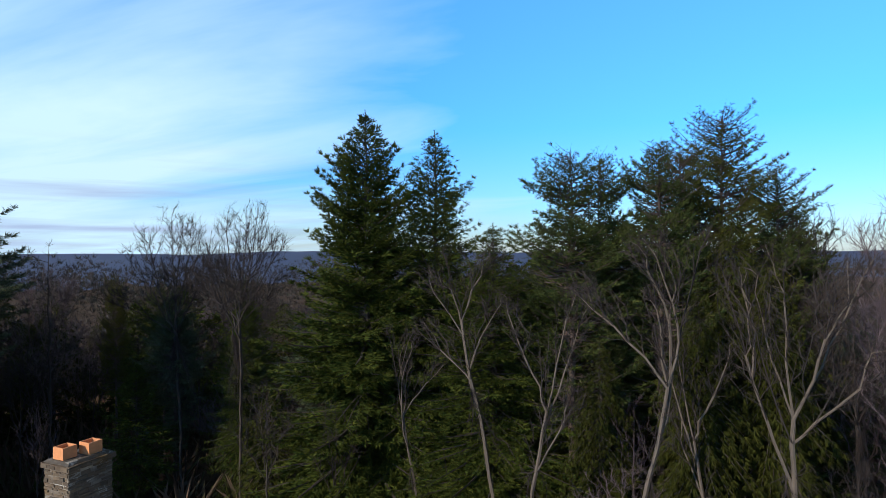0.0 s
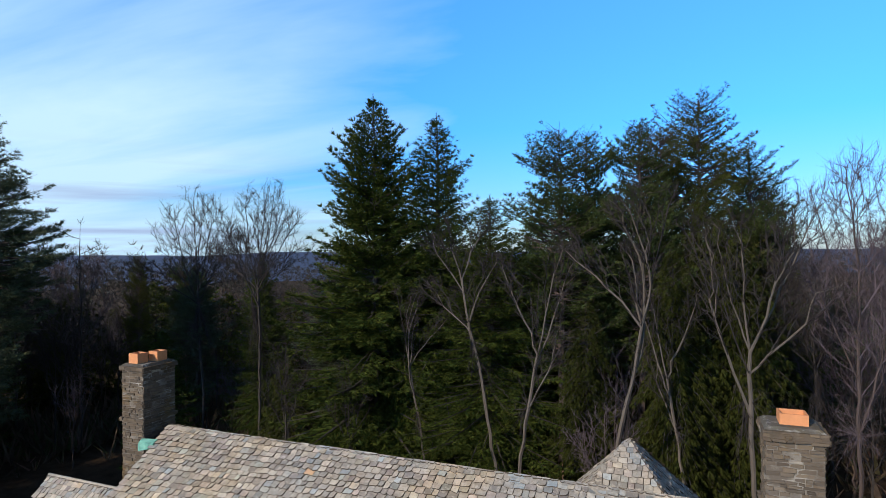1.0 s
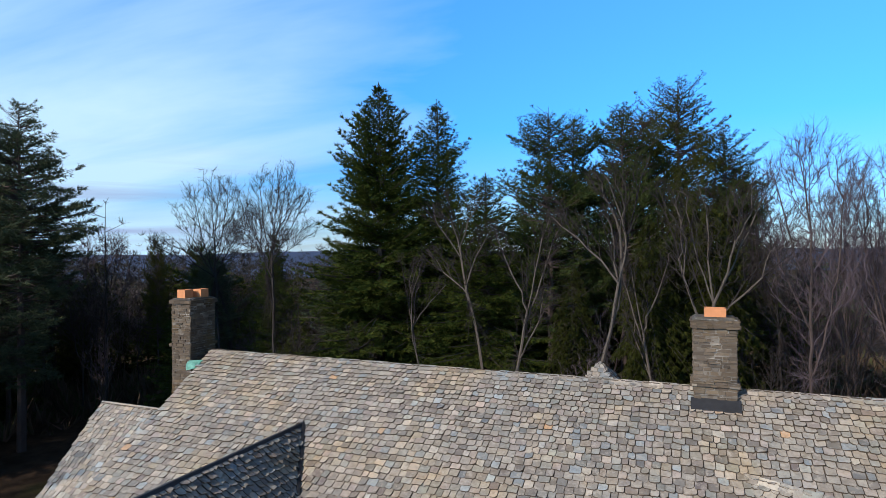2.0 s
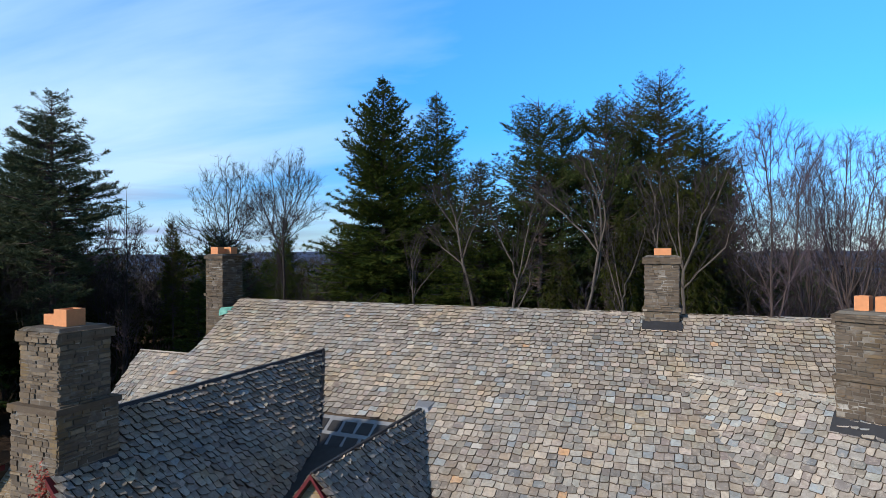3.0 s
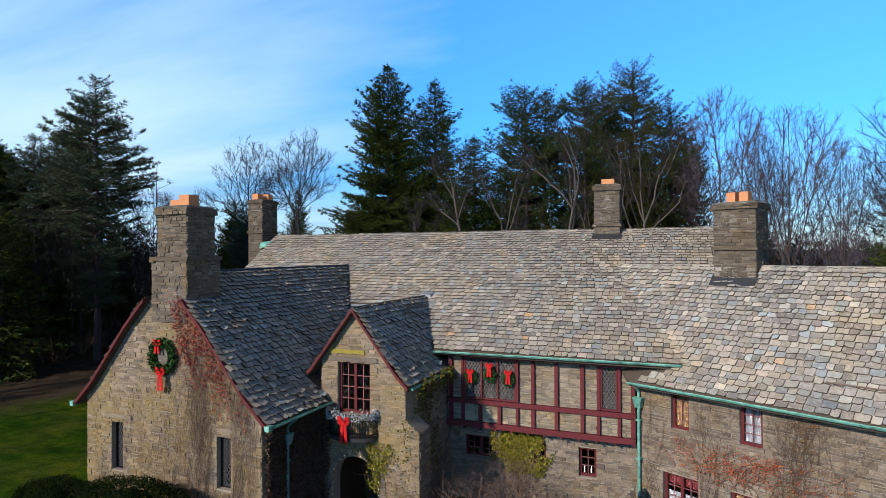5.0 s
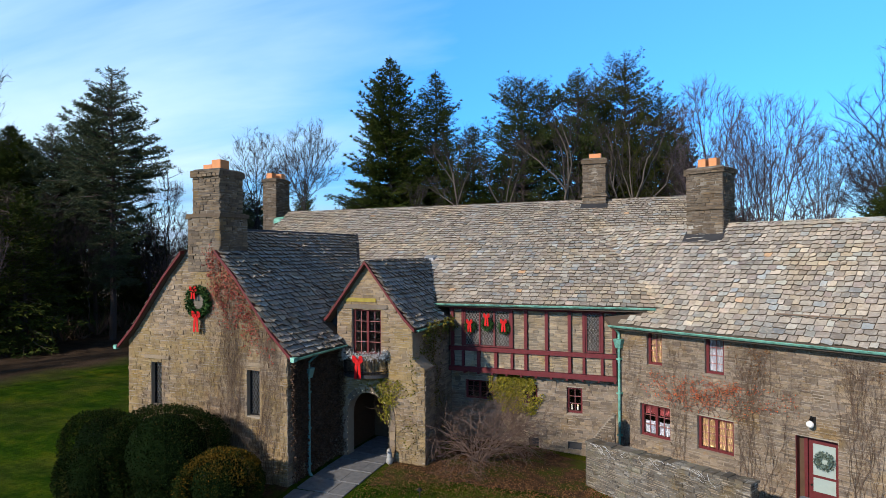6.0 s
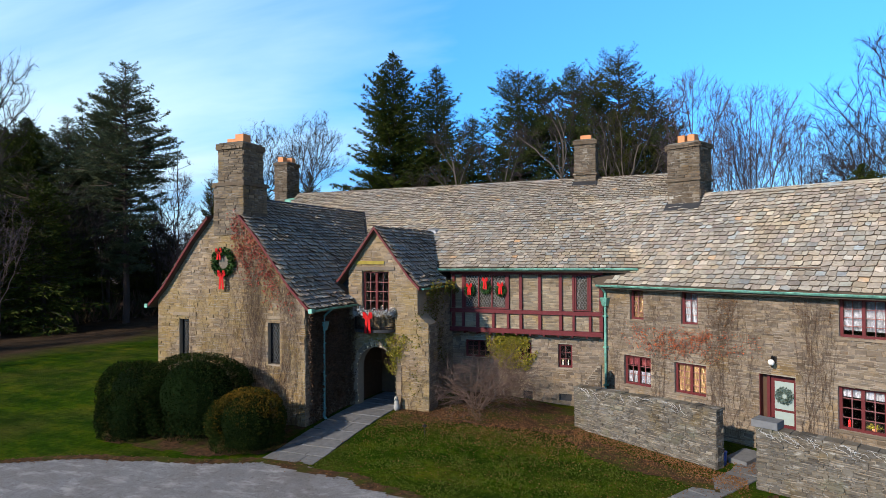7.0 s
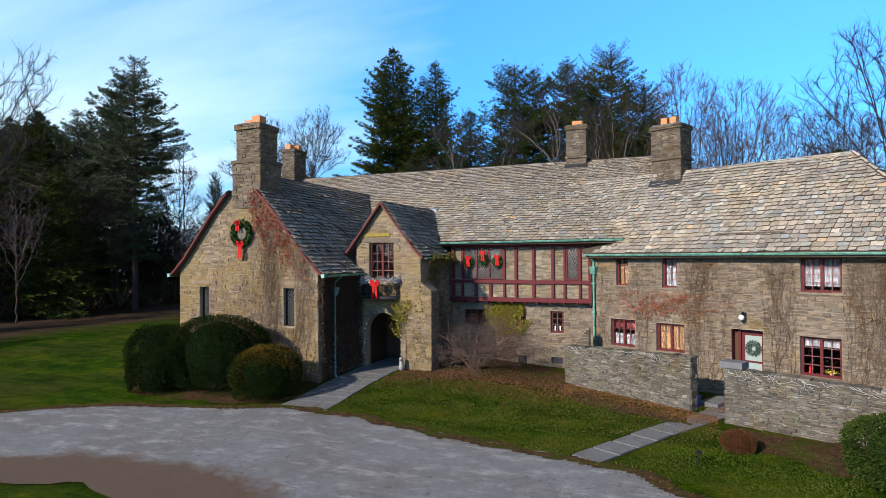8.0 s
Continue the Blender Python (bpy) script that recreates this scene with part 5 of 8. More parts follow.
def ground_material():
    k = Mat("lawn_and_woodland_floor", 0.95)
    k.b.inputs["Specular IOR Level"].default_value = 0.03
    grass = k.ramp(k.noise(1.3, 6, 0.65), [(0.3, (0.010, 0.030, 0.001)), (0.5, (0.024, 0.058, 0.002)), (0.7, (0.060, 0.082, 0.004))])
    grass = k.mix(k.ramp(k.noise(0.22, 4, 0.6), [(0.45, (0, 0, 0)), (0.68, (0.45, 0.45, 0.45))]), grass, (0.085, 0.075, 0.02))
    grass = k.mix(1.0, grass, k.ramp(k.noise(7, 6, 0.75), [(0.32, (0.5, 0.55, 0.5)), (0.5, (1.0, 1.0, 1.0)), (0.7, (1.5, 1.4, 1.2))]), "MULTIPLY")
    grass = k.mix(1.0, grass, k.ramp(k.noise(0.5, 5, 0.65, (0.35, 1.6, 1)), [(0.36, (0.55, 0.7, 0.6)), (0.5, (1.0, 1.0, 1.0)), (0.66, (1.7, 1.35, 1.0))]), "MULTIPLY")
    wood = k.ramp(k.noise(0.8, 6, 0.7), [(0.3, (0.035, 0.026, 0.018)), (0.6, (0.075, 0.052, 0.036)), (0.8, (0.055, 0.05, 0.025))])
    sp = k.n.new("ShaderNodeSeparateXYZ")
    k.l.new(k.pos, sp.inputs[0])
    wob = k.math("MULTIPLY", k.math("SUBTRACT", k.noise(0.12, 3), 0.5), 14.0)
    # the lawn lies round the house; the wood begins north and west of it
    north = k.math("MULTIPLY", k.math("SUBTRACT", k.math("ADD", sp.outputs[1], wob), 9.0), 0.25, True)
    west = k.math("MULTIPLY", k.math("SUBTRACT", k.math("ADD", k.math("MULTIPLY", sp.outputs[0], -1.0), wob), 25.5), 0.2, True)
    fac = k.math("MAXIMUM", north, west)
    k.color(k.mix(fac, grass, wood)).bump(k.noise(11, 6, 0.75), 0.9, 0.10)
    return k.done()


def gravel_material():
    k = Mat("drive_gravel", 0.95)
    k.b.inputs["Specular IOR Level"].default_value = 0.15
    c = k.ramp(k.noise(45, 4, 0.7), [(0.3, (0.10, 0.105, 0.12)), (0.5, (0.19, 0.197, 0.218)), (0.72, (0.31, 0.318, 0.345))])
    c = k.mix(k.ramp(k.noise(0.35, 5, 0.6), [(0.42, (0, 0, 0)), (0.68, (0.6, 0.6, 0.6))]), c, (0.135, 0.12, 0.115))
    c = k.mix(k.ramp(k.noise(1.6, 5, 0.6), [(0.5, (0, 0, 0)), (0.74, (0.4, 0.4, 0.4))]), c, (0.34, 0.345, 0.365))
    c = k.mix(k.ramp(k.noise(5.5, 6, 0.75), [(0.56, (0, 0, 0)), (0.66, (0.7, 0.7, 0.7))]), c, (0.095, 0.085, 0.082))
    c = k.mix(k.ramp(k.noise(0.8, 6, 0.7, (1, 2.2, 1)), [(0.52, (0, 0, 0)), (0.68, (0.65, 0.65, 0.65))]), c, (0.40, 0.405, 0.43))
    # reddish worn soil along the inner edge of the loop
    sp = k.n.new("ShaderNodeSeparateXYZ")
    k.l.new(k.pos, sp.inputs[0])
    dx = k.math("SUBTRACT", sp.outputs[0], 0.6)
    edge = k.math("SUBTRACT", k.math("SUBTRACT", -15.9, sp.outputs[1]), k.math("MULTIPLY", k.math("MULTIPLY", dx, dx), 0.05))
    edge = k.math("ADD", edge, k.math("MULTIPLY", k.math("SUBTRACT", k.noise(0.9, 6, 0.65), 0.5), 2.2))
    red = k.ramp(k.noise(42, 4, 0.7), [(0.3, (0.075, 0.05, 0.04)), (0.55, (0.135, 0.095, 0.075)), (0.75, (0.21, 0.175, 0.15))])
    c = k.mix(k.math("MULTIPLY", edge, 1.6, True), c, red)
    c = k.mix(k.ramp(k.noise(9, 5, 0.7), [(0.4, (0, 0, 0)), (0.8, (0.5, 0.5, 0.5))]), c, k.mix(1.0, c, (1.35, 1.36, 1.4), "MULTIPLY"))
    k.color(c).bump(k.noise(70, 4, 0.7), 0.8, 0.02)
    return k.done()


GROUND, GRAVEL = ground_material(), gravel_material()
gm = MB()
ticks = [-4200, -3000, -2000, -1400, -1000, -700, -500, -380, -300, -240, -200, -170, -145, -125, -108, -94, -82, -72, -63, -55, -48, -42] + list(range(-37, 38, 2))
ticks = sorted(set(ticks + [-t for t in ticks]))
nt = len(ticks)
gm.v = [(x, y, ground_z(x, y)) for y in ticks for x in ticks]
gm.f = [(j * nt + i, j * nt + i + 1, (j + 1) * nt + i + 1, (j + 1) * nt + i) for j in range(nt - 1) for i in range(nt - 1)]
ground = tagged(part("ground", gm, GROUND, smooth=True), "green lawn turning to brown leaf-strewn woodland floor", "ground", kind="structure")


def sheet(name, outline, mat, label, category, lift=0.03, cell=0.5, inside=None, kind="structure"):
    """A thin sheet over the ground inside an outline, with a ragged edge."""
    xs, ys = [p[0] for p in outline], [p[1] for p in outline]

    def within(x, y):
        hit = False
        for (ax, ay), (bx, by) in zip(outline, outline[1:] + outline[:1]):
            if (ay > y) != (by > y) and x < (bx - ax) * (y - ay) / (by - ay) + ax:
                hit = not hit
        return hit

    mb, idx = MB(), {}
    nx, ny = int((max(xs) - min(xs)) / cell) + 1, int((max(ys) - min(ys)) / cell) + 1

    def vert(i, j):
        if (i, j) not in idx:
            x, y = min(xs) + i * cell, min(ys) + j * cell
            x += 0.35 * cell * noise.noise(Vector((x * 2.1, y * 2.1, 0)))
            y += 0.35 * cell * noise.noise(Vector((x * 2.1, y * 2.1, 9)))
            idx[i, j] = len(mb.v)
            mb.v.append((x, y, ground_z(x, y) + lift))
        return idx[i, j]

    for j in range(ny):
        for i in range(nx):
            x, y = min(xs) + (i + .5) * cell, min(ys) + (j + .5) * cell
            w = 0.5 * noise.noise(Vector((x * 0.9, y * 0.9, 4)))
            if within(x + w * .6, y + w * .6):
                mb.f.append((vert(i, j), vert(i + 1, j), vert(i + 1, j + 1), vert(i, j + 1)))
    return tagged(part(name, mb, mat, smooth=True), label, category, kind=kind)


DRIVE = [(-60, -33), (-25, -23), (-13.5, -16.8), (-9.5, -14.5), (-8.3, -13.35), (-6.1, -12.1), (-2.4, -11.2), (-0.3, -10.15), (0.94, -10.3), (3.15, -10.7), (5.7, -11.3), (8.0, -11.9),
         (10.0, -12.2), (11.4, -12.5), (12.7, -13.3), (16, -15.5), (25, -20), (60, -30), (60, -46), (22, -29), (12, -25), (6.5, -21), (2.5, -18.8), (-0.4, -18.1), (-3, -19.0), (-12, -23.5), (-25, -30), (-60, -44)]


def outlined(pts, step, wob, seed):
    """An outline with short, slightly wavering edges."""
    out = []
    for (ax, ay), (bx, by) in zip(pts, pts[1:] + pts[:1]):
        n = max(1, int(math.hypot(bx - ax, by - ay) / step))
        for k in range(n):
            x, y = ax + (bx - ax) * k / n, ay + (by - ay) * k / n
            out.append((x + wob * noise.noise(Vector((x * .8, y * .8, seed))) + wob * .5 * noise.noise(Vector((x * 3, y * 3, seed))), y + wob * noise.noise(Vector((x * .8, y * .8, seed + 9))) + wob * .5 * noise.noise(Vector((x * 3, y * 3, seed + 9)))))
    return out


def flat_sheet(name, pts, z, mat, label, category):
    o = outlined(pts, 0.35, 0.22, 3.0)
    return tagged(part(name, MB().add([(x, y, z) for x, y in o], [tuple(range(len(o)))]), mat), label, category, kind="structure")


flat_sheet("drive", DRIVE, 0.03, GRAVEL, "pale grey gravel drive", "drive")



def bed_material():
    k = Mat("leaf_littered_earth", 0.95)
    k.b.inputs["Specular IOR Level"].default_value = 0.05
    c = k.ramp(k.noise(5, 6, 0.75), [(0.3, (0.03, 0.02, 0.014)), (0.5, (0.075, 0.044, 0.026)), (0.68, (0.15, 0.08, 0.04))])
    c = k.mix(k.ramp(k.noise(1.1, 5, 0.65), [(0.46, (0, 0, 0)), (0.62, (0.8, 0.8, 0.8))]), c, k.mix(k.noise(9, 5, 0.7), (0.02, 0.045, 0.004), (0.07, 0.09, 0.012)))
    k.color(c).bump(k.noise(16, 6, 0.75), 0.9, 0.06)
    return k.done()


BED = bed_material()
sheet("planting_bed", [(1.2, -4.1), (1.5, -6.2), (3.5, -5.4), (6, -4.6), (8.5, -4.2), (9.2, -0.6), (2.7, -0.1), (2.7, -4.1)], BED, "brown leaf-littered planting bed by the house", "planting bed", 0.035, 0.14)
sheet("planting_bed", [(-9.4, -7.0), (-9.7, -9.4), (-7.3, -10.9), (-3.0, -10.9), (-0.85, -9.9), (-1.0, -7.3)], BED, "brown mulched bed under clipped yews", "planting bed", 0.036, 0.14)
sheet("planting_bed", [(8.4, -4.1), (13.3, -7.0), (13.1, -7.9), (10.5, -6.9), (8.3, -4.9)], BED, "brown mulched strip along the garden wall", "planting bed", 0.034, 0.14)
sheet("planting_bed", [(14.4, -7.6), (19.5, -9.4), (19.0, -12.0), (16.3, -11.2), (14.9, -9.9)], BED, "brown mulched strip along the garden wall", "planting bed", 0.034, 0.14)


rim = [p for p in DRIVE if -14 < p[0] < 17 and p[1] > -17]
sheet("drive_edge", [(x - .05, y + .16) for x, y in rim] + [(x, y - .34) for x, y in rim[::-1]], BED, "worn brown earth and leaves along the lawn's edge", "verge", 0.041, 0.11)


# ---- paving ----
def slab_path(pts, w, n, seed, name, label):
    root = thing(name, label, "path")
    r = random.Random(seed)
    for k in range(n):
        a, b = k / n, (k + 1) / n
        def at(t):
            q = t * (len(pts) - 1)
            i = min(int(q), len(pts) - 2)
            return Vector(pts[i]).lerp(Vector(pts[i + 1]), q - i)
        p, q = at(a + .004), at(b - .004)
        d = (q - p).normalized()
        s = Vector((-d.y, d.x))
        cuts = [0.0, r.uniform(0.26, 0.4), r.uniform(.58, .74), 1.0] if w > 1.2 else [0.0, 1.0]
        for c0, c1 in zip(cuts, cuts[1:]):
            j = lambda: r.uniform(-.015, .015)
            lo = []
            for base, off in ((p, c0), (p, c1), (q, c1), (q, c0)):
                v = base + s * (w * (off - .5)) + Vector((j(), j()))
                lo.append(Vector((v.x, v.y, ground_z(v.x, v.y) - .04)))
            t = Vector((0, 0, 0.078 + r.uniform(-.008, .008)))
            part("flagstone", MB().hexa(lo, [x + t for x in lo]), FLAG, root)
    return root


slab_path([(0.28, -10.25), (0.15, -7.5), (0.15, -4.1), (0.2, -1.4)], 1.9, 11, 301, "porch_path", "grey flagstone path leading to the arched porch")
slab_path([(10.5, -12.2), (12.3, -8.9), (14.0, -6.1), (14.6, -4.2)], 0.85, 12, 302, "garden_path", "grey flagstone path across the lawn to the wing door")


# ---- garden walls ----
def garden_wall(a, b, z0, z1a, z1b, seed, label, thick=0.42):
    a, b = Vector((*a, 0)), Vector((*b, 0))
    d = b - a
    L = d.length
    deg = math.degrees(math.atan2(d.y, d.x))
    pl = Plane(a.x, a.y, deg)
    top = lambda u: z1a + (z1b - z1a) * u / L
    core = MB()
    lo = [pl.p(0.02, z0, -.02), pl.p(L - .02, z0, -.02), pl.p(L - .02, z0, -thick + .02), pl.p(0.02, z0, -thick + .02)]
    hi = [pl.p(0.02, top(0), -.02), pl.p(L - .02, top(L), -.02), pl.p(L - .02, top(L), -thick + .02), pl.p(.02, top(0), -thick + .02)]
    core.hexa(lo, hi)
    root = tagged(part("garden_wall", core, MORTAR), label, "garden wall")
    side = lambda z: (0, L) if z < min(z1a, z1b) else ((L * (z - z1a) / (z1b - z1a), L) if z1b > z1a else (0, L * (z1a - z) / (z1a - z1b)))
    rows = [(*q[:4], q[4] * random.Random(int(q[0] * 977 + q[2] * 3571)).uniform(0.6, 2.0)) for q in stone_rows(pl, z0, max(z1a, z1b), spans_of(0, L, [], side), seed, 0.028, 0.09, 0.10, 0.42)]
    lay_stones(root, pl, rows, STONE_GREY, seed + 1, lambda s: True, 260)
    bk = Plane(*pl.p(L, 0, -thick).xy, deg + 180)
    lay_stones(root, bk, stone_rows(bk, z0, min(z1a, z1b), spans_of(0, L, []), seed + 2, 0.06, 0.15, 0.25, 0.8), STONE_GREY, seed + 3)
    for o, dd in ((pl.p(L, 0, 0), deg + 90), (pl.p(0, 0, -thick), deg - 90)):
        e = Plane(o.x, o.y, dd)
        lay_stones(root, e, stone_rows(e, z0, (z1b if dd > deg else z1a), spans_of(0, thick, []), seed + 4, 0.06, 0.15, 0.15, 0.3), STONE_GREY, seed + 5)
    r, u = random.Random(seed + 6), -0.03
    while u < L:
        w = min(r.uniform(0.18, 0.5), L + .03 - u)
        h = r.uniform(0.05, 0.10)
        lo = [pl.p(u + .006, top(u) + .0, .02), pl.p(u + w - .006, top(u + w), .025), pl.p(u + w - .006, top(u + w), -thick - .045), pl.p(u + .006, top(u), -thick - .045)]
        part("coping_stone", MB().hexa(lo, [q + Vector((0, 0, h + r.uniform(-.015, .015))) for q in lo]), STONE_GREY, root)
        u += w
    return pl, L, top


GW1 = garden_wall((8.35, -2.95), (13.22, -5.95), -0.3, 1.52, 1.80, 311, "grey rubble-stone garden wall hung with string lights")
GW2 = garden_wall((14.2, -7.15), (19.8, -9.5), -0.3, 1.70, 1.55, 321, "grey rubble-stone garden wall hung with white string lights")
tagged(part("cap_slab", MB().box(-.34, .34, -.28, .28, 0, .2, Matrix.Translation((14.5, -7.06, 1.79)) @ Matrix.Rotation(radians(-25), 4, "Z")), FLAG), "pale grey stone block set on the wall end", "stone block")
pier = tagged(part("stone_pier", MB().prism([(8.4, -1.73, -.3), (9.2, -1.73, -.3), (9.2, -1.73, 2.2), (9.1, -1.73, 2.22), (8.4, -1.73, 1.3)], (0, 0.42, 0)), MORTAR), "sloping brown stone pier at the wall foot", "pier", kind="structure")
PIER = Plane(0, -1.73, 0)
lay_stones(pier, PIER, stone_rows(PIER, -.2, 2.16, lambda a, b: [(8.4 + max(0.0, (b - 1.3) * .76), 9.2)], 341, .05, .1, .12, .3), STONE_CHIMNEY, 342)
step = tagged(part("stone_step", MB().hexa([(13.5, -5.0, -.05), (14.1, -5.35, -.05), (14.75, -4.2, -.05), (14.15, -3.85, -.05)], [(13.52, -5.0, .16), (14.1, -5.33, .15), (14.73, -4.2, .16), (14.16, -3.87, .17)]), FLAG), "worn grey stone step by the wing door path", "step", kind="structure")


def squiggle(pl, L, top, seed, n, name, label, group):
    """Loops of white cable lights hung over a wall's coping."""
    r = random.Random(seed)
    root = thing(name, label, "string lights", group)
    for k in range(n):
        u = r.uniform(0.05, L - 0.3)
        pts, du, z = [], 0.0, 0.02
        x = u
        for j in range(r.randint(6, 10)):
            pts.append(pl.p(x, top(u) + .09 - abs(z), 0.075 + r.uniform(0, .012)))
            x += r.uniform(-.06, .14)
            z += r.uniform(-.02, .085)
        part("cable", MB().tube(pts, 0.006, 4), CABLE, root)
    return root


squiggle(*GW1, 331, 16, "string_lights", "white cable lights draped over the garden wall", "wall lights")
squiggle(*GW2, 332, 28, "string_lights", "white cable lights draped over the garden wall", "wall lights")


# ---- trees ----
def spray(mb, at, d, size, r, n=7, wide=0.05, dev=1.0):
    """Asks for a tuft of narrow needle blades round a twig."""
    mb.req.append((at, d, size, n, wide, dev))


EVERGREEN = {  # crown base, whorl step, boughs in a whorl, tuft length, blades, blade width, blade spread
    "spruce": (0.10, 0.46, 9, 0.48, 11, 0.074, 0.85),
    "thin_spruce": (0.14, 0.44, 10, 0.42, 10, 0.062, 0.85),
    "pine": (0.36, 0.40, 10, 0.38, 16, 0.052, 1.1),
    "old_pine": (0.20, 0.45, 9, 0.46, 15, 0.056, 1.1),
    "hemlock": (0.06, 0.44, 9, 0.42, 12, 0.055, 0.65),
}


def conifer_meshes(h, spread, seed, style, fine=True):
    """Trunk and crown of an evergreen: spruces are pointed cones, pines plumed with upswept limbs, an old pine layered and open below, a hemlock drooping."""
    r = random.Random(seed)
    tr, cr = MB(), MB()
    bend = [Vector((r.uniform(-.15, .15), r.uniform(-.15, .15), h * k / 8)) for k in range(9)]
    bend[0] = Vector((0, 0, -1.0))
    bend[8] = Vector((0, 0, h))
    base = 0.011 * h + 0.06
    tr.tube(bend, [base * (1 - 0.95 * k / 8) for k in range(9)], 7)
    low_, step, nb, size0, blades, wide, dev = EVERGREEN[style]
    if not fine:
        step, blades, wide, size0 = step * 1.6, 5, wide * 1.5, size0 * 1.5
    z = h * low_
    while z < h * 0.992:
        f = z / h
        n1 = noise.noise(Vector((z * .5, seed, 0)))
        tip = min(1.0, (1 - f) / .14) ** .55
        if style in ("spruce", "thin_spruce"):
            R, rise = spread * 1.35 * (1 - f) ** 0.78 * (0.92 + .28 * n1) * tip + 0.02, -0.30 + 0.95 * f ** 1.5
        elif style == "old_pine":
            R = spread * (min(1.0, (1 - f) / .34) ** .72 if f > .66 else 1.0 - .55 * min(1.0, (.66 - f) / .35)) * (0.86 + .5 * n1) + .1
            rise = -0.04 + 0.85 * max(0.0, f - .45)
        elif style == "pine":
            R, rise = spread * (0.16 + 0.9 * math.sin(math.pi * min(1.0, (1.02 - f) / 0.95)) ** 0.75) * (0.82 + .55 * n1), 0.02 + 0.42 * f * f
        else:
            R, rise = spread * (1 - f) ** 0.6, -0.35 + 0.4 * f
        bare_ = {"spruce": 0.0, "thin_spruce": .45 * max(0.0, .50 - f) / .45, "pine": .5 * max(0.0, .66 - f) / .26, "old_pine": .5 * max(0.0, .6 - f) / .4, "hemlock": 0.0}[style]
        for b in range(nb):
            if r.random() < bare_:
                continue
            w = r.uniform(0, 2 * math.pi)
            lobe = 1 + .28 * noise.noise(Vector((math.cos(w) * 1.6, math.sin(w) * 1.6, z * .45 + seed)))
            L = R * lobe * {"spruce": r.uniform(0.6, 1.15), "thin_spruce": r.uniform(0.45, 1.2), "old_pine": r.choice((.55, .75, .85, .95, 1.05)) * r.uniform(.85, 1.1), "pine": r.choice((.5, .75, 0.95, 1.1, 1.2)) * r.uniform(.85, 1.1), "hemlock": r.uniform(.6, 1.12)}[style]
            if L < .12:
                continue
            d = Vector((math.cos(w), math.sin(w), rise + r.uniform(-.12, .12) * (2.4 if "pine" in style else 1.2)))
            p = Vector((0, 0, z + r.uniform(-.5, .5) * step * (2.0 if style == "pine" else 1)))
            n = max(2, int(L / ((0.27 if "pine" in style else .33) if fine else 0.6)))
            swing = r.uniform(-.2, .2)
            pts = []
            for k in range(n + 1):
                t = k / n
                sag = {"spruce": -0.30 * t * t * (1 - f) + 0.24 * t ** 3, "thin_spruce": -0.34 * t * t * (1 - f) + 0.22 * t ** 3, "old_pine": -0.20 * t * t + 0.26 * t ** 3, "pine": (.22 * t ** 3 - .10 * t), "hemlock": -0.55 * t * t}[style] * L
                pts.append(p + d * (L * t) + Vector((r.uniform(-.05, .05), r.uniform(-.05, .05), sag)) + Vector((-d.y, d.x, 0)) * (swing * t * t * L))
            tr.tube([pts[0], pts[n // 2], pts[-1]], [0.013 * L + .012, 0.009 * L + .008, 0.006], 3)
            first = {"spruce": 0.08, "thin_spruce": .12, "old_pine": 0.30, "pine": 0.32, "hemlock": 0.12}[style]
            lift = {"spruce": -0.30 * (1 - f) + .2 * f, "thin_spruce": -.30, "old_pine": .10, "pine": 0.22, "hemlock": -0.7}[style]
            for k in range(n + 1):
                t = k / n
                if t < first:
                    continue
                dd = (pts[min(k + 1, n)] - pts[max(k - 1, 0)]).normalized()
                side = Vector((-dd.y, dd.x, 0))
                s_ = size0 * (1 - .25 * f - .35 * max(0.0, f - .82) / .18) * r.uniform(.75, 1.2)
                clump = noise.noise(pts[k] * .62 + Vector((seed, 0, 0)))
                if "pine" in style and clump < (-.10 if style == "pine" else -.16):
                    continue
                spray(cr, pts[k], dd, s_, r, blades, wide, dev)
                reach = ((1 - t) * L * .34 + .14) * (1.15 if "pine" in style else 1.0)
                for sg in (-1, 1):
                    bl = reach * r.uniform(.55, 1.2)
                    bd = (dd * .8 + side * (sg * .85) + Vector((0, 0, lift + r.uniform(-.3, .3)))).normalized()
                    m = max(1, int(bl / (.30 if fine else .55)))
                    for j in range(1, m + 1):
                        spray(cr, pts[k] + bd * (bl * j / m), bd, s_, r, blades, wide, dev)
        z += step * r.uniform(0.8, 1.2) * (1.1 - 0.5 * f)
    for k in range(8):
        spray(cr, Vector((0, 0, h * (.95 + .007 * k))), Vector((r.uniform(-.15, .15), r.uniform(-.15, .15), 1)), (0.40 - .03 * k), r, 8)
    return tr, cr


def conifer(name, h, spread, seed, style, mat, label, group, fine=True):
    tr, cr = conifer_meshes(h, spread, seed, style, fine)
    ob = thing(name, label, "tree", group)
    part("trunk", tr, BARK if "pine" not in style else BARK_BROWN, ob)
    part("crown", cr, mat, ob)
    return ob


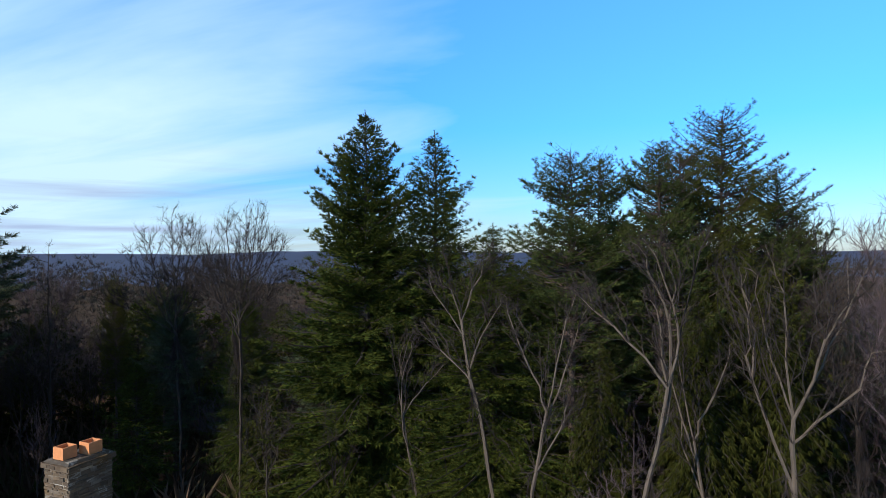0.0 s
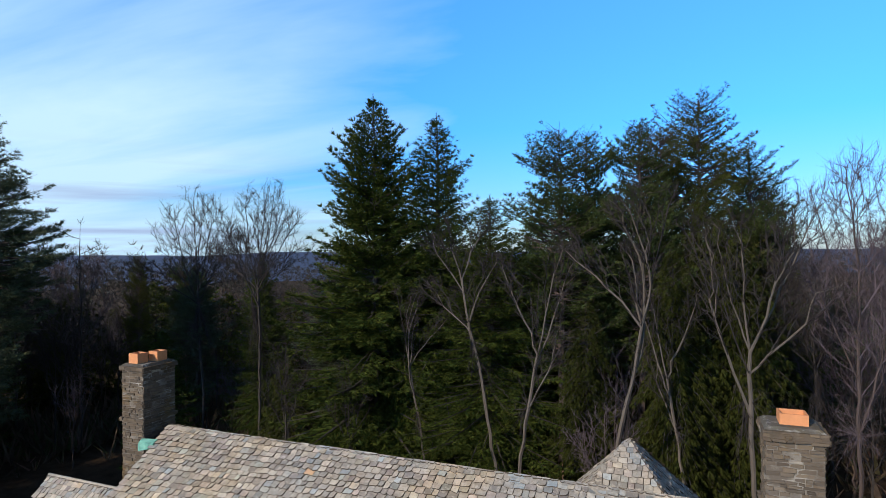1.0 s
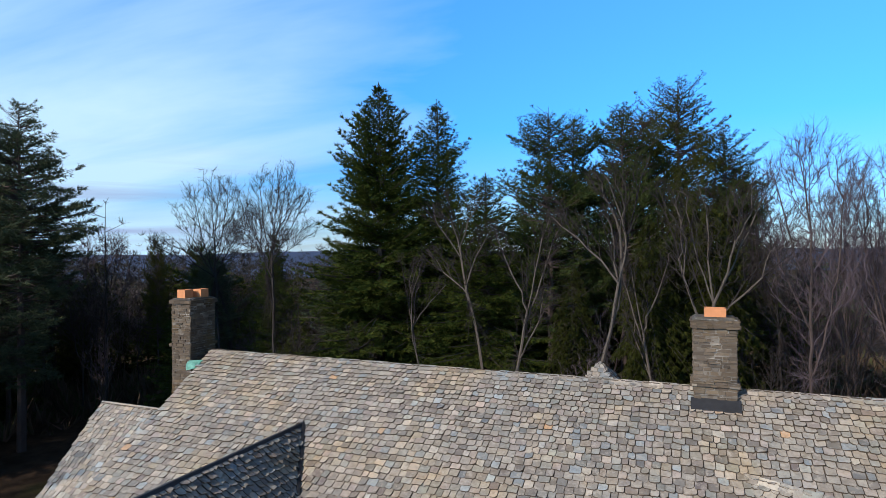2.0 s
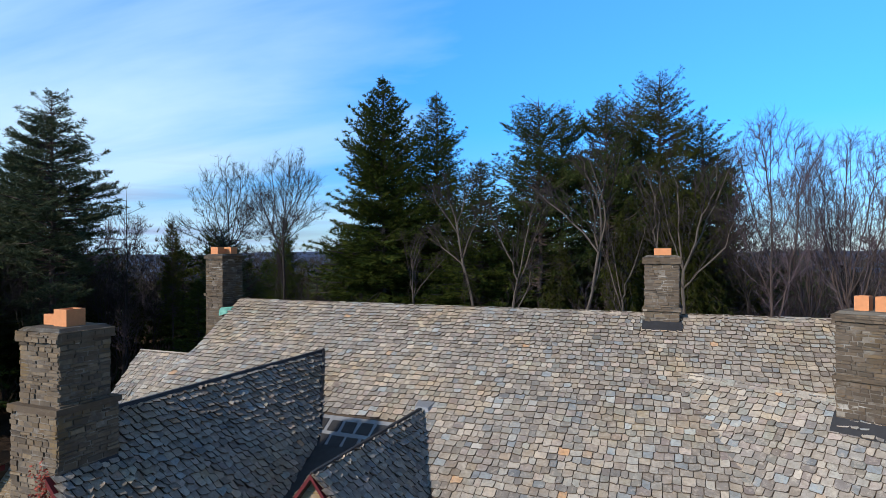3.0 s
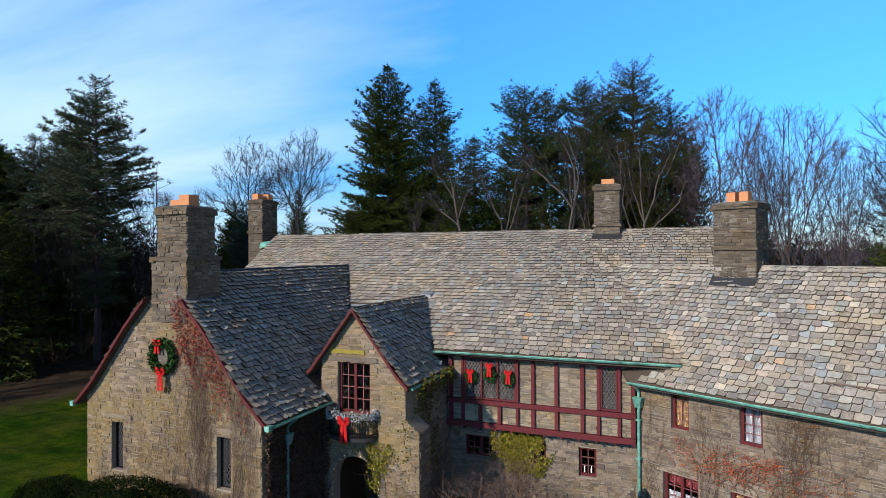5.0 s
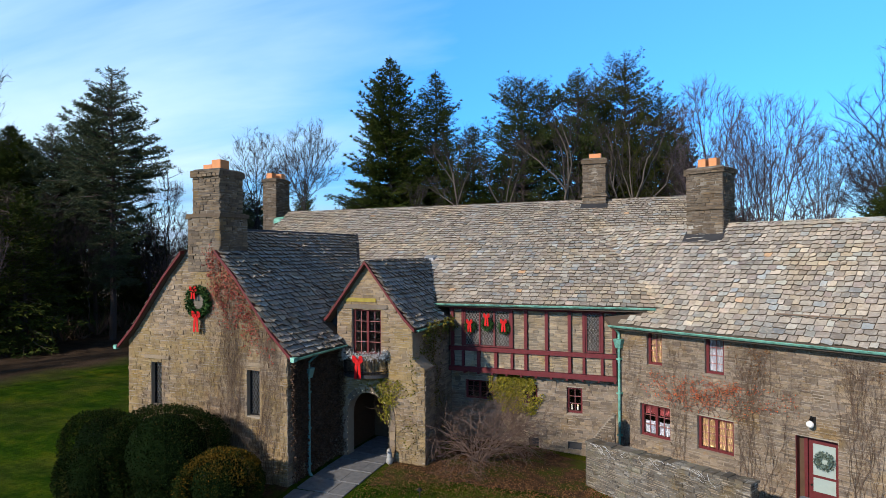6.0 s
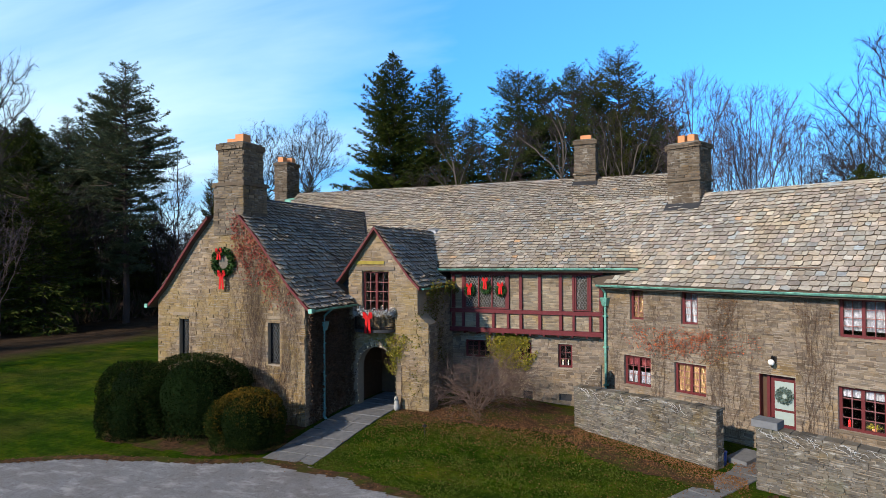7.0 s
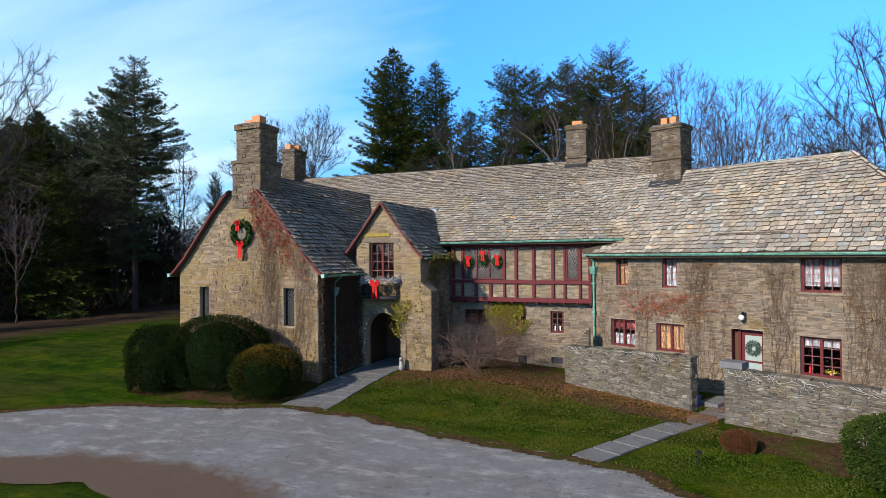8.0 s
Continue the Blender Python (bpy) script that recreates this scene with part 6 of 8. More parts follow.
class Skeleton:
    """The branches of a leafless tree: joints, each with the joint it grows from."""

    def __init__(self, seed):
        self.r = random.Random(seed)
        self.p, self.d, self.way = np.zeros((30000, 3)), np.zeros((30000, 3)), np.zeros(30000)
        self.back, self.n = [], 0

    def joint(self, p, d, back):
        k = self.n
        self.p[k], self.d[k] = p, d
        self.way[k] = 0 if back < 0 else self.way[back] + np.linalg.norm(self.p[back] - np.array(p))
        self.back.append(back)
        self.n += 1
        return k

    def run(self, at, end, bow, wob, step):
        """A bowed shoot from a joint to a place, leaving along the joint's own direction."""
        a, end, d0 = Vector(self.p[at]), Vector(end), Vector(self.d[at])
        L = (end - a).length
        if L < 1e-3:
            return at
        c = a + d0 * (L * bow)
        n = max(1, round(L / step))
        for k in range(1, n + 1):
            t = k / n
            q = a * (1 - t) ** 2 + c * (2 * t * (1 - t)) + end * t * t
            if k < n:
                q += Vector((self.r.gauss(0, wob), self.r.gauss(0, wob), self.r.gauss(0, wob * .6)))
            way = (q - Vector(self.p[at])).normalized()
            at = self.joint(q, way, at)
        return at

    def reach(self, goals, pull, above_):
        """Grows a shoot to each goal from the joint that leads there most naturally."""
        for g in goals:
            g = np.array(g)
            v = g - self.p[:self.n]
            L = np.linalg.norm(v, axis=1) + 1e-6
            ahead = (v * self.d[:self.n]).sum(1) / L
            cost = L * (1.55 - .75 * ahead) + pull * self.way[:self.n] + 60 * (self.p[:self.n, 2] < above_)
            k = int(np.argmin(cost))
            self.run(k, g, .34, .022 * min(1.0, L[k]), .6)

    def meshes(self, tip, twigs, twig_len):
        n, r = self.n, self.r
        area = np.zeros(n)
        kids = [[] for _ in range(n)]
        for k in range(n - 1, 0, -1):
            area[k] = max(area[k], tip ** 2.55)
            area[self.back[k]] += area[k]
            kids[self.back[k]].append(k)
        rad = area ** (1 / 2.55)
        big, fine = MB(), MB()
        starts = [(0, None)]
        while starts:
            k, root = starts.pop()
            line = [] if root is None else [root]
            rads = [] if root is None else [min(rad[root], rad[k] * 1.15)]
            while True:
                line.append(k)
                rads.append(rad[k])
                if not kids[k]:
                    break
                order = sorted(kids[k], key=lambda q: -rad[q])
                starts += [(q, k) for q in order[1:]]
                k = order[0]
            if len(line) < 2:
                continue
            rads[-1] *= .6
            top_ = rads[0]
            (big if top_ > .05 else fine).tube([self.p[q] for q in line], [float(q) for q in rads], 7 if top_ > .12 else 5 if top_ > .05 else 3)
        # the finest twigs: slender spikes on all thin shoots
        thin = [k for k in range(1, n) if rad[k] < tip * 2.4]
        g = np.random.RandomState(n)
        at = np.repeat(self.p[thin], twigs, 0)
        d = np.repeat(self.d[thin], twigs, 0) + g.normal(0, .27, (len(at), 3)) + (0, 0, .14)
        d /= np.linalg.norm(d, axis=1)[:, None]
        at = at - np.repeat(self.d[thin], twigs, 0) * g.uniform(0, .75, (len(at), 1))
        e1 = np.cross(d, (.3, .2, .9))
        e1 /= np.linalg.norm(e1, axis=1)[:, None] + 1e-9
        e2 = np.cross(d, e1)
        ln, w = g.uniform(.45, 1.2, (len(at), 1)) * twig_len, tip * .9
        quad = np.stack([at + e1 * w, at - e1 * (w * .5) + e2 * (w * .87), at - e1 * (w * .5) - e2 * (w * .87), at + d * ln], 1).reshape(-1, 3)
        k0 = len(fine.v)
        fine.v.extend(map(tuple, quad.tolist()))
        for k in range(k0, k0 + len(quad), 4):
            fine.f += [(k, k + 1, k + 3), (k + 1, k + 2, k + 3), (k + 2, k, k + 3)]
        return big, fine


def bare_tree(name, seed, bark, label, group, limbs, spread=1.5, tips=420, low_=0.35, pull=.34, tip=.0080, twigs=5, twig_len=.75, droop=0.0):
    """A leafless tree. limbs: (height of the fork, x, y, z of the limb's end, bow); the first one is the trunk's own leader."""
    sk = Skeleton(seed)
    r = sk.r
    k = sk.joint((0, 0, -.8), (0, 0, 1), -1)
    lines = []
    for j, (zf, x, y, z, bow) in enumerate(limbs):
        if j:
            c = np.abs(sk.p[:sk.n, 2] - zf) + np.hypot(sk.p[:sk.n, 0] - limbs[0][1] * zf / limbs[0][3], sk.p[:sk.n, 1])
            at = int(np.argmin(c))
            keep = sk.d[at].copy()
            out = Vector((x - sk.p[at][0], y - sk.p[at][1], z - zf)).normalized()
            sk.d[at] = (Vector(keep) * .45 + out * .55 + Vector((x, y, 0)).normalized() * .25).normalized()
        else:
            at = k
        first = sk.n
        sk.run(at, (x, y, z), bow, .055, 1.0)
        if j:
            sk.d[at] = keep
        lines.append((at, first, sk.n))
    goals = []
    for _ in range(tips * 3):
        at, a, b = r.choice(lines)
        t = low_ + (1.04 - low_) * r.random() ** .8
        q = Vector(sk.p[min(b - 1, int(a + t * (b - a)))])
        w, s_ = r.uniform(0, 6.283), spread * (1.15 - .5 * t) * r.random() ** .5 * 1.3
        goals.append((q.x + s_ * math.cos(w), q.y + s_ * math.sin(w), q.z + r.uniform(.1, 1.3) * spread - droop * s_))
    o = sk.p[0]
    goals.sort(key=lambda q: math.dist(q, o) + r.uniform(0, 2.0))
    sk.reach(goals, pull, min(zf for zf, *_ in limbs[1:]) if len(limbs) > 1 else limbs[0][3] * low_)
    big, fine = sk.meshes(tip, twigs, twig_len)
    ob = thing(name, label, "tree", group)
    part("trunk", big, bark, ob)
    part("crown", fine, TWIG_RED if bark in (BARK_BROWN, RED_BARK) else TWIG, ob, "fine leafless twigs")
    return ob


def vase(h, R, fork, n, seed, lean=(0.0, 0.0), flat=.25):
    """Limbs rising from a fork and spreading into a domed crown."""
    r = random.Random(seed)
    out = [(0.0, lean[0], lean[1], h * .97, .3)]
    for k in range(n):
        w = 2.4 * k + r.uniform(-.4, .4)
        q = math.sqrt((k + 1) / n)
        out.append((fork + (h - fork) * r.uniform(0, .30), lean[0] + R * q * math.cos(w), lean[1] + R * q * math.sin(w), h * (1 - flat * q ** 2.2) * r.uniform(.95, 1.0), .38))
    return out


def tall(ob):
    """A tree's own height."""
    return max(v.co.z for c in ob.children for v in c.data.vertices)


HEIGHT = {}


def plant(ob, x, y, top, turn=0.0, wide=1.0):
    """Stand a copy so that its top is at the given height."""
    g = ground_z(x, y)
    h = HEIGHT.setdefault(ob.children[0].data, tall(ob))
    s = (top - g) / h
    c = copy_thing(ob, Matrix.Identity(4))
    c.matrix_basis = pose(x, y, g, 0, 0, turn) @ Matrix.Diagonal((s * wide, s * wide, s, 1))
    return c


def stand(ob, x, y, top, wide=1.0, turn=0.0):
    """Stand the tree itself so."""
    g = ground_z(x, y)
    s = (top - g) / tall(ob)
    ob.matrix_basis = pose(x, y, g, 0, 0, turn) @ Matrix.Diagonal((s * wide, s * wide, s, 1))


WOOD = "wood behind the house"
spruce_a = conifer("spruce_tree", 28.0, 6.9, 401, "spruce", SPRUCE, "tall dark green spruce behind the house", WOOD)
spruce_b = conifer("spruce_tree", 27.0, 6.3, 402, "thin_spruce", SPRUCE, "tall dark green spruce with thin lower boughs", WOOD)
pine_a = conifer("pine_tree", 26.0, 3.6, 403, "pine", PINE, "tall white pine with tufted branches and thick crown", WOOD)
pine_c = conifer("pine_tree", 28.0, 4.4, 405, "pine", PINE_OLIVE, "tall olive-green white pine with upswept plumes", WOOD)
fir_a = conifer("pine_tree", 28.0, 6.2, 407, "old_pine", FIR, "tall old pine with layered boughs and bare lower trunk", WOOD)
hem_a = conifer("hemlock_tree", 16.0, 4.0, 406, "hemlock", HEMLOCK, "olive-green drooping hemlock among the trunks", WOOD)
fan_a = bare_tree("bare_tree", 411, BARK, "leafless tree with limbs fanning into a domed crown", WOOD, vase(22.5, 4.1, 13.0, 11, 1), 1.1, 520)
fan_b = bare_tree("bare_tree", 412, BARK, "leafless spreading tree leaning to one side", WOOD, vase(22.5, 4.6, 11.5, 9, 2, (-1.0, 0), .32), 1.3, 480)
fan_c = bare_tree("bare_tree", 413, BARK_BROWN, "leafless maple with many steep limbs and reddish twigs", WOOD, vase(22.0, 4.6, 6.0, 12, 3, (0, 0), .2), 1.3, 640, twig_len=.7)
leader = bare_tree("bare_tree", 414, BARK_BROWN, "tall leafless tree with two straight stems", WOOD, [(0, 0, 0, 22.4, .3), (8.0, 1.4, .3, 21.6, .6), (13.5, -1.8, .5, 20.4, .3), (15, 2.6, -.4, 20.2, .3), (11, -2.2, -1.0, 16.5, .2), (10, 2.8, 1, 15.5, .2), (16.5, -.8, -1.5, 21.5, .4)], 1.2, 420)
wide_a = bare_tree("bare_tree", 415, BARK, "broad leafless tree with long arching boughs", WOOD, [(0, 0, 0, 19.0, .3), (6.5, -6.5, .5, 16.5, .5), (8.0, 6.0, 1.0, 17.5, .5), (7.0, -3.5, -3.0, 20.5, .5), (9.5, -6.8, -2.0, 12.5, .45), (10.5, 2.5, 4.0, 21.0, .4), (9.0, -5.5, 3.0, 19.5, .5), (11.5, -3.0, 1.0, 22.5, .4), (8.5, 6.5, -2.0, 13.0, .4)], 1.9, 460, tip=.011, droop=.35, twig_len=.9)
fork_a = bare_tree("bare_tree", 421, BARK_PALE, "leaning leafless tree with a pale forked trunk", WOOD, [(0, -3.6, 0, 19.6, .25), (15.2, -.9, .3, 19.8, .5), (15.0, -4.6, -.6, 18.5, .35), (13.0, -.6, -.5, 16.8, .25), (12.4, -5.4, .6, 15.2, .25)], 1.0, 170, .45, tip=.012, twigs=2)
fork_b = bare_tree("bare_tree", 422, BARK_PALE, "leafless tree with a pale trunk forking low", WOOD, [(0, 3.9, 0, 20.3, .12), (9.3, 1.0, .2, 19.9, .75), (12.8, 2.0, .6, 17.4, .3), (15.0, 2.0, -.4, 20.0, .3), (14.0, -1.6, .3, 18.0, .4)], .95, 200, .45, tip=.012, twigs=2)
fork_c = bare_tree("bare_tree", 423, BARK_PALE, "slender leafless tree leaning among the pines", WOOD, [(0, 2.6, 0, 16.8, .35), (10.5, 3.4, .4, 17.6, .3), (12.0, -.6, .3, 17.0, .3), (8.5, 3.0, -.5, 12.5, .15)], .9, 150, .45, tip=.012, twigs=2)
fork_d = bare_tree("bare_tree", 424, BARK_PALE, "leafless tree with several pale stems spreading from one foot", WOOD, [(0, -.7, 0, 19.6, .3), (9.6, -3.1, .2, 19.2, .35), (12.6, 2.4, .3, 19.4, .4), (12.8, 1.2, -.6, 18.6, .5), (13.2, -1.8, .5, 18.6, .4), (12.2, 3.4, .2, 15.6, .2), (11.5, -1.9, -.6, 17.0, .35)], 1.0, 260, .4, tip=.012, twigs=2)
snag = bare_tree("dead_tree", 425, BARK, "thin dead tree with short broken branches", WOOD, [(0, 0, 0, 20, .3)] + [(9 + .8 * k, 1.5 * math.cos(2.4 * k), 1.5 * math.sin(2.4 * k), 9.1 + .82 * k, .1) for k in range(13)], .5, 60, .7, tip=.011, twigs=1)

fill = [bare_tree("bare_tree", 431 + k, (BARK, BARK_BROWN, BARK)[k], "leafless brown tree in the wood", WOOD, vase(20, (3.2, 4.0, 3.6)[k], (6.0, 5.0, 8.0)[k], 7, 11 + k), 1.3, 130, tip=.013) for k in range(3)]
fill += [conifer("spruce_tree", 20.0, 5.0, 441, "spruce", SPRUCE, "dark green spruce in the wood", WOOD, False), conifer("hemlock_tree", 15.0, 4.2, 442, "hemlock", HEMLOCK, "olive-green hemlock in the wood", WOOD, False), conifer("pine_tree", 20.0, 4.0, 443, "pine", PINE, "white pine in the wood", WOOD, False)]

# the trees that can be told apart, west to east
stand(spruce_a, -15.3, 28.2, 28.1)
stand(spruce_b, -11.5, 30.8, 27.0)
stand(pine_a, -2.3, 29.5, 25.2, 1.05)
stand(fir_a, -38.8, 16.0, 26.5)
stand(pine_c, 6.2, 38.8, 28.7, 1.0)
stand(hem_a, 4.5, 27.5, 17.0)
stand(fan_a, -25.0, 27.5, 22.8, turn=40)
stand(fan_b, -31.3, 28.2, 23.0)
stand(leader, 13.2, 26.2, 22.6)
stand(fan_c, 18.2, 30.0, 21.6)
stand(wide_a, 27.3, 20.5, 22.5)
stand(fork_a, -4.6, 24.1, 19.8)
stand(fork_b, 1.0, 21.5, 20.4)
stand(fork_c, -3.6, 22.7, 17.6)
stand(fork_d, 8.4, 23.0, 19.6)
stand(snag, -41.3, 24.9, 20.0)
plant(spruce_b, -6.8, 28.8, 20.6, 75, 1.25)
plant(spruce_b, -5.0, 33.5, 19.0, 140, 1.3)
plant(pine_a, -0.9, 31.8, 25.2, 130, 0.8)
plant(pine_a, 2.5, 32.3, 25.8, 250, 1.0)
plant(pine_c, 3.6, 36.5, 26.2, 70, .85)
plant(pine_a, 9.6, 40.0, 24.9, 310, .95)
plant(pine_c, 10.9, 42.6, 22.8, 250, .8)
plant(hem_a, -0.5, 28.5, 14.0, 100, 1.0)
plant(hem_a, 8.2, 30.5, 18.0, 200, 1.1)
plant(hem_a, 6.4, 32.0, 21.0, 20, 1.0)
plant(fork_c, 5.4, 24.5, 15.5, 150)
plant(spruce_b, -3.6, 34.0, 17.5, 210, .9)
plant(spruce_a, 2.6, 35.5, 18.5, 20, .8)
plant(spruce_b, 0.2, 37.0, 17.0, 300, 1.0)
plant(spruce_b, 7.2, 35.0, 19.0, 160, 1.0)
plant(spruce_a, -13.4, 35.0, 16.0, 100, .9)
plant(hem_a, -9.4, 33.0, 15.0, 30, 1.1)
plant(fork_b, -9.5, 25.0, 15.0, 200, .8)
plant(fan_c, 21.8, 30.6, 18.8, 110, .8)
plant(fan_b, 24.8, 27.5, 18.5, 120)
plant(fan_c, 28.0, 34.0, 18.5, 20)
plant(fan_c, 16.6, 34.5, 20.0, 215, .8)
plant(fan_b, 12.6, 32.5, 17.5, 45)
plant(fan_b, 10.9, 40.5, 22.5, 160)
plant(spruce_a, 22.4, 16.0, 12.2, 60, 1.5)
plant(fir_a, -44.6, 18.6, 22.6, 110, .75)
plant(spruce_b, -50.4, 20.0, 23.2, 40, .9)
plant(spruce_a, -49.4, 13.2, 21.3, 200, 1.25)
plant(fir_a, -54.5, 14.5, 20.5, 300, 1.1)
plant(spruce_a, -52.6, 15.6, 22.0, 90, 1.15)
plant(fir_a, -46.4, 15.4, 21.6, 40, .95)
plant(spruce_a, -60.0, 17.0, 22.5, 100, 1.0)
plant(pine_c, -43.3, 32.2, 17.0, 10, .55)
plant(pine_a, -36.2, 31.0, 16.4, 10, .8)
plant(fir_a, -33.3, 29.5, 15.6, 130, .9)
plant(spruce_b, -27.6, 31.0, 16.8, 10, .8)
plant(fir_a, -21.3, 32.0, 15.2, 230, 1.1)
plant(leader, -43.6, 26.5, 18.0, 200, 1.2)
plant(wide_a, -28.5, -5.5, 21.5, 10, 1.0)
# four unseen trees added to cast shade on the west lawn
plant(fir_a, -38.0, -33.0, 17.0, 60, .9)
plant(spruce_b, -45.0, -28.0, 19.0, 160, 1.0)
plant(wide_a, -34.0, -38.0, 15.0, 80, 1.1)
plant(fir_a, -52.0, -22.0, 20.0, 260, .9)
for k, (bx, by, bt) in enumerate(((-39, 8, 14), (-36.5, 3, 11), (-41, 0, 15), (-44, 6, 16), (-47, -4, 17), (-38, -5, 12), (-52, 4, 19))):
    plant(fill[3 + k % 2] if k % 3 == 0 else fill[k % 3], bx, by, bt + (0 if k % 3 == 0 else 1), 37 * k, 1.1)
for k, (bx, by, bt) in enumerate(((-9, 42, 11), (-4, 46, 12), (2, 47, 11.5), (7, 50, 12.5), (13, 48, 12.5), (-15, 44, 12), (18, 52, 13.5))):
    plant((fir_a, spruce_b, pine_a)[k % 3], bx, by, bt, 51 * k, 1.5)
r = random.Random(77)
for k, ob in enumerate(fill):
    stand(ob, -48 + 17 * k, 58 + 3 * k, 11 + k % 3)
spots = []
tries = 0
while len(spots) < 330 and tries < 20000:
    tries += 1
    x, y = r.uniform(-95, 75), r.uniform(20, 125)
    if r.random() < 0.18:
        x, y = r.uniform(-95, -31), r.uniform(-15, 60)
    if y < 24 and x > -34:
        continue
    if y > 70 and r.random() < 0.5:
        continue
    if any((x - a) ** 2 + (y - b) ** 2 < 6.5 for a, b in spots):
        continue
    spots.append((x, y))
    k = r.choices(fill, [7, 8, 7, 2, 3, 1])[0]
    low_ = r.uniform(8, 12.5) if y < 50 else r.uniform(9, 13)
    if x < -40 and y < 45:
        low_ = r.uniform(10, 16)
    if x > 14:
        low_ = r.uniform(9, 14)
    plant(k, x, y, low_ + min(0.0, ground_z(x, y) * .35), r.uniform(0, 360), r.uniform(.9, 1.5))

# undergrowth: a thicket of dark brush between the trunks
ug, r = MB(), random.Random(79)
for _ in range(9000):
    x, y = r.uniform(-95, 70), r.uniform(24, 115)
    if r.random() < .3:
        x, y = r.uniform(-95, -40), r.uniform(-12, 45)
    hh = r.uniform(0.6, 3.2)
    spray(ug, Vector((x, y, ground_z(x, y))), Vector((r.uniform(-.3, .3), r.uniform(-.3, .3), 1)).normalized(), hh, r, 7, 0.06)
UNDER = leaf_material("undergrowth_twigs", [(0.0, (0.07, 0.054, 0.04)), (0.4, (0.14, 0.095, 0.07)), (0.75, (0.05, 0.065, 0.024)), (1.0, (0.19, 0.11, 0.09))], 0.95)
tagged(part("undergrowth", ug, UNDER), "dark brown and green brush on the woodland floor", "undergrowth", kind="stuff")

# far woods, out to the horizon
fw, r = MB(), random.Random(78)
for _ in range(2400):
    d = 110 * (430 / 110) ** r.random()
    w = radians(r.uniform(20, 175))
    x, y = d * math.cos(w), d * math.sin(w)
    g, hh = ground_z(x, y), r.uniform(18, 25)
    c = Vector((x, y, g + hh * .6))
    for _ in range(13):
        v = Vector((r.gauss(0, 1), r.gauss(0, 1), abs(r.gauss(0, 1)) - .3)).normalized()
        spray(fw, c + Vector((v.x * 3.4, v.y * 3.4, v.z * hh * .36)), (v * .6 + Vector((0, 0, .8))).normalized(), 1.5, r, 9, 0.045, 1.3)
FARWOOD = leaf_material("far_woods", [(0.0, (0.05, 0.045, 0.045)), (0.4, (0.075, 0.06, 0.055)), (0.7, (0.035, 0.045, 0.03)), (1.0, (0.085, 0.065, 0.06))], 0.95)
tagged(part("far_woods", fw, FARWOOD), "distant brown and dark green winter woods", "woods", kind="stuff")
# distance haze is put into the hills' blue base colour
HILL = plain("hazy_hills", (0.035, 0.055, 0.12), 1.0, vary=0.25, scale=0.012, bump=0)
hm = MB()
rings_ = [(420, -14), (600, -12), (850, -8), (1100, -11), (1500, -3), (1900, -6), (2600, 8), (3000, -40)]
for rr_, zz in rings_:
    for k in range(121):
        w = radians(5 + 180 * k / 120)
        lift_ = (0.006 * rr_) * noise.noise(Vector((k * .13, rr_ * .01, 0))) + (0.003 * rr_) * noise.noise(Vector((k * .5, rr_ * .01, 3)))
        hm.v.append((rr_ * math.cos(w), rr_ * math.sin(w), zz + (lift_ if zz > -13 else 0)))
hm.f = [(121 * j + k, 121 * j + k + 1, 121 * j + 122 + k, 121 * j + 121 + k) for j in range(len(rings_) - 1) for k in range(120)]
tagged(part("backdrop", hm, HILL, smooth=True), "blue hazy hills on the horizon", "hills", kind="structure")


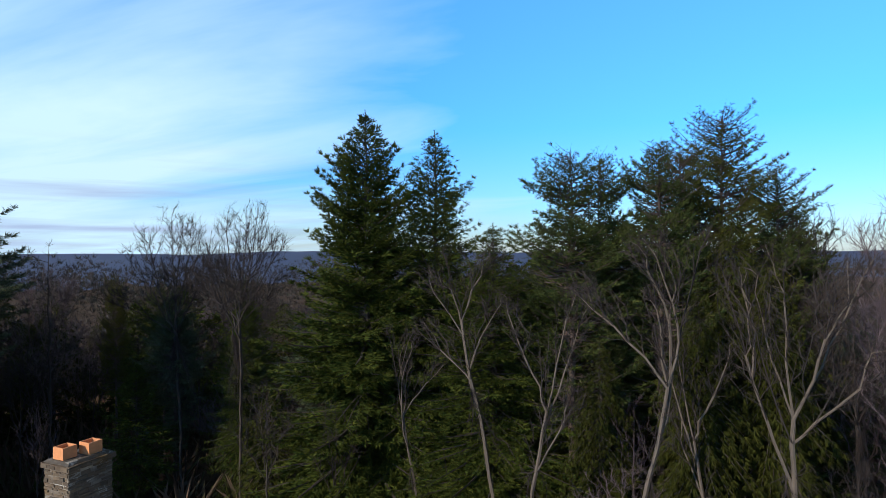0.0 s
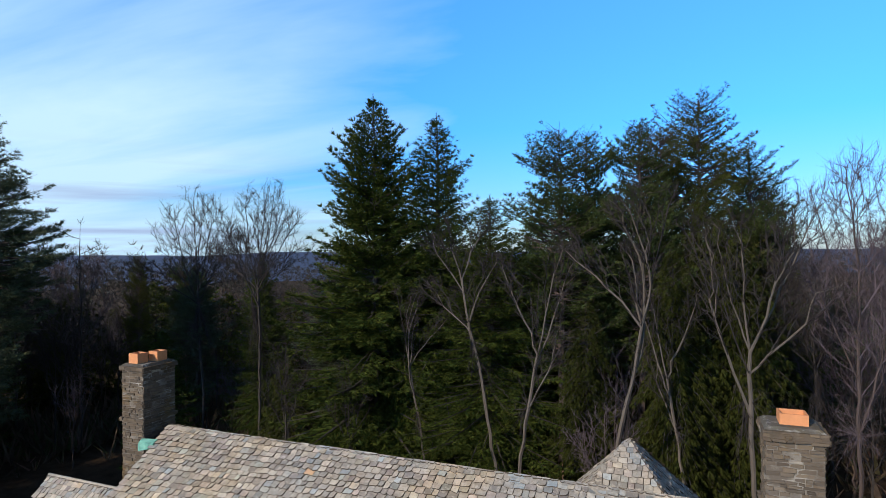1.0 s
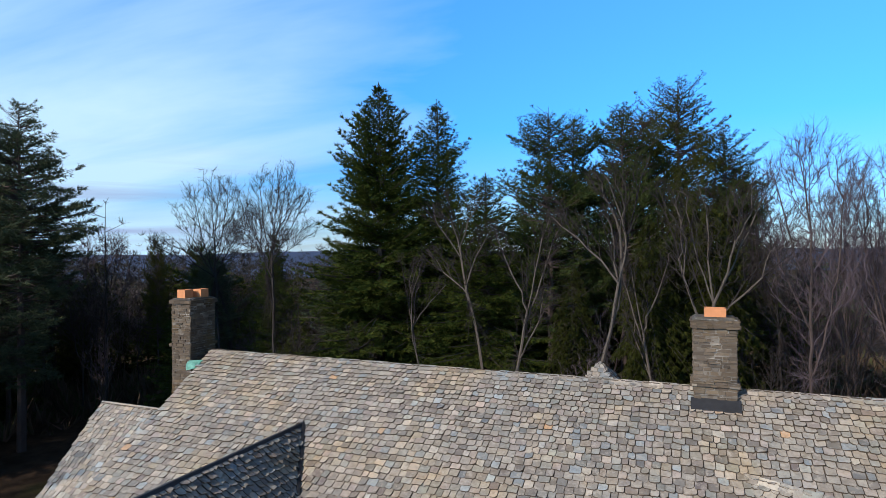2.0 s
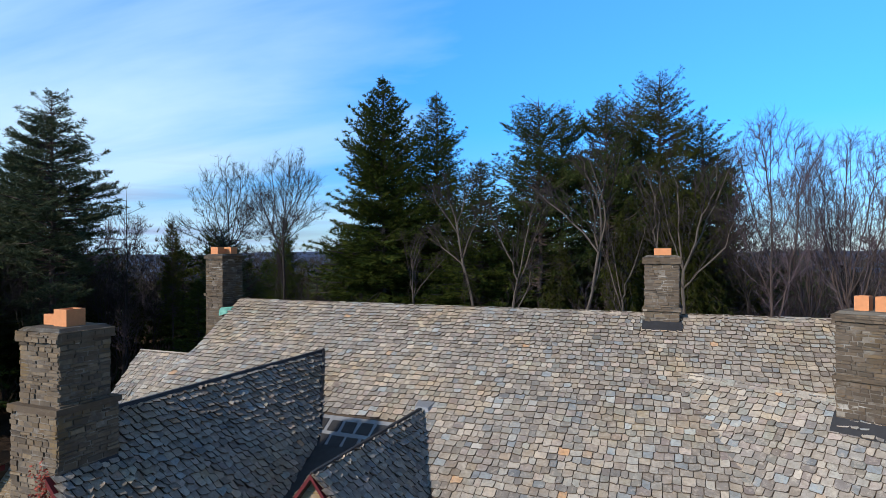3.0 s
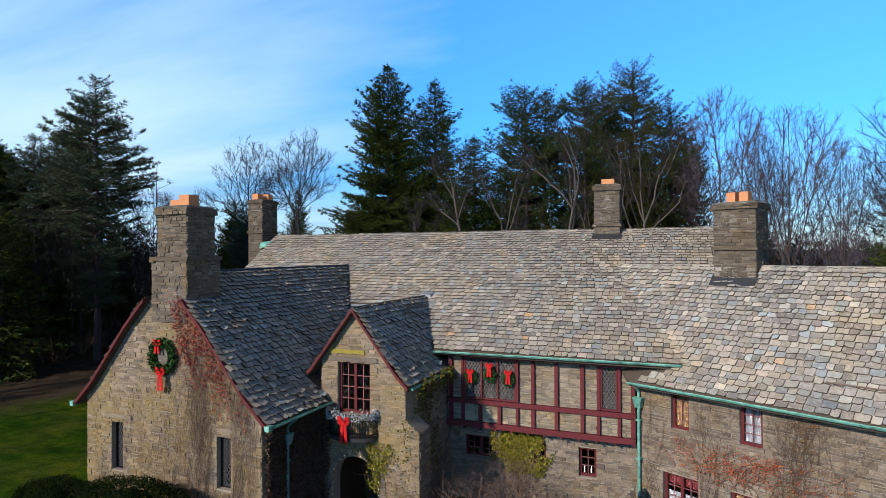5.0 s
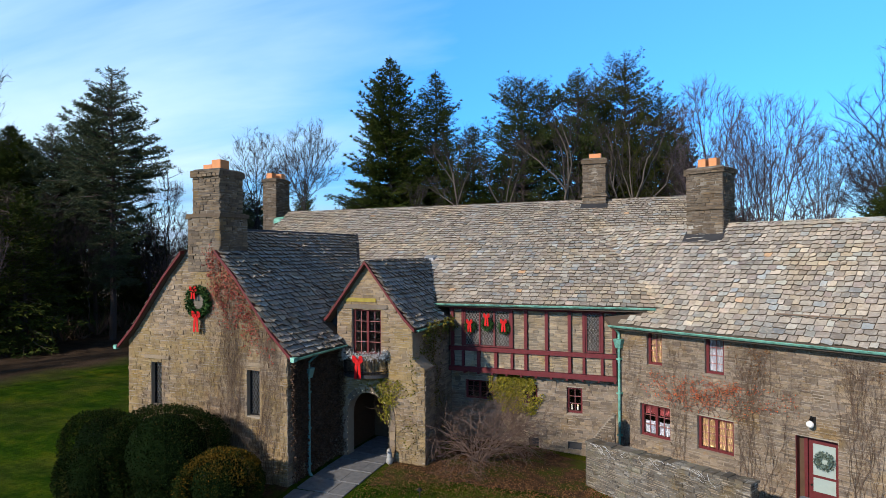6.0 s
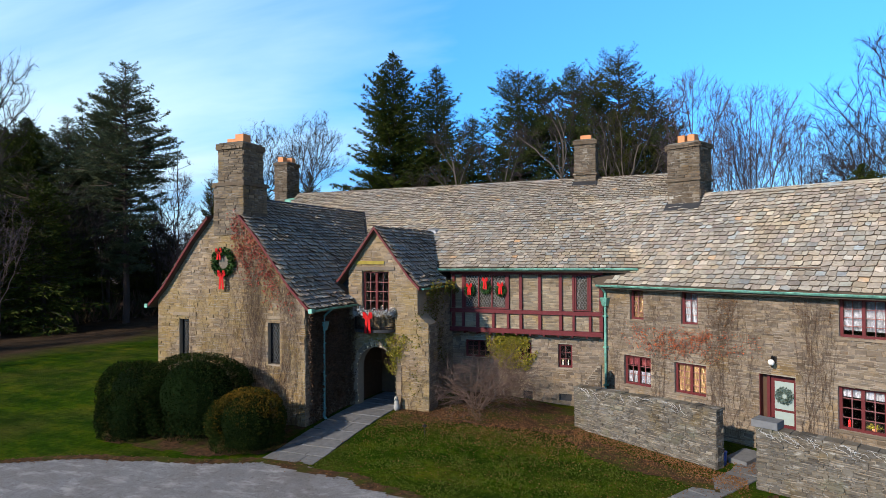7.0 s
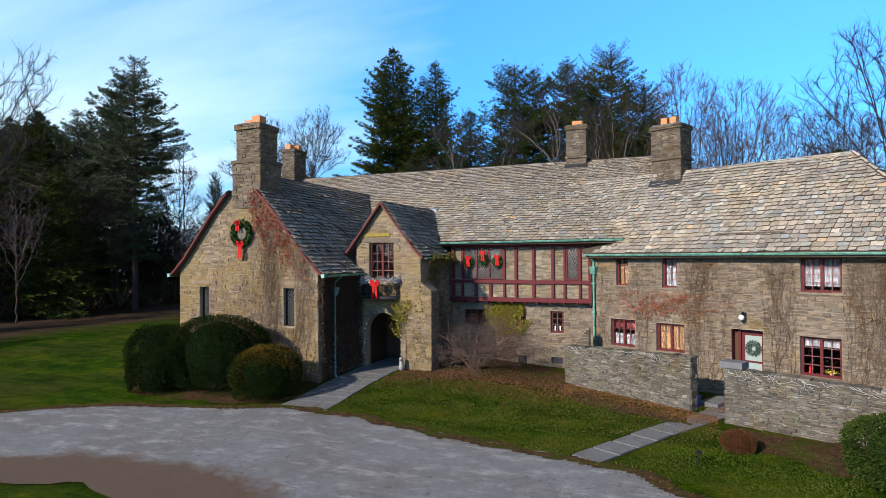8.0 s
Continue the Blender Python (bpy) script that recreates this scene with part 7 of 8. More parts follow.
# ---- shrubs ----
def clipped_bush(name, x, y, rx, ry, h, seed, mat, label, n=5200, size=0.075, group="", tips=None):
    n = int(n * 2.2)
    """A clipped evergreen: stems and a crown of small leaves over a rounded, lumpy shape."""
    r = random.Random(seed)
    g = ground_z(x, y)
    ob = thing(name, label, "shrub", group)
    ob.location = (x, y, g)
    st, cr, tp = MB(), MB(), MB()
    for _ in range(7):
        w = r.uniform(0, 6.28)
        st.tube([(0.1 * math.cos(w), 0.1 * math.sin(w), -.1), (rx * .3 * math.cos(w), ry * .3 * math.sin(w), h * .4), (rx * .55 * math.cos(w), ry * .55 * math.sin(w), h * .75)], [.05, .035, .015], 5)
    for _ in range(n):
        v = Vector((r.gauss(0, 1), r.gauss(0, 1), r.gauss(0, 1))).normalized()
        if v.z < -0.9:
            continue
        lump = 1 + 0.09 * noise.noise(v * 2.2 + Vector((seed, 0, 0))) + 0.05 * noise.noise(v * 6 + Vector((0, seed, 0)))
        k = lump * r.uniform(0.86, 1.02)
        if v.z < 0:
            hz = math.hypot(v.x, v.y) or 1.0
            v = Vector((v.x / hz * (1 + .14 * v.z), v.y / hz * (1 + .14 * v.z), v.z * .95))
        e = 0.9
        p = Vector((math.copysign(abs(v.x) ** e, v.x) * rx * k, math.copysign(abs(v.y) ** e, v.y) * ry * k, h * .5 + math.copysign(abs(v.z) ** e, v.z) * h * .5 * k))
        p.z = max(p.z, 0.06)
        dd = (v + Vector((r.uniform(-.7, .7), r.uniform(-.7, .7), r.uniform(-.3, .7)))).normalized()
        autumn = tips and r.random() < min(.75, 1.5 * (p.z / h - .52 + .45 * noise.noise(v * 2.5 + Vector((seed, 3, 0)))))
        leaf(tp if autumn else cr, p, dd, size * r.uniform(.7, 1.4), r)
    # solid core; for yew and box its colour holds the inner shade
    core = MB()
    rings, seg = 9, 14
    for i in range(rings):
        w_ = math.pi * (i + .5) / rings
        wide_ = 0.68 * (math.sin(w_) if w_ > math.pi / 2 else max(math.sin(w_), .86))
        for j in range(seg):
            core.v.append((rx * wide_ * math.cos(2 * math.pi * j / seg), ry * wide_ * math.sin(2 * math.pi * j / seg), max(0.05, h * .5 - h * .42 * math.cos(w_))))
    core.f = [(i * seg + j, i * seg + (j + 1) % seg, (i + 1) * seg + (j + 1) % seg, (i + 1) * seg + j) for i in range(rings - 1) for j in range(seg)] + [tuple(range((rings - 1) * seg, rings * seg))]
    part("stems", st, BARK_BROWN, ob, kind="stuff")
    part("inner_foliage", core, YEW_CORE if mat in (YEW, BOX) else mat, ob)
    part("crown", cr, mat, ob)
    if tips:
        part("young_foliage", tp, tips, ob, "yellow-orange young leaves", kind="stuff")
    return ob


clipped_bush("yew_bush", -8.3, -8.6, 1.65, 1.2, 2.4, 501, YEW, "large dark green clipped yew before the gable", 8500, 0.058, group="yews")
clipped_bush("yew_bush", -4.75, -9.0, 2.15, 1.7, 3.0, 502, YEW, "largest dark green clipped yew before the gable", 13000, 0.058, group="yews")
clipped_bush("yew_bush", -6.95, -10.1, 1.25, 1.0, 1.75, 503, YEW, "smaller dark green clipped yew before the gable", 6000, 0.055, group="yews")
clipped_bush("box_bush", -1.95, -9.5, 1.32, 1.25, 2.0, 504, BOX, "rounded box bush with yellow-orange tips", 11000, 0.05, group="yews", tips=YEW_GOLD)
clipped_bush("hedge_bush", 18.1, -11.3, 1.6, 1.3, 1.6, 505, HEDGE, "clipped green hedge bush by the garden wall", 9500, 0.055)
clipped_bush("red_shrub", 14.35, -10.0, 0.44, 0.40, 0.55, 506, RUST_SHRUB, "low rust-brown shrub in the bed", 3600, 0.034)


def twig_bush(x, y, w, h, seed, label):
    r = random.Random(seed)
    ob = thing("bare_shrub", label, "shrub")
    ob.location = (x, y, ground_z(x, y))
    def grow(mb, p, d, L, rad, lev):
        v, q, pts = d, p, [p]
        for _ in range(3):
            v = (v + Vector((r.uniform(-1, 1), r.uniform(-1, 1), r.uniform(-.9, .7))) * .32).normalized()
            q = q + v * (L / 3)
            q.z = max(q.z, 0.1)
            pts.append(q)
        mb.tube(pts, [rad, rad * .8, rad * .65, rad * .5], 4 if lev < 2 else 3)
        if lev < 4:
            for _ in range(3 if lev else 4):
                nd = (v + Vector((r.uniform(-1, 1), r.uniform(-1, 1), r.uniform(-.6, .6))) * .95).normalized()
                grow(mb, pts[r.randint(1, 3)], nd, L * r.uniform(.55, .85), rad * .55, lev + 1)

    for _ in range(24):
        a = r.uniform(0, 6.28)
        mb = MB()
        grow(mb, Vector((0.2 * math.cos(a), .2 * math.sin(a), 0)), Vector((math.cos(a) * w / h, math.sin(a) * w / h * .7, 1)).normalized(), h * .62, 0.028, 0)
        part("stem", mb, SHRUB, ob)
    return ob


twig_bush(4.25, -2.7, 2.2, 2.35, 521, "tangled leafless brown shrub before the front wall")


# ---- climbers ----
def climber(pl, starts, seed, leaf_mat, label, density, size, spread, top, leaves_above=0.0, step=0.12, name="climber", outline=None, wander=0.45, rad0=0.011):
    """Stems creeping over a wall, with leaves along them."""
    r = random.Random(seed)
    ob = thing(name, label, "climbing plant")
    lv = MB()

    def creep(st, u, z, a, L, rad, lev):
        pts, n = [], int(L / step)
        for k in range(n):
            pts.append(pl.p(u, z, 0.05 + r.uniform(0, .02)))
            a += r.uniform(-wander, wander)
            a += (math.pi / 2 - a) * (.08 if wander > .4 else .2)
            u += math.cos(a) * step * spread
            z += math.sin(a) * step
            if z > top or (outline and not outline(u, z)):
                break
            if z > leaves_above and leaf_mat:
                for _ in range(density if r.random() < .8 else 0):
                    v = Vector((r.uniform(-1, 1), r.uniform(-1, 1), r.uniform(-1, .3)))
                    leaf(lv, pl.p(u + r.uniform(-.1, .1), z + r.uniform(-.1, .1), .06 + r.uniform(0, .05)), (v + pl.n * .6).normalized(), size * r.uniform(.7, 1.3), r)
            if lev < 3 and r.random() < .15:
                creep(st, u, z, a + r.choice((-1, 1)) * r.uniform(.5, 1.1), L * .55, rad * .6, lev + 1)
        if len(pts) > 1:
            st.tube(pts, [rad * (1 - .6 * k / len(pts)) for k in range(len(pts))], 3)

    for u, z, L in starts:
        st = MB()
        creep(st, u, z, math.pi / 2 + r.uniform(-.3, .3), L, rad0, 0)
        if st.f:
            part("stem", st, VINE, ob)
    if lv.f:
        part("leaves", lv, leaf_mat, ob, kind="stuff")
    return ob


in_gable = lambda u, z: -8.6 < u < -1.2 and z < gable_z(u) - .15 and not any(h[0] - .05 < u < h[1] + .05 and h[2] - .05 < z < h[3] + .05 for h in GABLE_HOLES)
in_wing = lambda u, z: not any(h[0] - .05 < u < h[1] + .05 and h[2] - .05 < z < h[3] + .05 for h in WING_HOLES)
climber(GABLE, [(-1.2 - .085 * k, 0.1, 6.2 - .05 * k) for k in range(40)] + [(-5.0 - .3 * k, 0.2, 3.5) for k in range(10)], 601, None, "leafless brown vine stems on the gable wall", 0, .06, 1.0, 8, 0, outline=in_gable, name="vine", wander=.28, rad0=.008)
# added leaf mat that darkens the gable side in place of shade
climber(GE, [(-7.0 + .056 * k, 0.0, 4.7) for k in range(52)], 611, SHADE_LEAVES, "brown leaf mat added for the shade on the gable side", 2, .09, 1.0, 4.7, 0, name="vine", wander=.3, outline=lambda u, z: -7.05 < u < -4.05)
# the same added shade mat on the porch wall left of the arch
climber(PORCH, [(-1.1 + .06 * k, 0.1, 4.0) for k in range(8)], 613, SHADE_LEAVES, "brown leaf mat added for the shade beside the porch arch", 2, .09, .5, 4.0, 0, name="vine", wander=.3, outline=lambda u, z: -1.12 < u < -.78 or (z > 3.1 and u < .2))
climber(GABLE, [(-2.6, 4.6, 2.6), (-3.0, 4.9, 2.6), (-3.4, 5.3, 2.5), (-3.9, 6.0, 2.6), (-2.2, 4.6, 1.6), (-4.1, 6.8, 1.8), (-4.3, 7.2, 1.6), (-3.2, 5.6, 2.2), (-2.9, 5.2, 2.4), (-3.6, 6.2, 2.2), (-2.0, 4.6, 1.2), (-1.7, 4.3, 1.2), (-3.8, 5.4, 2.0)] + [(-4.35 + .24 * k, 7.55 - .27 * k, 1.0) for k in range(11)] + [(-4.5 + .12 * k, 6.9 - .16 * k, 1.7) for k in range(9)], 602, RED_IVY, "red creeper leaves on the upper gable", 3, .072, 1.5, 8.7, 0, outline=in_gable, name="red_creeper", wander=.35)
climber(WING, [(u0 + .09 * k, 0.3, L) for u0, n_, L in ((-1.0, 5, 4.0), (1.0, 7, 4.4), (3.25, 14, 5.0), (6.2, 16, 4.8), (7.3, 6, 3.0), (8.75, 22, 5.0), (10.4, 12, 4.8)) for k in range(n_)], 603, None, "leafless brown vine stems on the wing wall", 0, .06, 1.0, 5.3, outline=in_wing, name="vine", wander=.3, rad0=.007)
climber(WING, [(.9 + .2 * k, 2.65, 1.2) for k in range(13)] + [(1.1 + .2 * k, 2.9, .9) for k in range(11)] + [(2.9, 3.4, 1.6), (3.0, 3.6, 1.4), (3.2, 4.2, 1.0)], 604, RUST_IVY, "rust-red creeper leaves over the lower windows", 4, .055, 2.2, 3.9, outline=in_wing, name="red_creeper")
climber(WING, [(3.3 + .15 * k, 4.0, 1.3) for k in range(7)] + [(8.9, 2.9, 1.6), (9.2, 3.0, 1.6), (9.5, 3.1, 1.6), (6.5, 4.4, .9)], 612, LITTER, "withered orange-brown creeper leaves under the wing eaves", 2, .06, 1.3, 5.3, outline=in_wing, name="creeper")
climber(FRONT, [(4.65 + .09 * k, 0.6, 2.8) for k in range(10)], 605, IVY, "yellow-green ivy over the lower front", 10, .10, 0.42, 3.1, 1.6, name="ivy")
climber(PES, [(-2.9 + .8 * k, 0.2, 4.4) for k in range(3)], 606, OLIVE_IVY, "yellowing ivy on the porch side wall", 1, .09, 1.0, 5.2, 0.8, name="ivy")
climber(PORCH, [(0.9 + .06 * k, 2.55, 0.9) for k in range(9)], 607, IVY, "yellow-green ivy over the porch arch", 6, .085, 1.6, 3.4, name="ivy")
climber(PORCH, [(0.98 + .05 * k, 1.75, 1.1) for k in range(5)], 613, IVY, "yellow ivy hanging beside the porch arch", 5, .075, .5, 2.9, name="ivy")
climber(PORCH, [(1.45, 0.3, 2.2), (1.7, 0.3, 2.0), (1.9, .3, 2.4)], 608, None, "leafless vine stems on the porch wall", 0, .085, 1.2, 3.4, name="vine")
climber(Plane(2.48, 0, 90), [(-3.9 + .21 * k, 4.95, 0.6) for k in range(17)], 609, OLIVE_IVY, "olive ivy hanging round the gutter corner", 6, .085, 1.6, 5.65, name="ivy")


# ---- wreaths and bows ----
def ribbon_bow(parent_pl, u, z, out, s, tail, label):
    """A tied red bow: two loops, a knot and two tails."""
    ob = thing("red_bow", label, "bow", "red bows")
    P = lambda a, b, c=0.0: parent_pl.p(u + a * s, z + b * s, out + c * s)
    for sg in (-1, 1):
        lm = MB()
        ring = [(0.05 * sg, 0.0, .05), (.22 * sg, .34, .18), (.52 * sg, .36, .14), (.56 * sg, .06, .1), (.32 * sg, -.14, .14), (.05 * sg, -.03, .06)]
        k = len(ring)
        vs = [P(a, b + .13, c) for a, b, c in ring] + [P(a, b - .13, c - .03) for a, b, c in ring]
        lm.add(vs, [(i, i + 1, k + i + 1, k + i) for i in range(k - 1)])
        lm.add([v + parent_pl.n * .012 for v in vs], [(k + i, k + i + 1, i + 1, i) for i in range(k - 1)])
        lm.add([P(a, b + .05, c - .02) for a, b, c in ring], [tuple(range(k))])
        lm.add([P(a, b - .06, c - .04) for a, b, c in ring], [tuple(range(k))])
        part("loop", lm, RED_BOW, ob)
        tm = MB()
        pts = [(.06 * sg, -.05), (.17 * sg, -.5 * tail), (.20 * sg, -1.0 * tail), (.24 * sg, -1.5 * tail)]
        wv = [P(a - .15, b, .08) for a, b in pts] + [P(a + .15, b, .12) for a, b in pts]
        tm.add(wv, [(i, i + 1, 5 + i, 4 + i) for i in range(3)])
        tm.add([v + parent_pl.n * .012 for v in wv], [(4 + i, 5 + i, i + 1, i) for i in range(3)])
        part("tail", tm, RED_BOW, ob)
    part("knot", MB().hexa([P(-.1, -.12, .04), P(.1, -.12, .04), P(.1, -.12, .2), P(-.1, -.12, .2)], [P(-.1, .12, .04), P(.1, .12, .04), P(.1, .12, .2), P(-.1, .12, .2)]), RED_BOW, ob)
    return ob


def wreath(pl, u, z, out, R, rr_, seed, label, n=1100, size=0.1, mat=HOLLY):
    r = random.Random(seed)
    ob = thing("wreath", label, "wreath", "wreaths")
    mb, core = MB(), MB()
    core.tube([pl.p(u + R * math.cos(w), z + R * math.sin(w), out) for w in [2 * math.pi * k / 24 for k in range(25)]], rr_ * .6, 6)
    for _ in range(n):
        w = r.uniform(0, 6.283)
        a = r.uniform(0, 6.283)
        rad = Vector((0, 0, 0)) + pl.u * math.cos(w) + Vector((0, 0, math.sin(w)))
        o = rad * math.cos(a) + pl.n * math.sin(a)
        at = pl.p(u + R * math.cos(w), z + R * math.sin(w), out) + o * (rr_ * r.uniform(.5, 1))
        leaf(mb, at, (o + Vector((r.uniform(-1, 1), r.uniform(-1, 1), r.uniform(-1, 1))) * .6).normalized(), size, r)
    part("ring", core, mat, ob)
    part("needles", mb, mat, ob, kind="stuff")
    return ob


wreath(GABLE, -5.0, 6.5, 0.12, 0.45, 0.11, 701, "large evergreen wreath with red bows on the gable")
ribbon_bow(GABLE, -5.0, 6.0, 0.2, 0.36, 1.1, "red ribbon bow below the gable wreath")
ribbon_bow(GABLE, -5.14, 6.92, 0.2, 0.30, 0.7, "red ribbon bow atop the gable wreath")
pebble = MB()
pebble.add([GABLE.p(-5.0 + .3 * math.cos(w), 6.5 + .3 * math.sin(w), .06) for w in [2 * math.pi * k / 20 for k in range(20)]] + [GABLE.p(-5.0 + .22 * math.cos(w), 6.5 + .22 * math.sin(w), .09) for w in [2 * math.pi * k / 20 for k in range(20)]],
           [(k, (k + 1) % 20, 20 + (k + 1) % 20, 20 + k) for k in range(20)] + [tuple(range(20, 40))])
part("plaque", pebble, STONE_GREY, house, "round pale stone plaque in the gable")
for k, (u, zb) in enumerate(((3.19, 5.30), (3.95, 5.58), (4.68, 5.36))):
    wreath(BAY, u, 5.12 if k != 1 else 5.22, 0.06, 0.19, 0.065, 710 + k, "small evergreen wreath hung on the leaded bay window", 420, 0.07)
    ribbon_bow(BAY, u, zb, 0.12, 0.25, 1.1, "red ribbon bow on the bay window wreath")
wreath(WING, dh[0] + .71, 1.9, -0.22, 0.195, 0.07, 720, "frosted grey-green wreath on the wing door", 500, 0.07, FROSTY)
ribbon_bow(Plane(0, -4.66, 0), 0.2, 4.2, 0.02, 0.40, 1.15, "large red ribbon bow on the balcony rail")
tm, r = MB(), random.Random(730)
for _ in range(750):
    w = r.uniform(0, math.pi)
    at = Vector((0.16 + 0.97 * math.cos(w), -4.0 - 0.64 * math.sin(w), 4.38 + r.gauss(0, .09)))
    leaf(tm, at, Vector((r.uniform(-1, 1), r.uniform(-1, 1), r.uniform(-1, .6))).normalized(), .09, r)
tagged(part("tinsel_garland", tm, plain("frosted_tinsel", (0.45, 0.47, 0.48), 0.5, 0.2)), "frosted silver-white garland along the balcony rail", "garland")

# fairy lights round the arch
fl_ = thing("fairy_lights", "small warm fairy lights round the porch arch", "string lights")
cable, k = [], 0
for k in range(31):
    t = k / 30 * (2 * ARCH_S + math.pi * ARCH_R)
    if t < ARCH_S:
        q = (ARCH_X - ARCH_R + .02, t)
    elif t > ARCH_S + math.pi * ARCH_R:
        q = (ARCH_X + ARCH_R - .02, 2 * ARCH_S + math.pi * ARCH_R - t)
    else:
        w = (t - ARCH_S) / ARCH_R
        q = (ARCH_X - (ARCH_R - .02) * math.cos(w), ARCH_S + (ARCH_R * 1.05 - .02) * math.sin(w))
    cable.append((q[0], -4.06, q[1] + .1))
    bx_, bz_ = q[0] + rng.uniform(-.02, .02), q[1] + rng.uniform(-.03, .03)
    part("bulb", MB().tube([(bx_, -4.075, bz_ + .08), (bx_, -4.075, bz_ + .1), (bx_, -4.075, bz_ + .115)], [.003, .009, .004], 6, True), BULB, fl_)
part("cable", MB().tube(cable, .006, 4), IRON, fl_)

# globe lamp over the wing door
lamp = thing("wall_lamp", "white glass globe lamp above the wing door", "lamp")
gl = MB()
c = WING.p(5.42, 3.06, 0.28)
rows_ = [(0.105 * math.sin(math.pi * i / 8), -0.105 * math.cos(math.pi * i / 8)) for i in range(9)]
gl.tube([c + Vector((0, 0, b)) for a, b in rows_], [max(a, .004) for a, b in rows_], 14)
part("globe", gl, WHITE, lamp, smooth=True)
part("bracket", MB().tube([WING.p(5.42, 3.14, 0.0), WING.p(5.42, 3.26, .16), WING.p(5.42, 3.2, .28)], .025, 6), IRON, lamp)
part("wall_plate", WING.box(MB(), 5.34, 5.5, 3.02, 3.24, 0.0, .04), IRON, lamp)

# statue by the porch, path lights
dg = MB()
for a, b, c_, rx, ry, rz in ((0, 0, .18, .13, .17, .18), (0, -.02, .36, .10, .11, .16), (0, -.06, .55, .085, .10, .085), (0, -.15, .52, .045, .07, .045)):
    kk = len(dg.v)
    for i in range(7):
        for j in range(10):
            s, cz = math.sin(math.pi * (i + .25) / 6.5), -math.cos(math.pi * (i + .25) / 6.5)
            dg.v.append((1.32 + a + rx * s * math.cos(.628 * j), -4.3 + b + ry * s * math.sin(.628 * j), ground_z(1.3, -4.3) + c_ + rz * cz))
    dg.f += [(kk + i * 10 + j, kk + i * 10 + (j + 1) % 10, kk + (i + 1) * 10 + (j + 1) % 10, kk + (i + 1) * 10 + j) for i in range(6) for j in range(10)]
tagged(part("statue", dg, GREY_STATUE, smooth=True), "small white garden statue beside the porch arch", "statue")


def path_light(x, y):
    ob = thing("path_light", "black garden path light standing in the lawn", "path light", "path lights", at=(x, y, ground_z(x, y)))
    part("stake", MB().tube([(0, 0, -.05), (0, 0, .34)], .018, 6), IRON, ob)
    part("hood", MB().tube([(0, 0, .32), (0, 0, .36), (0, 0, .42)], [.09, .08, .015], 10, True), IRON, ob)


path_light(3.6, -6.6)
path_light(13.3, -11.6)

# fallen leaves
lm, r = MB(), random.Random(801)
for _ in range(17000):
    q = r.random()
    if q < .45:
        x, y = r.uniform(1.3, 9), r.gauss(-4.6, 1.3)
        if y > -0.6:
            continue
    elif q < .75:
        x = r.uniform(8.5, 14)
        y = -3.15 - (x - 8.35) * .615 - abs(r.gauss(0, .8))
    elif q < .80:
        k = r.randrange(len(rim) - 1)
        f = r.random()
        x, y = rim[k][0] + (rim[k + 1][0] - rim[k][0]) * f, rim[k][1] + (rim[k + 1][1] - rim[k][1]) * f + r.gauss(-.1, .28)
    elif q < .84:
        x, y = r.gauss(14.2, .4), r.gauss(-5.2, .7)
    else:
        x, y = r.uniform(1, 16), r.uniform(-10.2, -5)
        if y > -2.95 - (x - 8.35) * .615 - .15 and x > 8.3:
            continue
    leaf(lm, Vector((x, y, ground_z(x, y) + .05)), Vector((r.uniform(-1, 1), r.uniform(-1, 1), r.uniform(-.1, .3))).normalized(), r.uniform(.03, .065), r)
tagged(part("fallen_leaves", lm, LITTER), "brown fallen leaves on lawn and beds", "leaves", kind="stuff")

# short grass on the lawns
gb, r = MB(), random.Random(802)
for _ in range(42000):
    x, y = r.uniform(1.2, 17), r.uniform(-13.4, -5.0)
    if (x > 8 and y > -4.6 - (x - 8.35) * .615) or y < -10.6 - (x - 2) * .2 - .1 * max(0, x - 11):
        continue
    if abs((x - 10.5) * 3.3 + (y + 12.2) * -1.8) / 3.76 < .55 and y > -12.5:
        continue
    h_ = r.uniform(.03, .065) * (1 + .7 * noise.noise(Vector((x * .9, y * .9, 4))))
    spray(gb, Vector((x, y, ground_z(x, y))), Vector((0, 0, 1)), h_, r, 6, 0.06)
GRASS = leaf_material("grass_blades", [(0.0, (0.030, 0.062, 0.006)), (0.5, (0.064, 0.115, 0.010)), (0.80, (0.125, 0.150, 0.020)), (1.0, (0.20, 0.135, 0.055))], 0.9)
tagged(part("grass", gb, GRASS), "short green grass on the lawns", "grass", kind="stuff")

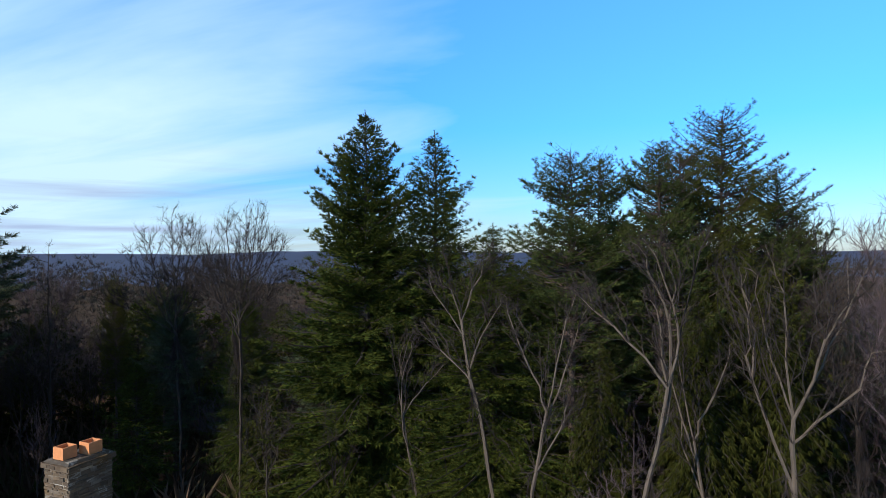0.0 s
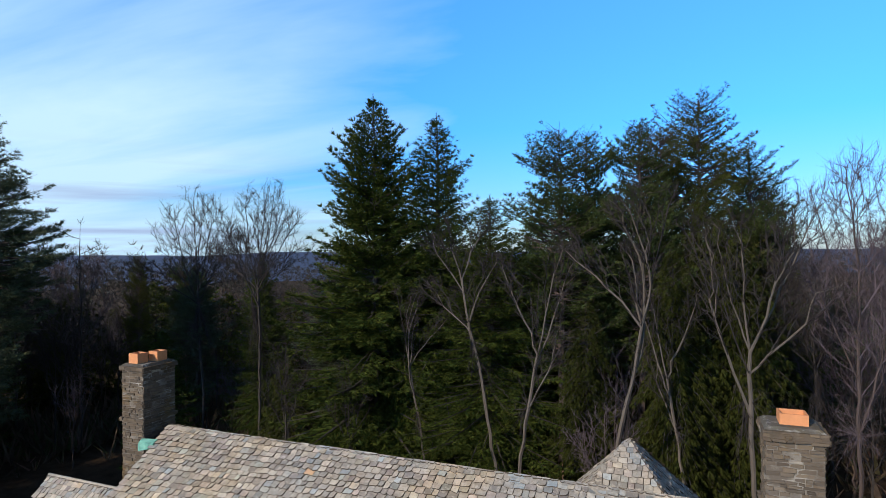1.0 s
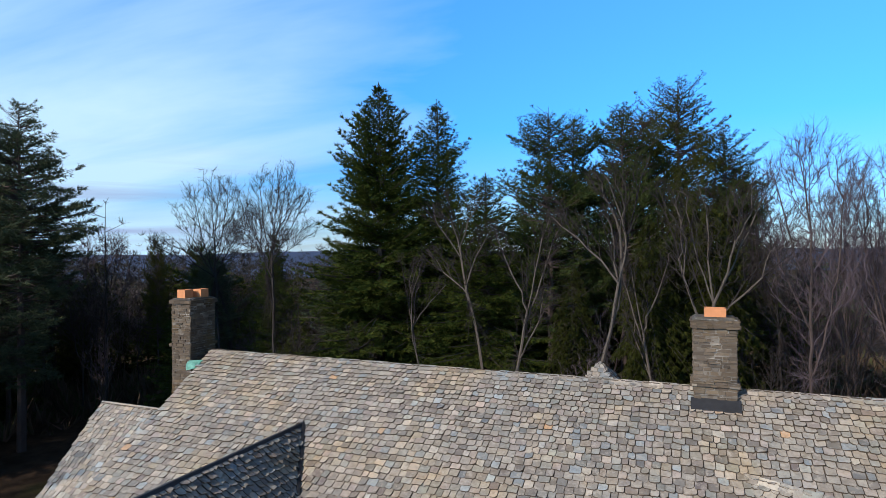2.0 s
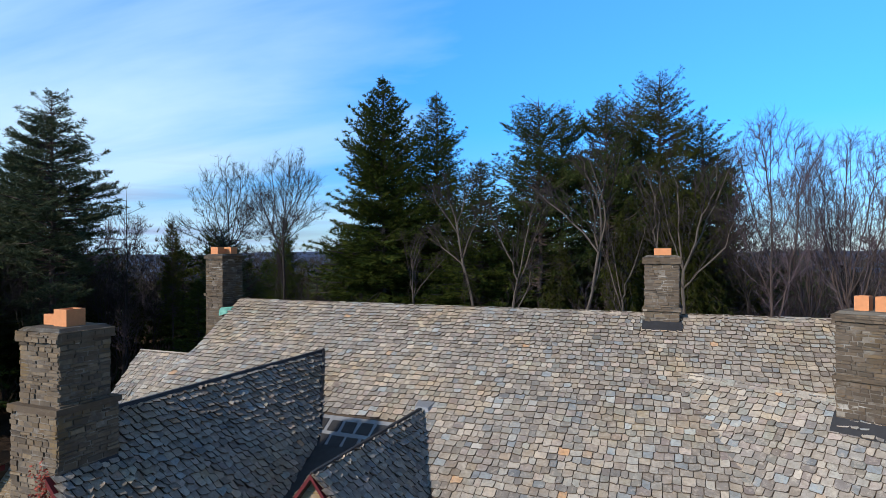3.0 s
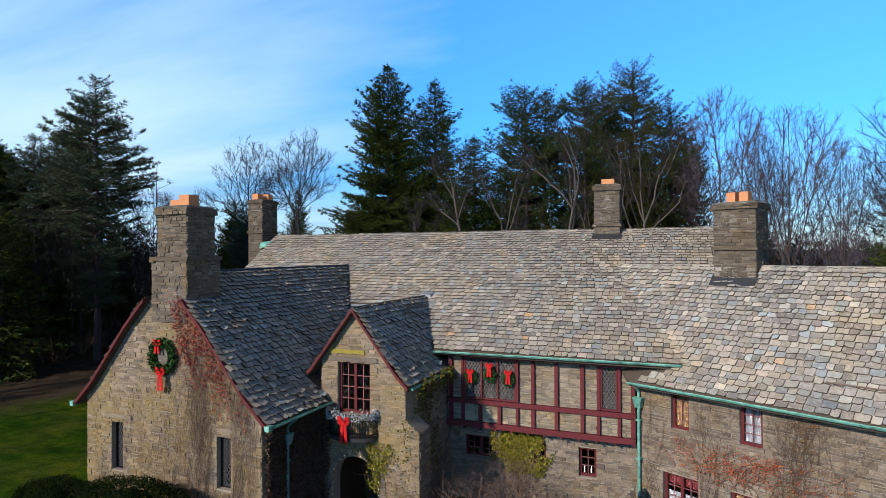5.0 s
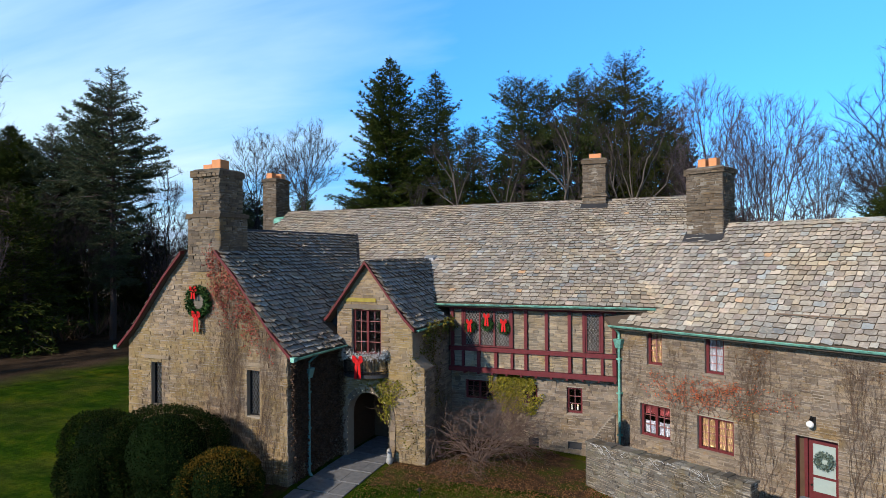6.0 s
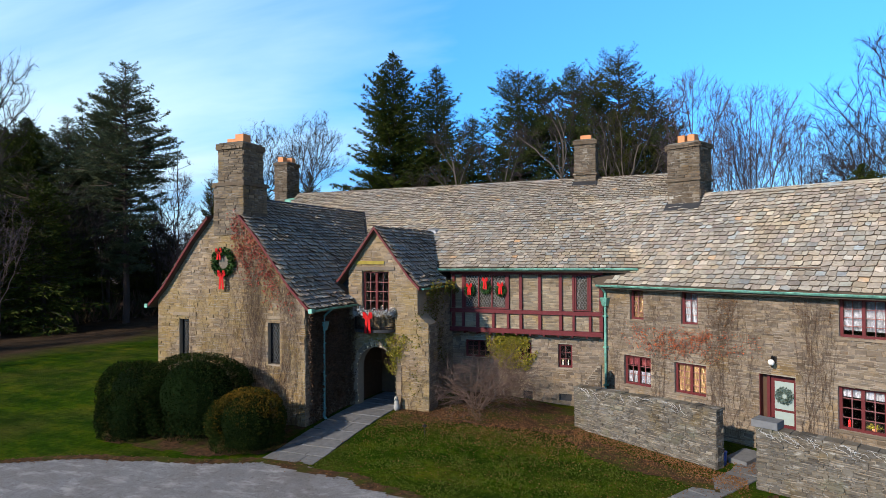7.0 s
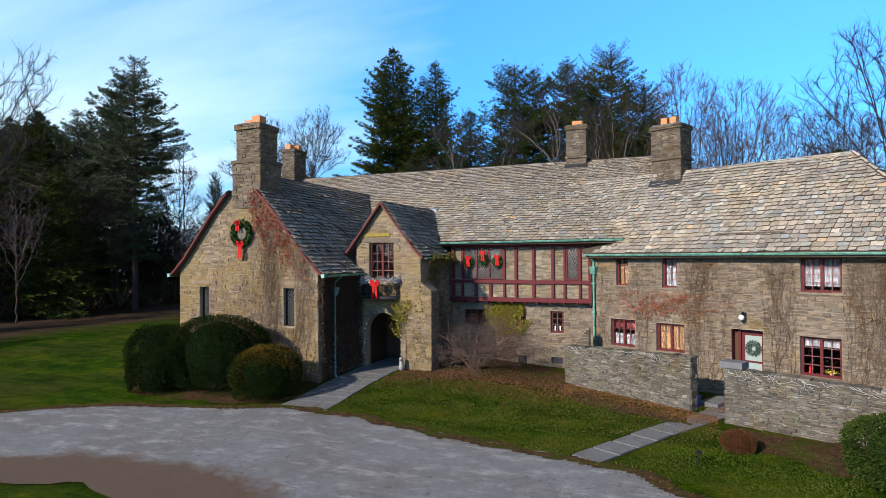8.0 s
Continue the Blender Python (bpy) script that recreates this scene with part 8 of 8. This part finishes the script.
# red-twigged tree beyond the west end
red_tree = bare_tree("maple_tree", 451, RED_BARK, "small maple with reddish bare twigs", "", vase(7.5, 3.2, 1.5, 9, 5), 1.0, 300, twig_len=.5)
stand(red_tree, -31.0, 33.0, 7.5, 1.3)

# ornaments in the windows
def candle(pl, u, z, out, label):
    ob = thing("window_candle", label, "candle", "window candles")
    part("stick", MB().tube([pl.p(u, z, out), pl.p(u, z + .16, out)], .025, 8, True), WHITE, ob)
    part("flame_bulb", MB().tube([pl.p(u, z + .16, out), pl.p(u, z + .19, out), pl.p(u, z + .23, out)], [.01, .022, .004], 6), BULB, ob)


candle(FRONT, 7.32, 1.81, -0.24, "white candle lamp on the window sill")
candle(FRONT, 7.56, 1.81, -0.24, "white candle lamp on the window sill")
bottle = thing("bottle", "small red bottle on the window sill", "bottle")
part("body", MB().tube([WING.p(7.50, 1.26, -.24), WING.p(7.50, 1.42, -.24), WING.p(7.50, 1.47, -.24)], [.04, .04, .016], 8, True), RED_BOW, bottle)
part("neck", MB().tube([WING.p(7.50, 1.47, -.24), WING.p(7.50, 1.55, -.24)], .015, 8, True), RED_BOW, bottle)
posy = thing("flower_posy", "yellow flowers on the window sill", "flowers")
fm, r = MB(), random.Random(811)
for _ in range(160):
    leaf(fm, WING.p(8.15 + r.gauss(0, .09), 1.30 + abs(r.gauss(0, .06)), -.24), Vector((r.uniform(-1, 1), r.uniform(-1, 1), r.uniform(-.2, 1))).normalized(), .05, r)
part("blooms", fm, IVY, posy, kind="stuff")
part("pot", MB().tube([WING.p(8.15, 1.255, -.24), WING.p(8.15, 1.33, -.24)], [.05, .07], 10, True), TERRACOTTA, posy)
bin_ = thing("blue_bin", "blue plastic bin behind the garden wall's end", "bin", at=(13.42, -5.36, 0.0))
BLUE = plain("blue_plastic", (0.03, 0.07, 0.28), 0.45, vary=0.15)
part("tub", MB().tube([(0, 0, 0), (0, 0, .05), (0, 0, .42)], [.10, .11, .13], 14, True), BLUE, bin_)
part("rim", MB().tube([(0, 0, .40), (0, 0, .44)], [.14, .14], 14, True), BLUE, bin_)
